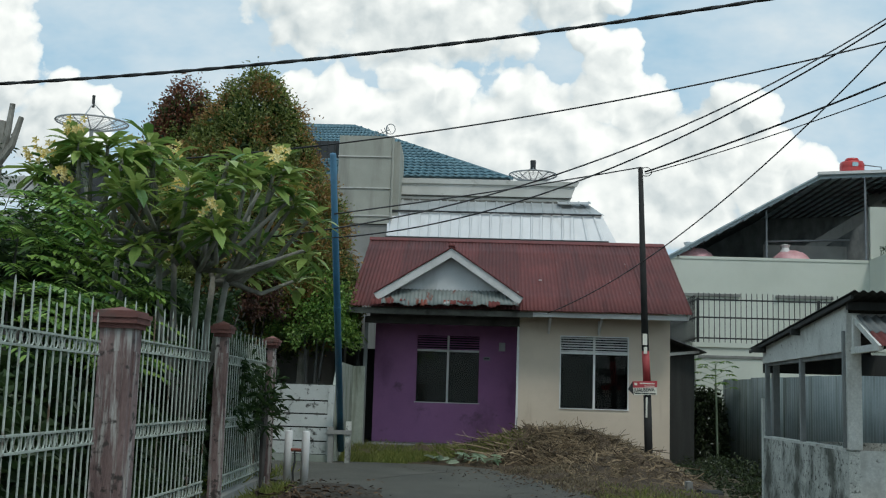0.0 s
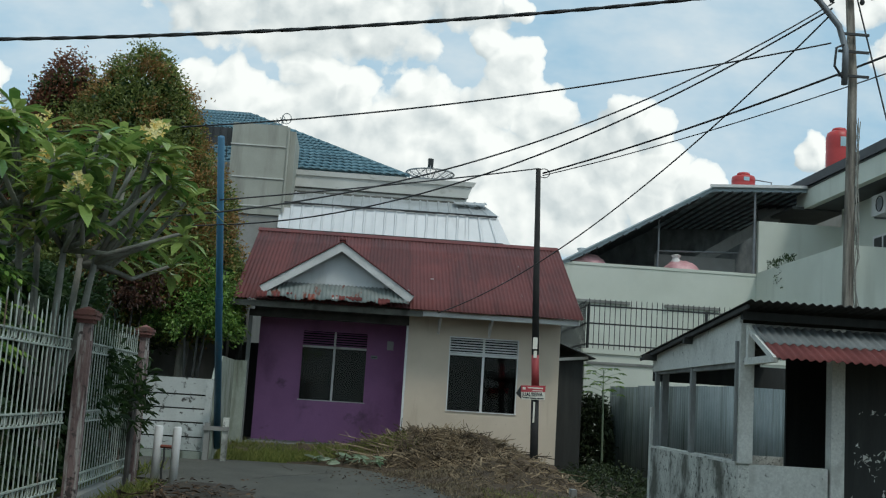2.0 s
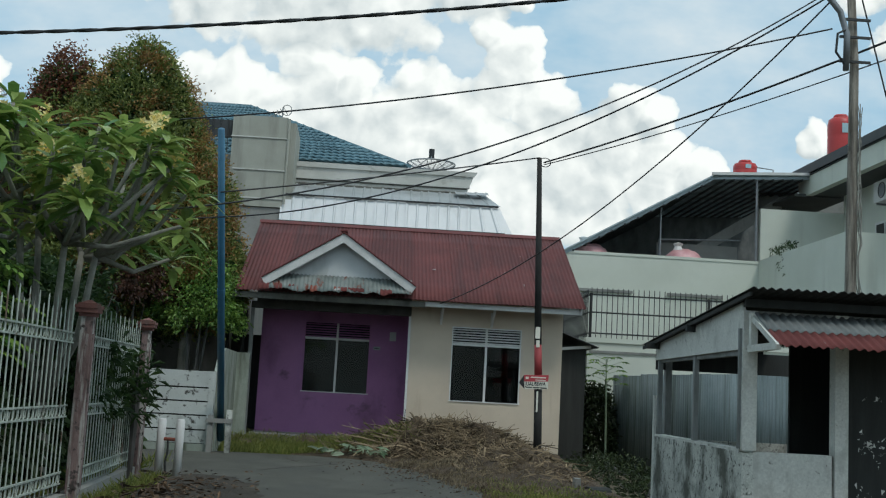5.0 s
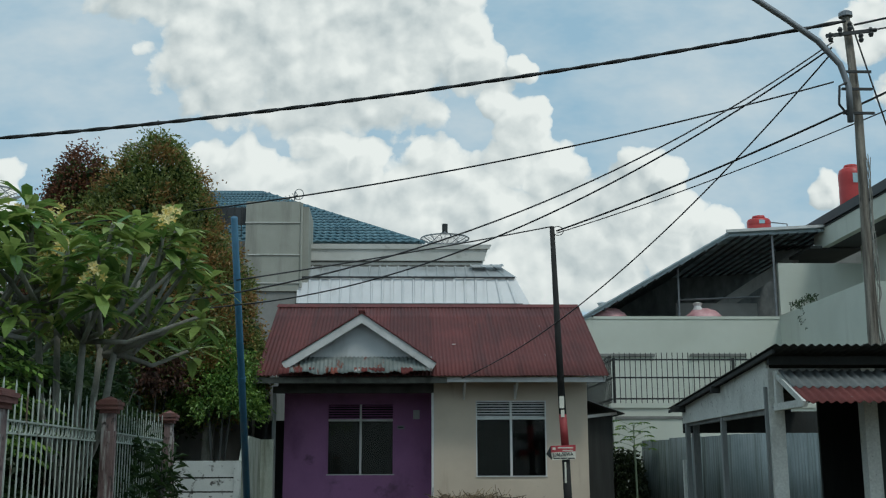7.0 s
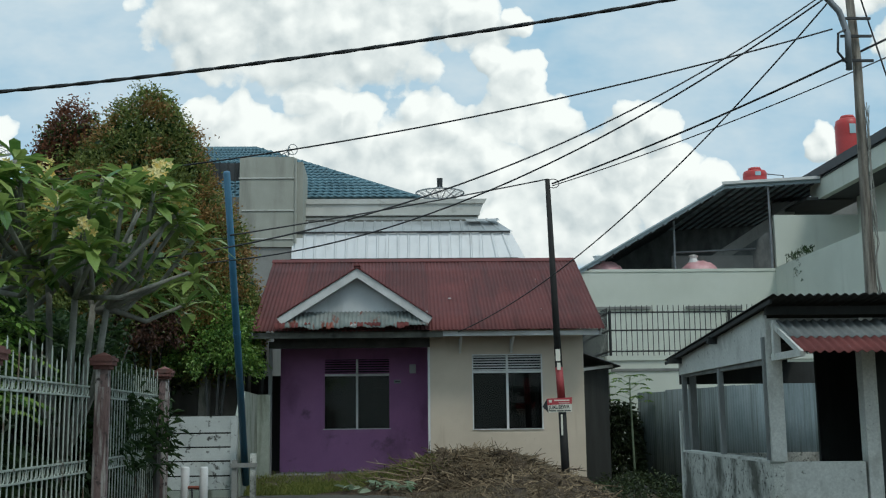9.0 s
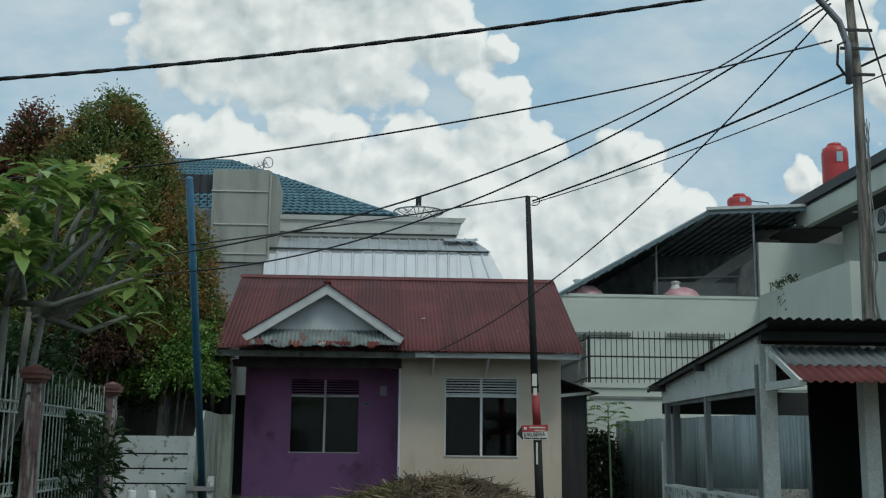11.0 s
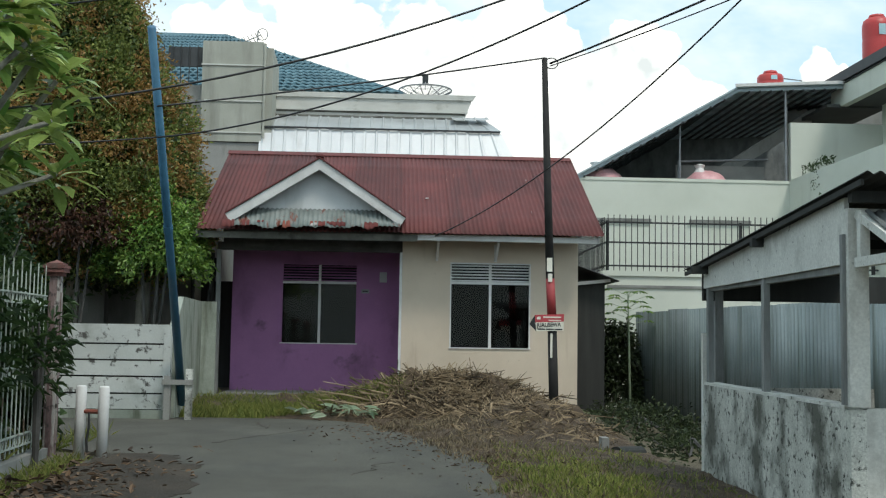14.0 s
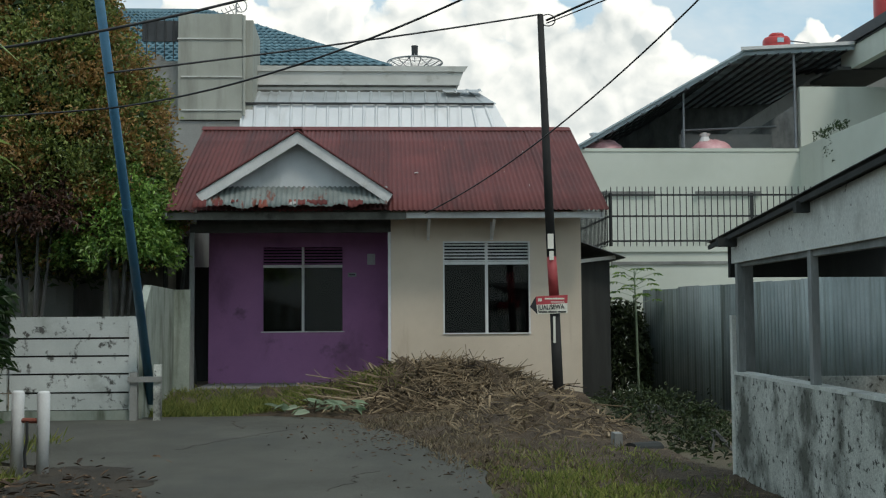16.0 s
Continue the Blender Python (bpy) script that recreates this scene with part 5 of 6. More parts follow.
# ---- poles ----
bp = thing("blue_pole", (-1.76, 19.25, 0), "blue painted steel pole leaning far over from a concrete stub", "pole")
part("shaft", Build().tube([(-1.8, 19.82, 0.2), (-1.72, 17.97, 2.62), (-1.65, 16.28, 4.79)], [0.06, 0.056, 0.05], 14), M_BLUEPOLE, bp, smooth=True)
part("joint_band", Build().tube([(-1.723, 18.03, 2.54), (-1.72, 17.97, 2.62)], 0.063, 14), M_BLUEPOLE, bp)
part("stub", Build().box(-1.65, -1.56, 19.2, 19.3, -0.05, 0.72), M_OLDWHITE, bp, "worn concrete stub post")
part("stub", Build().box(-1.95, -1.86, 19.2, 19.3, -0.05, 0.62), M_CONCRETE, bp)
part("tie", Build().box(-1.97, -1.54, 19.17, 19.2, 0.5, 0.57), M_CONCRETE, bp)
dp = thing("dark_pole", (3.6, 19.5, 0.2), "thin dark steel pole with a faded red band", "pole")
part("shaft", Build().tube([(3.61, 19.5, -0.1), (3.56, 19.5, 1.55)], [0.072, 0.066], 14), M_DARKPOLE, dp, smooth=True)
part("red_band", Build().tube([(3.56, 19.5, 1.55), (3.53, 19.5, 2.1)], [0.067, 0.064], 14), M_REDPAINT, dp, "faded red painted band", smooth=True)
part("shaft", Build().tube([(3.53, 19.5, 2.1), (3.48, 19.5, 3.5), (3.42, 19.5, 5.38)], [0.063, 0.055, 0.042], 14), M_DARKPOLE, dp, smooth=True)
part("notice", Build().box(3.47, 3.55, 19.425, 19.432, 2.2, 2.4), M_SIGNWHITE, dp, "weathered white paper notice")
part("notice", Build().box(3.49, 3.55, 19.423, 19.43, 2.05, 2.17), M_SIGNWHITE, dp)
part("drip", Build().box(3.53, 3.56, 19.42, 19.43, 0.95, 1.3), M_SIGNWHITE, dp, "pale paint drip")
part("cable_loop", Build().tube([(3.42 + 0.1 * math.cos(a) + 0.1, 19.48, 5.3 + 0.08 * math.sin(a)) for a in np.linspace(0, 6.28, 14)], 0.008, 5), M_CABLE, dp)

up = thing("utility_pole", (6.03, 12.6, 0), "weathered timber utility pole with street-lamp arm and steel brackets", "utility pole")
UX, UY = 6.06, 12.6
part("shaft", Build().tube([(6.02, UY, -0.2), (6.04, UY, 2.6), (6.07, UY, 5.2), (6.01, UY, 6.44)], [0.074, 0.064, 0.05, 0.045], 14), M_WOODPOLE, up, smooth=True)
part("cap", Build().lathe((6.01, UY, 6.4), [(0.08, 0), (0.08, 0.05), (0.03, 0.08)], 12), M_GALV, up)
for z in (5.69, 5.48, 5.19):
    part("bracket", Build().box(5.86, 6.22, UY - 0.1, UY - 0.075, z - 0.014, z + 0.014), M_BLACKMETAL, up)
arm = [(5.93, UY - 0.1, 5.08), (5.94, UY - 0.1, 5.5), (5.86, UY - 0.1, 5.77), (5.61, UY - 0.12, 6.05), (5.25, UY - 0.15, 6.3), (4.78, UY - 0.2, 6.6), (4.2, UY - 0.25, 6.98)]
part("lamp_arm", Build().tube(arm, 0.036, 12), M_GALV, up, "curved grey street-lamp arm", smooth=True)
part("lamp_head", Build().lathe((4.1, UY - 0.27, 6.9), [(0.05, 0.18), (0.12, 0.1), (0.13, 0.0)], 14), M_GALV, up)
part("conduit", Build().tube([(5.9, UY - 0.12, 5.15), (5.8, UY - 0.13, 5.28), (5.82, UY - 0.13, 5.5), (5.92, UY - 0.12, 5.55)], 0.014, 6), M_CABLE, up)
for k in range(5):
    a = (6.01 + 0.12 * (k - 2), UY - 0.1, 6.1 + 0.07 * (k % 3))
    part("insulator", Build().lathe(a, [(0.02, -0.05), (0.032, -0.02), (0.02, 0.0), (0.032, 0.03), (0.015, 0.06)], 10), M_BLACKMETAL, up)
part("crossarm", Build().beam((5.72, UY - 0.1, 6.12), (6.32, UY - 0.1, 6.2), 0.03, 0.04), M_BLACKMETAL, up)
cv = Build()
rng = random.Random(3)
for k in range(5):
    pts = [(6.11 + rng.uniform(-.03, .03), UY - 0.06 + rng.uniform(-.03, .03), z + rng.uniform(-.05, .05)) for z in np.arange(2.3, 4.8, 0.2)]
    cv.tube(pts, 0.005, 4)
part("dead_creeper", cv, M_BARK, up, "dry creeper clinging to the pole")

# ---- cables ----


def cable(a, c, sag, r, label, twist=False, more=()):
    a, c = Vector(a), Vector(c)
    n = 48 if not twist else 260
    pts = []
    for i in range(n + 1):
        t = i / n
        p = a.lerp(c, t)
        p.z -= sag * 4 * t * (1 - t)
        pts.append(p)
    b = Build()
    if twist:
        ln = (c - a).length
        side = (c - a).cross(Vector((0, 0, 1))).normalized()
        for s in (0, math.pi):
            b.tube([p + (side * math.cos(s + i / n * ln * 9) + Vector((0, 0, 1)) * math.sin(s + i / n * ln * 9)) * r * 0.5 for i, p in enumerate(pts)], r, 5)
    else:
        b.tube(pts, r, 5)
    return solo("power_cable", b, M_CABLE, label, "cable", "overhead cables", smooth=True)


DT = (3.42, 19.48, 5.33)
cable((5.95, UY - 0.12, 6.3), (-13.0, 14.8, 5.15), 0.5, 0.017, "thick twisted black power cable over the lane", twist=True)
cable((5.77, UY - 0.1, 5.56), (-8.18, 14.76, 4.14), 0.51, 0.01, "thin black cable over the lane into the trees")
cable((5.8, UY - 0.1, 6.05), (-7.02, 10.56, 3.08), 1.58, 0.009, "black cable sagging over the lane into the garden")
cable((5.78, UY - 0.1, 5.98), (-1.69, 17.05, 3.62), 0.6, 0.011, "black cable sagging to the blue pole")
cable((5.76, UY - 0.1, 5.9), (1.9, 21.38, 2.86), 0.48, 0.01, "black service cable dropping to the house eaves")
cable((3.42, 19.48, 5.38), (-1.67, 16.82, 3.96), 0.03, 0.012, "black cable from the dark pole to the blue pole")
cable((3.5, 19.48, 5.3), (9.0, 9.4, 6.4), 0.2, 0.016, "black cable from the dark pole across the lane")
cable((3.5, 19.48, 5.26), (9.0, 9.4, 6.05), 0.2, 0.009, "thin black cable from the dark pole across the lane")
cable((-1.69, 17.05, 3.62), (-9.0, 12.5, 2.6), 0.15, 0.01, "thin black cable running into the trees")
cable((6.08, UY, 6.3), (6.52, UY, 4.56), 0.0, 0.01, "black stay wire beside the utility pole")
cable((6.52, UY, 4.56), (7.1, UY, -0.15), 0.0, 0.008, "black stay wire fixed in the ground")
cable((6.1, UY, 6.3), (13.0, 8.0, 7.2), 0.2, 0.014, "black power cable leaving the utility pole")
cable((6.1, UY, 6.2), (13.0, 8.0, 6.9), 0.25, 0.01, "black power cable leaving the utility pole")

# ---- sale sign ----
sg = thing("sale_sign", (3.5, 19.4, 1.33), "small arrow-shaped red and white sale sign on the dark pole", "sign")
SYD = 19.405
part("red_panel", Build().prism([(3.3, 1.455), (3.72, 1.475), (3.725, 1.585), (3.3, 1.565)], "y", SYD, SYD + 0.012), M_SIGNRED, sg, "faded red upper panel")
part("white_panel", Build().prism([(3.32, 1.33), (3.72, 1.345), (3.72, 1.475), (3.3, 1.455)], "y", SYD, SYD + 0.012), M_SIGNWHITE, sg, "cream lower panel")
part("arrow_head", Build().prism([(3.22, 1.43), (3.32, 1.33), (3.3, 1.565)], "y", SYD, SYD + 0.012), M_INK, sg, "black arrow head")
part("mark", Build().box(3.33, 3.38, SYD - 0.004, SYD, 1.5, 1.54), M_SIGNWHITE, sg)
part("mark", Build().box(3.42, 3.68, SYD - 0.004, SYD, 1.525, 1.545), M_SIGNWHITE, sg)
part("mark", Build().box(3.5, 3.68, SYD - 0.004, SYD, 1.485, 1.497), M_SIGNWHITE, sg)
for k in range(3):
    part("text_bar", Build().box(3.34 + k * 0.125, 3.45 + k * 0.125, SYD - 0.004, SYD, 1.352, 1.37), M_INK, sg)
fc = bpy.data.curves.new("lettering", "FONT")
fc.body = "JUAL/SEWA"
fc.size = 0.088
fc.extrude = 0.002
fc.offset = 0.0015
tmp = new("lettering", fc)
dg = bpy.context.evaluated_depsgraph_get()
tm = bpy.data.meshes.new_from_object(tmp.evaluated_get(dg))
bpy.data.objects.remove(tmp)
tm.transform(Matrix.Translation((3.33, SYD - 0.004, 1.388)) @ Matrix.Rotation(radians(-2.6), 4, "Y") @ Matrix.Rotation(radians(90), 4, "X") @ Matrix.Diagonal((0.78, 1, 1, 1)))
tm.materials.clear()
tm.materials.append(M_INK)
part("lettering", tm, M_INK, sg, "black capital lettering")

# ---- roof fittings: tanks, dishes, aerial, air conditioners, ladder ----


def tank(x, y, z, r, h, label):
    t = thing("water_tank", (x, y, z), label, "water tank")
    part("tank_body", Build().lathe((x, y, z), [(r * 0.96, 0), (r, 0.05), (r, h * 0.3), (r * 0.98, h * 0.32), (r, h * 0.36), (r, h * 0.62), (r * 0.98, h * 0.64), (r, h * 0.68), (r, h * 0.84), (r * 0.9, h * 0.92), (r * 0.55, h * 0.96)], 28), M_TANKRED, t, smooth=True)
    part("lid", Build().lathe((x, y, z + h * 0.95), [(r * 0.55, 0), (r * 0.58, 0.03), (r * 0.5, 0.09), (r * 0.2, 0.11)], 20), M_TANKRED, t, "dark red screw lid", smooth=True)
    part("sticker", Build().prism([(x - r * 0.28, z + h * 0.68), (x + r * 0.2, z + h * 0.68), (x + r * 0.2, z + h * 0.83), (x - r * 0.28, z + h * 0.83)], "y", y - r * 1.015, y - r * 0.97), M_LABEL, t, "pale blue label")
    return t


tank(13.92, 31.5, 8.0, 0.37, 1.9, "tall red plastic water tank on the roof edge")
tank(11.75, 33.5, 7.98, 0.36, 0.78, "squat red plastic water tank on the canopy roof")
tank(13.66, 26.05, 4.6, 0.29, 1.15, "red plastic water tank behind the terrace wall")
part("inlet_pipe", Build().tube([(13.75, 26.0, 5.6), (13.75, 26.0, 6.05), (13.95, 26.0, 6.1)], 0.035, 8), M_ACWHITE, bpy.data.objects["water_tank.002"], "white plastic inlet pipe")
part("feed_pipe", Build().tube([(12.1, 33.4, 8.6), (12.6, 33.4, 8.55), (12.6, 33.4, 8.0)], 0.02, 6), M_GALV, bpy.data.objects["water_tank.001"])


def bundle(x, y, z, r):
    b = Build()
    vs, fs = [], []
    R, S = 7, 18
    for j in range(R + 1):
        ph = j / R * math.pi / 2
        for i in range(S):
            a = 2 * math.pi * i / S
            rr = r * (1 + 0.16 * noise.noise(Vector((math.cos(a) * 2, math.sin(a) * 2, j * 0.6 + x))))
            vs.append((x + rr * math.cos(a) * math.cos(ph), y + rr * math.sin(a) * math.cos(ph), z + 0.62 * rr * math.sin(ph)))
    for j in range(R):
        for i in range(S):
            fs.append((j * S + i, j * S + (i + 1) % S, (j + 1) * S + (i + 1) % S, (j + 1) * S + i))
    b.add(vs, fs)
    t = thing("covered_tank", (x, y, z), "squat tank wrapped in pink and white plastic sheet", "tank", "wrapped tanks")
    part("wrapping", b, M_PINK, t, smooth=True)
    part("tied_top", Build().lathe((x - 0.15, y, z + r * 0.55), [(0.16, 0), (0.1, 0.12), (0.15, 0.2), (0.04, 0.24)], 9), M_WHITE, t)


bundle(6.7, PY + 0.75, 5.36, 0.6)
bundle(9.5, PY + 0.75, 5.36, 0.58)


def dish(x, y, z, r, mast, tilt, label, metal=M_DISH, depth=0.3, horn=0.09, reach=0.68):
    t = thing("satellite_dish", (x, y, z - mast), label, "satellite dish", "mesh dishes")
    m = Matrix.Translation((x, y, z)) @ Matrix.Rotation(radians(tilt), 4, "X")
    rim = [m @ Vector((r * math.cos(a), r * math.sin(a), depth * r)) for a in np.linspace(0, 2 * math.pi, 33)]
    part("rim", Build().tube(rim, 0.022, 6, cap=False), metal, t)
    for k in range(14):
        a = 2 * math.pi * k / 14
        pts = [m @ Vector((q * r * math.cos(a), q * r * math.sin(a), depth * r * q * q)) for q in (0.05, 0.35, 0.7, 1.0)]
        part("rib", Build().tube(pts, 0.014, 5), metal, t)
    mesh_b = Build()
    for q in np.linspace(0.15, 0.95, 12):
        mesh_b.tube([m @ Vector((q * r * math.cos(a), q * r * math.sin(a), depth * r * q * q)) for a in np.linspace(0, 2 * math.pi, 25)], 0.007, 4, cap=False)
    part("wire_mesh", mesh_b, metal, t)
    foc = m @ Vector((0, 0, reach * r))
    for k in range(3):
        a = 2 * math.pi * k / 3 + 0.5
        part("feed_strut", Build().tube([m @ Vector((0.75 * r * math.cos(a), 0.75 * r * math.sin(a), 0.56 * depth * r)), foc], 0.014, 5), metal, t)
    part("feed_horn", Build().tube([foc - Vector((0, 0, 0.1)), foc + Vector((0, 0, 0.2))], [horn, horn * 1.1], 10), M_BLACKMETAL, t)
    part("mast", Build().tube([(x, y, z - mast), (x, y, z)], 0.05, 8), metal, t)


dish(2.13, 36.5, 8.45, 0.8, 2.4, -1, "wide grey mesh satellite dish on the rear roof")
dish(-9.08, 26.0, 7.41, 0.86, 2.12, 1, "pale mesh satellite dish on a far roof", M_PALEDISH, 0.22, 0.035, 0.78)
ae = thing("aerial", (-2.5, 32.6, 8.77), "small crooked television aerial on the tower", "aerial")
part("aerial_mast", Build().tube([(-2.5, 32.6, 8.77), (-2.48, 32.6, 9.3)], 0.02, 6), M_DISH, ae)
part("boom", Build().tube([(-2.95, 32.6, 8.95), (-2.4, 32.6, 9.2)], 0.015, 5), M_DISH, ae)
for k in range(6):
    t = k / 5
    x, z = -2.9 + 0.5 * t, 8.97 + 0.22 * t
    part("element", Build().tube([(x - 0.05, 32.5, z + 0.08), (x + 0.05, 32.7, z - 0.07)], 0.01, 4), M_DISH, ae)
part("reflector", Build().tube([(-2.36 + 0.14 * math.cos(a), 32.6, 9.22 + 0.16 * math.sin(a)) for a in np.linspace(0, 6.28, 13)], 0.014, 5), M_DISH, ae)


def aircon(y, z):
    t = thing("air_conditioner", (13.8, y, z), "white outdoor air-conditioner unit on the wall", "air conditioner", "wall units")
    part("casing", Build().box(13.6, 13.96, y - 0.4, y + 0.4, z, z + 0.55), M_ACWHITE, t)
    part("fan_grille", Build().tube([(13.592, y - 0.08 + 0.2 * math.cos(a), z + 0.28 + 0.2 * math.sin(a)) for a in np.linspace(0, 6.28, 17)], 0.015, 5), M_BLACKMETAL, t)
    part("fan", Build().tube([(13.6, y - 0.08, z + 0.28), (13.594, y - 0.08, z + 0.28)], 0.17, 16), M_GALV, t)
    for s in (-0.33, 0.33):
        part("wall_bracket", Build().box(13.65, 13.96, y + s - 0.02, y + s + 0.02, z - 0.05, z), M_GALV, t)


aircon(28.2, 6.75)
aircon(25.05, 6.6)
ld = thing("ladder", (13.24, 26.66, 4.6), "black steel ladder leaning against the roof edge", "ladder")
la, lb = Vector((13.24, 26.66, 4.6)), Vector((12.8, 24.0, 8.25))
off = Vector((0.14, 0.02, 0))
for s in (-1, 1):
    part("stile", Build().tube([la + off * s, lb + off * s, lb + off * s + Vector((0.1, 0.0, 0.3)), lb + off * s + Vector((0.45, 0.05, -0.02))], 0.025, 6), M_BLACKMETAL, ld)
for k in range(12):
    p = la.lerp(lb, (k + 0.5) / 12)
    part("rung", Build().tube([p - off, p + off], 0.018, 6), M_BLACKMETAL, ld)
pp = thing("pot_plants", (11.6, 29.8, 5.42), "small plants growing on the wall top", "plant")

# ---- far buildings beyond the garden ----
fb = thing("far_house", (-9.5, 25.5, 0), "far pale house with grey tiled roof and black outside stair", "house")
part("wall", Build().box(-12.5, -7.6, 25.6, 29, -0.1, 5.3), M_PARAPET, fb)
part("dark_panel", Build().box(-9.55, -8.4, 25.3, 25.5, 5.35, 6.35), M_DARKPANEL, fb, "dark weathered stair head")
part("slab_edge", Build().box(-9.7, -7.6, 25.2, 25.6, 6.36, 6.44), M_CONCRETE, fb)
d = Vector((0, -1.6, -0.85))
part("roof", Build().sheet((-13.5, 27.4, 6.5), (1, 0, 0), d, 3.9, d.length, period=0.22, amp=0.03, rows=6, kind="rib"), M_CONCRETE, fb, smooth=False)
st = Build()
for s in (0, 0.4):
    st.beam((-10.6, 25.2 + s, 4.9), (-9.5, 25.2 + s, 6.2), 0.03, 0.05).beam((-10.6, 25.2 + s, 5.4), (-9.5, 25.2 + s, 6.6), 0.03, 0.03)
part("stair_stringer", st, M_BLACKMETAL, fb)
for k in range(7):
    t = k / 6
    part("stair_tread", Build().box(-10.6 + 1.1 * t, -10.45 + 1.1 * t, 25.2, 25.6, 4.9 + 1.3 * t, 4.94 + 1.3 * t), M_BLACKMETAL, fb)
for k in range(5):
    x = -10.3 + k * 0.22
    part("stair_baluster", Build().tube([(x, 25.18, 4.95 + 1.2 * (k / 5)), (x, 25.18, 5.5 + 1.2 * (k / 5))], 0.014, 5), M_BLACKMETAL, fb)

# ---- plants ----
RG = np.random.default_rng(11)


def unit(a):
    return a / (np.linalg.norm(a, axis=-1, keepdims=True) + 1e-9)


def clump_leaves(b, centres, outward, per, radius, length, width, droop=0.15, upward=0.4):
    """Many small leaves round each clump's centre, facing out of the crown."""
    k = len(centres)
    off = RG.normal(size=(k, per, 3)) * (np.asarray(radius).reshape(-1, 1, 1) * 0.55)
    pos = (centres[:, None, :] + off).reshape(-1, 3)
    out = np.repeat(outward, per, axis=0)
    way = unit(out * 0.8 + RG.normal(size=pos.shape) * 0.75 + np.array([0, 0, upward]))
    nrm = unit(RG.normal(size=pos.shape) * 0.6 + out * 0.7 + np.array([0, 0, 0.7]))
    b.leaves(pos, way, nrm, length * RG.uniform(0.7, 1.25, len(pos)), width * RG.uniform(0.75, 1.2, len(pos)), droop=droop)


def crown_points(n, base, top, profile, inner=0.25):
    """Clump centres through a crown of revolution; profile gives its radius at a height from 0 to 1."""
    h = RG.uniform(0, 1, n * 3)
    keep = RG.uniform(0, 1, n * 3) < np.array([profile(t) for t in h]) / max(profile(t) for t in np.linspace(0, 1, 30))
    h = h[keep][:n]
    a = RG.uniform(0, 2 * math.pi, len(h))
    pts, out = [], []
    for t, ang in zip(h, a):
        lump = 1 + 0.2 * noise.noise(Vector((math.cos(ang) * 1.6 + base[0], math.sin(ang) * 1.6, t * 5)))
        r = profile(t) * lump * (1 - inner * RG.uniform(0, 1) ** 2)
        pts.append((base[0] + r * math.cos(ang), base[1] + r * math.sin(ang), base[2] + (top - base[2]) * t))
        out.append((math.cos(ang), math.sin(ang), 0.35))
    return np.array(pts), unit(np.array(out))


def clipped_tree(x, y, z0, zt, profile, material, n, per, label, ll=0.085, lw=0.043, tips=None):
    t = thing("tree", (x, y, 0), label, "tree")
    part("trunk", Build().tube([(x, y, 0), (x + 0.05, y, z0 + 0.5), (x, y, zt * 0.75)], [0.14, 0.1, 0.03], 9), M_BARK, t, smooth=True)
    for k in range(8):
        a = k * 2.4
        z = z0 + 0.3 + k * (zt - z0) * 0.08
        r = profile(0.2 + 0.07 * k) * 0.7
        part("limb", Build().tube([(x, y, z), (x + r * 0.5 * math.cos(a), y + r * 0.5 * math.sin(a), z + 0.25), (x + r * math.cos(a), y + r * math.sin(a), z + 0.7)], [0.05, 0.03, 0.012], 6), M_BARK, t)
    pts, out = crown_points(n, (x, y, z0), zt, profile)
    sel = np.array([noise.noise(Vector(p) * 2.1) for p in pts]) + RG.normal(size=len(pts)) * 0.22 < 0.22
    b = Build()
    clump_leaves(b, pts[sel], out[sel], per, np.full(sel.sum(), 0.2), ll, lw)
    part("crown", b, material, t, kind="stuff")
    b = Build()
    clump_leaves(b, pts[~sel] + out[~sel] * 0.08, out[~sel], per, np.full((~sel).sum(), 0.2), ll, lw)
    part("shoot_growth", b, tips or M_LEAFRED, t, "bronze young shoots", kind="stuff")
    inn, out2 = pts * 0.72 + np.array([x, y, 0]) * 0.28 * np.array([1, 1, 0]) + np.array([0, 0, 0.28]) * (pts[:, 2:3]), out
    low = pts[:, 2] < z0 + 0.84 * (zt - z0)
    # inner leaves in the darker green paint the shade inside the crown
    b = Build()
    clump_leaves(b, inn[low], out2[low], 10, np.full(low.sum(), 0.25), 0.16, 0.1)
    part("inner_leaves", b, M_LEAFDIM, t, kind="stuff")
    return t


def cone_profile(rmax):
    def f(t):
        return rmax * (min(1.0, 0.62 + t * 1.6) if t < 0.22 else max(0.04, ((1 - t) / 0.78) ** 0.68))
    return f


clipped_tree(-4.35, 22.9, 2.1, 8.05, cone_profile(2.35), M_LEAFDARK, 2600, 46, "tall clipped cone-shaped evergreen with bronze tips behind the wall")
clipped_tree(-6.0, 23.4, 3.5, 7.95, cone_profile(1.35), M_LEAFRUSSET, 900, 50, "tall bronze-leaved cone-shaped evergreen", tips=M_LEAFDARK)
clipped_tree(-3.0, 22.3, 2.2, 5.0, cone_profile(1.15), M_LEAFDARK, 330, 46, "low clipped evergreen with orange tips", tips=M_LEAFRED)


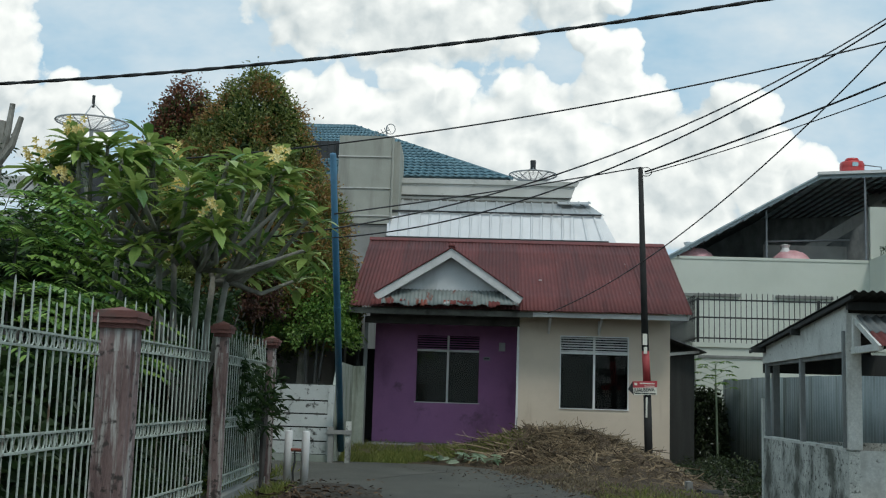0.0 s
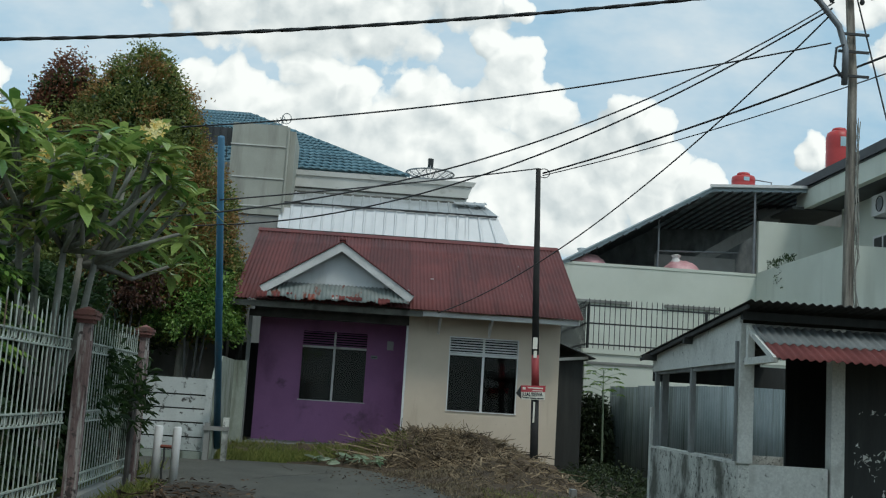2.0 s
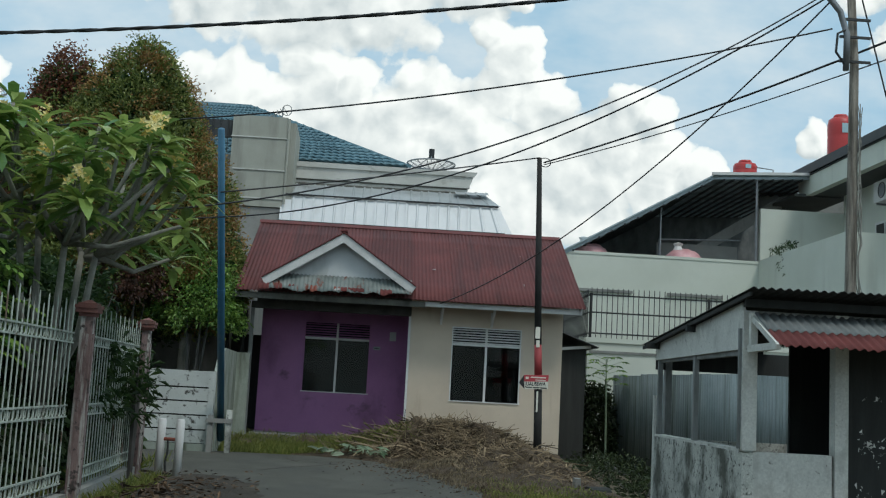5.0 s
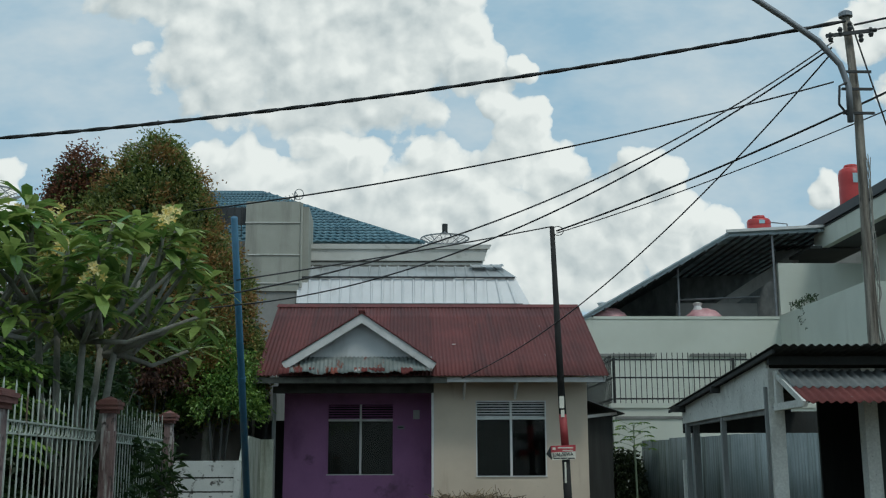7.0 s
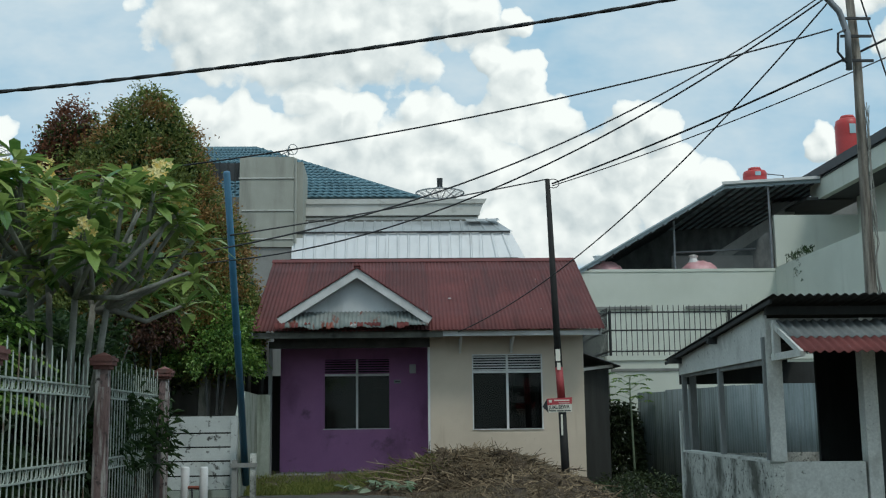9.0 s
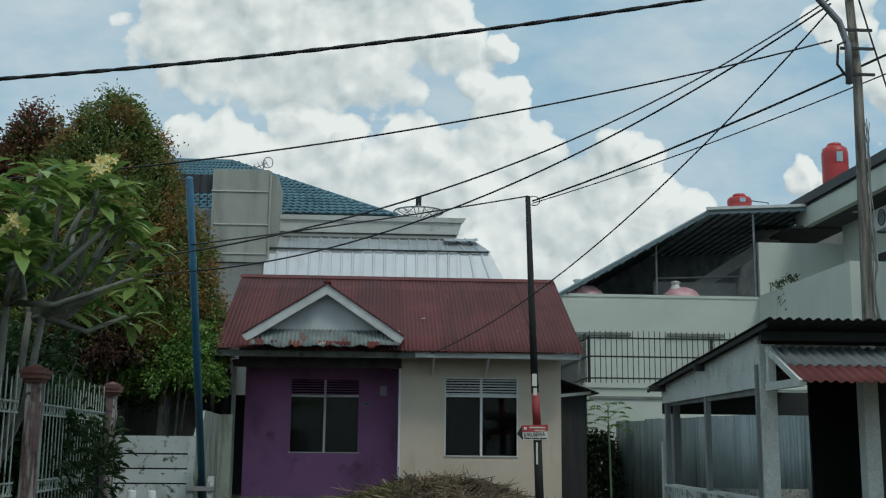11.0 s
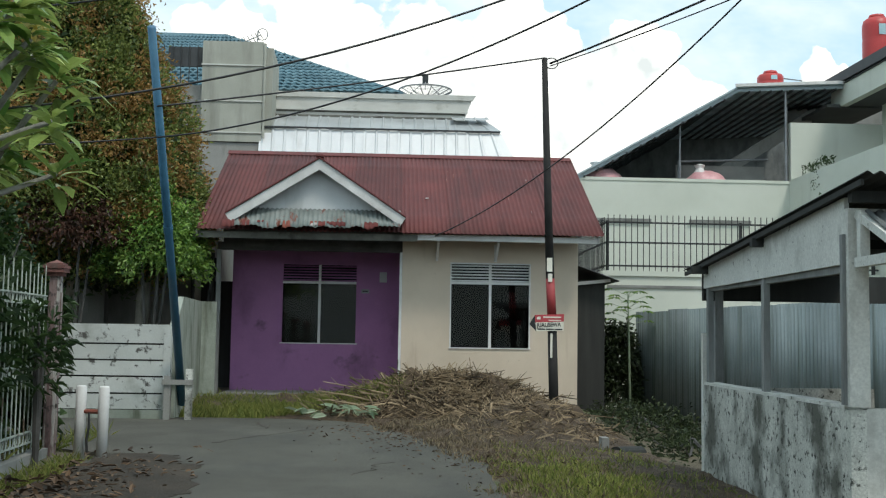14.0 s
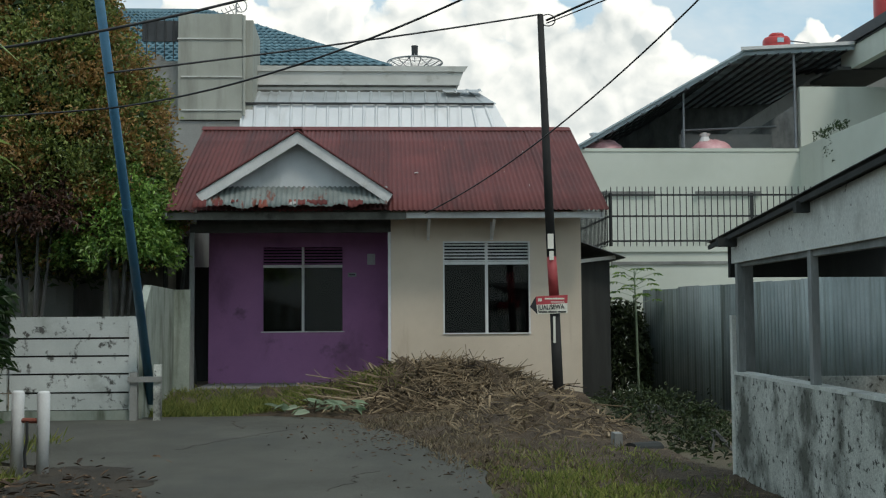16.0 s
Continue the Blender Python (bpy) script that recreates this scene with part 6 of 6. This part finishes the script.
def frangipani(x, y, seed, label, tips, height):
    rng = random.Random(seed)
    t = thing("frangipani_tree", (x, y, 0), label, "tree", "frangipanis")
    trunk_top = Vector((x, y, 0.9))
    part("trunk", Build().tube([(x, y, 0), (x + 0.03, y, 0.5), trunk_top], [0.11, 0.095, 0.09], 9), M_BARK, t, smooth=True)
    leaf_b, flow_b = Build(), Build()
    pos, way, nrm, ln = [], [], [], []
    mains = []
    for k in range(5):
        a = k * 1.26 + rng.uniform(-.3, .3)
        q = Vector((x + 0.42 * math.cos(a), y + 0.42 * math.sin(a), 2.6 + rng.uniform(-.3, .3)))
        mains.append(q)
        mid = trunk_top.lerp(q, 0.5) + Vector((0.1 * math.cos(a), 0.1 * math.sin(a), -0.1))
        part("limb", Build().tube([trunk_top - Vector((0, 0, 0.08)), mid, q], [0.046, 0.037, 0.03], 8), M_BARK, t, smooth=True)
    for i, e in enumerate(tips):
        e = Vector(e)
        q = min(mains, key=lambda m: (m - e).length + rng.random() * 0.25)
        elbow = q.lerp(e, 0.5) + Vector((rng.uniform(-.12, .12), rng.uniform(-.12, .12), -0.16))
        part("branch", Build().tube([q - Vector((0, 0, 0.05)), elbow, e], [0.03, 0.024, 0.018], 7), M_BARK, t, smooth=True)
        n = rng.randint(13, 18)
        for k in range(n):
            a = k * 2.39996 + rng.random()
            el = rng.uniform(-0.3, 0.9)
            w = Vector((math.cos(a) * math.cos(el), math.sin(a) * math.cos(el), math.sin(el)))
            pos.append(e + Vector((0, 0, rng.uniform(-0.12, 0.03))))
            way.append(w)
            nrm.append(Vector((rng.uniform(-.2, .2), rng.uniform(-.2, .2), 1)) - w * w.z)
            ln.append(rng.uniform(0.26, 0.46))
        if i % 4 == 1:
            c = e + Vector((rng.uniform(-.04, .04), rng.uniform(-.18, -.06), 0.12))
            fp, fw, fn = [], [], []
            for k in range(8):
                f = c + Vector((rng.uniform(-.1, .1), rng.uniform(-.1, .1), rng.uniform(-.06, .1)))
                for m in range(5):
                    a = m * 1.2566
                    fp.append(f)
                    tl = rng.uniform(-1, 1)
                    fw.append((math.cos(a), -0.4 + 0.3 * tl, math.sin(a)))
                    fn.append((tl * 0.3, -1, 0.5))
            flow_b.leaves(np.array(fp), np.array(fw), np.array(fn), 0.048, 0.03, droop=0)
    pos, way, nrm = np.array(pos), np.array(way), np.array(nrm)
    ln = np.array(ln)
    # long blades in two halves
    way = unit(way)
    leaf_b.leaves(pos, way, nrm, ln, ln * 0.25, fold=0.1, droop=0.34, oval=True)
    part("foliage", leaf_b, M_LEAFFRANG, t, kind="stuff")
    if flow_b.n:
        part("blossom", flow_b, M_FLOWER, t, "clusters of cream and yellow blossom", kind="stuff")
    return t


rf = random.Random(21)
tips_a, tips_b = [], []
for k in range(36):
    a, q = rf.uniform(0, 6.28), rf.uniform(0.25, 1)
    r = 1.25 * q ** 0.5
    tips_a.append((-2.12 + r * math.cos(a) * 0.92, 11.0 + r * math.sin(a), 3.75 - 0.95 * q ** 2 * 1.4 + rf.uniform(-0.35, 0.08)))
for k in range(24):
    a, q = rf.uniform(0, 6.28), rf.uniform(0.2, 1)
    r = 1.0 * q ** 0.5
    tips_b.append((-3.1 + 0.8 * r * math.cos(a), 10.9 + r * math.sin(a), 3.75 - 1.0 * q ** 2 + rf.uniform(-0.35, 0.05)))
for k in range(10):
    tips_a.append((-2.0 + rf.uniform(-0.65, 0.6), 10.9 + rf.uniform(-0.9, 0.9), rf.uniform(2.5, 3.05)))
frangipani(-2.35, 11.3, 4, "frangipani tree with long green leaves and cream blossom over the railing", tips_a, 3.8)
frangipani(-3.4, 11.2, 9, "frangipani tree with bare grey limbs and glossy leaves", tips_b, 3.8)


def shrub(x, y, z0, rx, ry, rz, n, per, ll, lw, material, label, name="shrub", upward=0.2, droop=0.3):
    t = thing(name, (x, y, 0), label, "shrub")
    for k in range(5):
        a = k * 1.3
        part("stem", Build().tube([(x, y, 0), (x + rx * 0.3 * math.cos(a), y + ry * 0.3 * math.sin(a), z0 + rz * 0.4), (x + rx * 0.6 * math.cos(a), y + ry * 0.6 * math.sin(a), z0 + rz * 0.8)], [0.03, 0.02, 0.008], 6), M_DARKTIMBER, t)
    u = unit(RG.normal(size=(n, 3)))
    u[:, 2] = np.abs(u[:, 2]) * 1.0 - 0.25
    rad = RG.uniform(0.45, 1, (n, 1)) ** 0.5
    lump = np.array([1 + 0.25 * noise.noise(Vector(p) * 2.2) for p in u]).reshape(-1, 1)
    c = np.array([x, y, z0 + rz * 0.3]) + u * rad * lump * np.array([rx, ry, rz * 0.8])
    b = Build()
    clump_leaves(b, c, unit(u), per, np.full(n, 0.13), ll, lw, droop=droop, upward=upward)
    part("foliage", b, material, t, kind="stuff")
    return t


def frond_shrub(x, y, z0, rx, ry, rz, n, seed, label):
    """A bush of feathery fronds, each a drooping stalk with two rows of leaflets."""
    rs = np.random.default_rng(seed)
    t = thing("shrub", (x, y, 0), label, "shrub")
    for k in range(5):
        a = k * 1.3
        part("stem", Build().tube([(x, y, 0), (x + rx * 0.3 * math.cos(a), y + ry * 0.3 * math.sin(a), z0 + rz * 0.3), (x + rx * 0.6 * math.cos(a), y + ry * 0.6 * math.sin(a), z0 + rz * 0.7)],
                                  [0.03, 0.02, 0.008], 6), M_DARKTIMBER, t)
    leaf_b, stalk_b = Build(), Build()
    pos, way = [], []
    for k in range(n):
        a, h, q = rs.uniform(0, 2 * math.pi), rs.uniform(0, 1), rs.uniform(0.55, 1.0)
        ring_r = math.sqrt(max(0.06, 1 - h * h)) * q * (1 + 0.25 * math.sin(3 * a + seed))
        root = np.array([x + rx * ring_r * math.cos(a), y + ry * ring_r * math.sin(a), z0 + rz * h * (0.8 + 0.2 * q)])
        a2 = a + rs.normal() * 0.5
        out = np.array([math.cos(a2), math.sin(a2), 0.35 + 0.5 * rs.uniform()])
        ln = rs.uniform(0.3, 0.55)
        side = np.array([-math.sin(a2), math.cos(a2), 0.0])
        pts = [root + out * ln * f - np.array([0, 0, 0.6 * ln * f * f]) for f in np.linspace(0, 1, 11)]
        stalk_b.tube([pts[0], pts[5], pts[10]], [0.005, 0.004, 0.002], 4, cap=False)
        for f in range(1, 11):
            fwd = pts[f] - pts[f - 1]
            fwd = fwd / np.linalg.norm(fwd)
            for sgn in (-1, 1):
                pos.append(pts[f])
                way.append(side * sgn + fwd * 0.45 + np.array([0, 0, -0.12]) + rs.normal(size=3) * 0.08)
    pos, way = np.array(pos), unit(np.array(way))
    nrm = unit(rs.normal(size=pos.shape) * 0.22 + [0, 0, 1.0])
    leaf_b.leaves(pos, way, nrm, rs.uniform(0.08, 0.14, len(pos)), rs.uniform(0.03, 0.045, len(pos)), fold=0.1, droop=0.2, oval=True)
    part("stalks", stalk_b, M_WEED, t, kind="stuff")
    part("foliage", leaf_b, M_LEAFSHRUB, t, kind="stuff")
    return t


frond_shrub(-3.55, 9.6, 1.3, 1.2, 1.0, 1.6, 400, 5, "bright green feathery shrub spilling over the railing")
frond_shrub(-3.0, 8.5, 1.35, 0.3, 1.1, 0.6, 100, 8, "bright green feathery shrub pressed against the railing")
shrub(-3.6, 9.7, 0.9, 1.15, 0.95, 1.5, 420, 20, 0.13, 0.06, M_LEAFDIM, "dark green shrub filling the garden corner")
# hedge plants added in dark leaf colour for the shade behind the bars
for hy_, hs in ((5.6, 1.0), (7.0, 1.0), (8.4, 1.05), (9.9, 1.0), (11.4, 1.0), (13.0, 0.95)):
    shrub(-2.8, hy_, 0.1, 0.5, 0.95, 1.3 * hs, 260, 18, 0.16, 0.08, M_LEAFDIM, "dense hedge plant close behind the railing, coloured dark as garden shade", name="hedge_plant")
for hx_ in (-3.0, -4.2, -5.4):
    shrub(hx_, 14.7, 0.1, 0.8, 0.5, 1.4, 220, 18, 0.16, 0.08, M_LEAFDIM, "dense hedge plant at the garden end, coloured dark as garden shade", name="hedge_plant")
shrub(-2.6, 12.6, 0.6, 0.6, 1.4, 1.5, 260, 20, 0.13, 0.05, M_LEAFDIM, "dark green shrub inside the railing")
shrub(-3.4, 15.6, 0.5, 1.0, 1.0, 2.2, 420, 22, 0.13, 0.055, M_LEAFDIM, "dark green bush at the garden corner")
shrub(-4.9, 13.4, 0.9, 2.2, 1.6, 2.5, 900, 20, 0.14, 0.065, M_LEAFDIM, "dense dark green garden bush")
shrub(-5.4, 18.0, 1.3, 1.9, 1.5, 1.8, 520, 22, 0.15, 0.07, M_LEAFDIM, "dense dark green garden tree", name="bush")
shrub(-3.9, 21.4, 2.4, 1.05, 0.7, 1.3, 220, 26, 0.1, 0.05, M_LEAFMAROON, "dull red-leaved shrub behind the panel wall")
shrub(-2.65, 21.5, 1.9, 0.85, 0.6, 1.9, 330, 26, 0.085, 0.042, M_LEAFSHRUB, "light green shrub beside the porch")
shrub(-1.98, 13.75, 0.7, 0.1, 0.28, 0.75, 22, 12, 0.16, 0.03, M_LEAFDIM, "dark climbing plant hanging on the railing")
# weeds added in a very dark colour to paint the alley's shade
shrub(5.62, 25.0, -0.25, 0.55, 0.5, 2.0, 360, 18, 0.12, 0.05, M_WEED, "weeds coloured dark to stand for shade in the narrow passage")
shrub(5.2, 20.8, -0.35, 0.9, 2.8, 0.55, 300, 14, 0.1, 0.032, M_WEED, "low weeds coloured dark as the ditch shade")
shrub(5.0, 17.2, -0.35, 0.7, 2.0, 0.36, 120, 14, 0.1, 0.028, M_WEED, "low weeds along the ditch")
shrub(6.9, 26.8, 1.3, 1.2, 0.3, 0.6, 60, 14, 0.16, 0.08, M_LEAFSHRUB, "light green leaves showing over the zinc fence")
sapling = thing("sapling", (5.75, 24.2, 0), "slender papaya-like sapling in the passage", "sapling")
part("stem", Build().tube([(5.75, 24.2, -0.2), (5.72, 24.2, 1.3), (5.7, 24.2, 2.1)], [0.025, 0.02, 0.012], 7), M_PALELEAF, sapling)
sp, sw_, sn = [], [], []
for k in range(18):
    a = k * 2.4
    e = Vector((5.71 + 0.34 * math.cos(a), 24.2 + 0.34 * math.sin(a), 1.6 + 0.035 * k))
    part("stalk", Build().tube([(5.71, 24.2, 1.5 + 0.033 * k), e], 0.006, 4), M_PALELEAF, sapling)
    for m in range(7):
        q = a + (m - 3) * 0.5
        sp.append(e)
        sw_.append((math.cos(q), math.sin(q), -0.15))
        sn.append((0, 0, 1))
part("foliage", Build().leaves(np.array(sp), np.array(sw_), np.array(sn), 0.17, 0.05), M_LEAFSHRUB, sapling, kind="stuff")
c = np.column_stack([RG.uniform(11.54, 11.66, 30), RG.uniform(28.9, 30.6, 30), RG.uniform(5.44, 5.62, 30)])
b = Build()
clump_leaves(b, c, unit(np.tile([0, -0.5, 1.0], (30, 1))), 7, np.full(30, 0.08), 0.1, 0.035)
hc = np.column_stack([np.full(12, 11.46), RG.uniform(29.3, 29.9, 12), RG.uniform(4.8, 5.4, 12)])
clump_leaves(b, hc, unit(np.tile([-0.5, -0.5, 0.0], (12, 1))), 4, np.full(12, 0.06), 0.07, 0.03)
part("foliage", b, M_LEAFDIM, pp, kind="stuff")

dt = thing("bare_tree", (-10.2, 24, 0), "lopped old tree with stubby limbs and ferns", "tree")
part("trunk", Build().tube([(-10.2, 23.6, 0), (-10.3, 23.6, 5.5), (-10.2, 23.6, 7.0)], [0.2, 0.16, 0.1], 9), M_BARK, dt)
for dx, dz in ((-0.5, 1.0), (0.2, 1.2), (-0.25, 1.35), (0.42, 0.9)):
    part("limb", Build().tube([(-10.25, 23.6, 6.0), (-10.2 + dx * 0.6, 23.6, 6.0 + dz * 0.5), (-10.2 + dx, 23.6, 6.2 + dz)], [0.1, 0.08, 0.06], 7), M_BARK, dt)
c = np.column_stack([RG.uniform(-10.8, -9.8, 30), RG.uniform(23.3, 23.9, 30), RG.uniform(5.2, 6.6, 30)])
b = Build()
clump_leaves(b, c, unit(np.tile([0, -1, 0.3], (30, 1))), 14, np.full(30, 0.2), 0.14, 0.05)
part("ferns", b, M_LEAFDIM, dt, kind="stuff")

# ---- heap of cut branches ----


def heap_z(x, y):
    a = 0.37 * math.exp(-(((x - 2.35) / 1.25) ** 4 + ((y - 20.2) / 0.7) ** 2))
    a += 0.1 * math.exp(-(((x - 2.3) / 0.6) ** 2 + ((y - 20.2) / 0.6) ** 2))
    a += 0.27 * math.exp(-(((x - 1.0) / 0.9) ** 2 + ((y - 20.2) / 0.6) ** 2))
    a += 0.30 * math.exp(-(((x - 3.2) / 0.8) ** 2 + ((y - 18.4) / 1.2) ** 2))
    a += 0.16 * math.exp(-(((x - 2.6) / 0.9) ** 2 + ((y - 17.4) / 1.2) ** 2))
    return a


def lane_edge(y):
    for (xa, ya), (xb, yb) in zip(EDGE[1:10], EDGE[2:11]):
        if ya <= y <= yb:
            return xa + (xb - xa) * (y - ya) / (yb - ya)
    return -1.2 if y > 19.6 else 2.3


def dirt_z(x, y):
    e = x - lane_edge(y) + 0.55 * noise.noise(Vector((x * 1.3, y * 1.3, 3))) + 0.2 * noise.noise(Vector((x * 5, y * 5, 8)))
    return 0.075 * smooth_step(-0.32, 0.3, e) * smooth_step(10.5, 12.5, y)


heap = thing("branch_heap", (2.4, 19.6, 0), "heap of dry cut branches and soil in front of the house", "heap")
hx, hy = np.linspace(-0.6, 4.3, 88), np.linspace(10.4, 21.95, 150)
hv = [(x, y, ground_z(x, y) - 0.03 + dirt_z(x, y) + heap_z(x, y) * (1 + 0.55 * noise.noise(Vector((x * 3, y * 3, 2)))) + 0.02 * noise.noise(Vector((x * 11, y * 11, 5)))) for y in hy for x in hx]
hf = [(j * 88 + i, j * 88 + i + 1, (j + 1) * 88 + i + 1, (j + 1) * 88 + i) for j in range(149) for i in range(87)]
part("soil_mound", Build().add(hv, hf), M_DIRT, heap, "brown loose soil strewn with straw", smooth=True)
rng = random.Random(8)
tw = Build()
for k in range(5200):
    if k < 4000:
        x, y = rng.gauss(2.1, 0.95), rng.gauss(19.9, 0.6)
    else:
        x, y = rng.gauss(3.0, 0.7), rng.gauss(17.7, 1.0)
    h = heap_z(x, y)
    if h < 0.05 or y > 21.7 or x > 4.5:
        continue
    z = ground_z(x, y) + h * rng.uniform(0.85, 1.25) + 0.04
    a, el = rng.uniform(0, 6.28), rng.gauss(0, 0.5)
    ln = rng.uniform(0.12, 0.75) * (0.6 if k >= 4000 else 1)
    dv = Vector((math.cos(a) * math.cos(el), math.sin(a) * math.cos(el) * 0.7, math.sin(el) * 0.8))
    p = Vector((x, y, z))
    bend = Vector((rng.uniform(-.05, .05), rng.uniform(-.05, .05), rng.uniform(-.02, .05)))
    r = rng.choice((0.005, 0.006, 0.008, 0.011)) if k % 23 else 0.018
    tw.tube([p - dv * ln / 2, p + bend, p + dv * ln / 2], [r, r * 0.9, r * 0.5], 4, cap=False)
for k in range(110):
    x, y = rng.gauss(2.0, 0.9), rng.gauss(20.1, 0.5)
    h = heap_z(x, y)
    if h < 0.12 or y > 21.4:
        continue
    p = Vector((x, y, ground_z(x, y) + h + 0.02))
    a = rng.uniform(0, 6.28)
    ln = rng.uniform(0.4, 1.1)
    e = p + Vector((math.cos(a) * ln, math.sin(a) * ln * 0.5, rng.uniform(-0.1, 0.22)))
    tw.tube([p, p.lerp(e, 0.5) + Vector((0, 0, rng.uniform(0, 0.08))), e], [0.016, 0.012, 0.006], 5)
    for q in range(2):
        s = p.lerp(e, rng.uniform(0.4, 0.9))
        tw.tube([s, s + Vector((rng.uniform(-.2, .2), rng.uniform(-.15, .15), rng.uniform(-.02, .16)))], [0.007, 0.003], 4)
part("branch_tangle", tw, M_TWIG, heap, "tangled dry brown twigs", kind="stuff")
n = 8000
lx, ly = RG.normal(2.4, 1.0, n), RG.normal(18.7, 1.5, n)
hz = np.array([heap_z(x, y) for x, y in zip(lx, ly)])
k = (hz > 0.04) & (ly < 21.8)
lp = np.column_stack([lx, ly, [ground_z(x, y) + h + 0.015 for x, y, h in zip(lx, ly, hz)]])[k]
lb = Build().leaves(lp, unit(RG.normal(size=lp.shape) * [1, 1, 0.35]), unit(RG.normal(size=lp.shape) * 0.5 + [0, 0, 1]), RG.uniform(0.03, 0.075, len(lp)), RG.uniform(0.01, 0.026, len(lp)))
part("dead_leaves", lb, M_DRYLEAF, heap, kind="stuff")
bl = thing("cut_leaves", (0.75, 19.75, 0.2), "wilted pale green cut leaves beside the heap", "leaves")
bp_ = np.column_stack([RG.normal(0.75, 0.3, 70), RG.normal(19.65, 0.2, 70), RG.uniform(0.06, 0.24, 70)])
part("foliage", Build().leaves(bp_, unit(RG.normal(size=bp_.shape) * [1, 0.7, 0.2] + [0, 0, -0.05]), unit(RG.normal(size=bp_.shape) * 0.6 + [0, -0.4, 1]), RG.uniform(0.16, 0.4, 70), RG.uniform(0.05, 0.1, 70), oval=True), M_PALELEAF, bl, kind="stuff")
ds = thing("drain_stub", (3.72, 16.2, 0), "small worn concrete drain stub", "drain")
part("stub", Build().box(3.66, 3.74, 16.15, 16.35, -0.25, 0.1), M_CONCRETE, ds)
part("pipe_mouth", Build().tube([(3.85, 16.3, -0.12), (4.2, 16.6, -0.14)], 0.11, 14), M_DARKWALL, ds)
for k in range(26):
    x, y = rng.uniform(0.2, 4.2), rng.uniform(16.0, 20.6)
    s = rng.uniform(0.02, 0.06)
    z = ground_z(x, y) + heap_z(x, y)
    vs = [(x + s * rng.uniform(.7, 1.2) * a, y + s * rng.uniform(.7, 1.2) * c, z + s * 0.6 * rng.uniform(.6, 1.2) * e) for a, c, e in ((1, 0, 0), (-1, 0, 0), (0, 1, 0), (0, -1, 0), (0, 0, 1), (0, 0, -1))]
    solo("stone", Build().add(vs, [(0, 2, 4), (2, 1, 4), (1, 3, 4), (3, 0, 4), (2, 0, 5), (1, 2, 5), (3, 1, 5), (0, 3, 5)]), M_PARAPET, "small pale stone chip on the heap", "stone", "stone chips")

# ---- grass and fallen leaves ----


def grass(name, n, where, height, label, material=M_GRASS, patchy=-0.1):
    p = []
    while len(p) < n:
        x, y = where()
        if noise.noise(Vector((x * 1.7, y * 1.7, 6))) + rng.uniform(-.35, .35) < patchy:
            continue
        p.append((x, y, ground_z(x, y) - 0.01 + (heap_z(x, y) + dirt_z(x, y) - 0.03 if -0.6 < x < 4.3 and 10.4 < y < 21.9 else 0)))
    p = np.array(p)
    way = unit(RG.normal(size=p.shape) * [0.5, 0.5, 0.15] + [0, 0, 1.0])
    h = height * RG.uniform(0.45, 1.2, len(p))
    b = Build().leaves(p, way, unit(RG.normal(size=p.shape)), h, RG.uniform(0.008, 0.016, len(p)), fold=0.1, droop=0.15)
    return solo(name, b, material, label, "grass", kind="stuff")


def verge():
    x = rng.uniform(-3.4, 1.6)
    lo = 19.72 if x < 0 else 19.72
    return x, lo + abs(rng.gauss(0, 0.55)) + rng.random() * 0.4


def right_patch():
    return rng.gauss(2.7, 0.3), rng.gauss(12.9, 0.9)


def right_far():
    return rng.uniform(2.35, 4.0), rng.uniform(8, 16)


def left_strip():
    return rng.gauss(-1.72, 0.08), rng.uniform(5, 14.3)


def inside():
    return rng.uniform(-4.5, -2.1), rng.uniform(5, 17)


grass("grass", 13000, verge, 0.19, "short yellow-green grass verge before the house")
grass("grass", 4500, right_patch, 0.11, "trampled green and straw-coloured grass by the lane", patchy=0.0)
M_STRAW = mat("dry_straw", (0.08, 0.06, 0.036), (0.28, 0.225, 0.14), 1.2, 60, 0.8, bump=0, island=True)


def straw_area():
    y = rng.uniform(11.5, 19.0)
    return lane_edge(y) + abs(rng.gauss(0.1, 0.8)) - 0.25, y


grass("straw", 5000, straw_area, 0.11, "dry straw and dead grass strewn beside the lane", M_STRAW, patchy=-0.25)
grass("grass", 2500, right_far, 0.08, "thin dry grass by the stall")
grass("grass", 2200, left_strip, 0.2, "tufts of grass along the railing foot")
grass("grass", 5000, inside, 0.25, "rough garden grass behind the railing")


def litter(n, cx, cy, sx_, sy_, z, lo, hi, label):
    p = np.column_stack([RG.normal(cx, sx_, n), RG.normal(cy, sy_, n), np.full(n, z) + RG.uniform(0, 0.02, n)])
    p = p[p[:, 0] > -1.78]
    b = Build().leaves(p, unit(RG.normal(size=p.shape) * [1, 1, 0.15]), unit(RG.normal(size=p.shape) * 0.35 + [0, 0, 1]), RG.uniform(lo, hi, len(p)), RG.uniform(lo * 0.4, hi * 0.4, len(p)), fold=0.3, droop=-0.08, oval=True)
    return solo("fallen_leaves", b, M_DRYLEAF, label, "leaves", kind="stuff")


litter(420, -1.15, 12.2, 0.35, 1.2, 0.03, 0.03, 0.11, "dry brown fallen leaves on dark soil")
litter(150, -1.45, 11.0, 0.18, 1.4, 0.04, 0.06, 0.16, "large curled dry leaves at the railing foot")
litter(700, 1.6, 17.6, 0.6, 1.3, 0.025, 0.02, 0.07, "straw and leaf scraps spread on the lane edge")
litter(260, 2.2, 14.2, 0.35, 1.6, 0.025, 0.02, 0.07, "straw scraps along the lane edge")
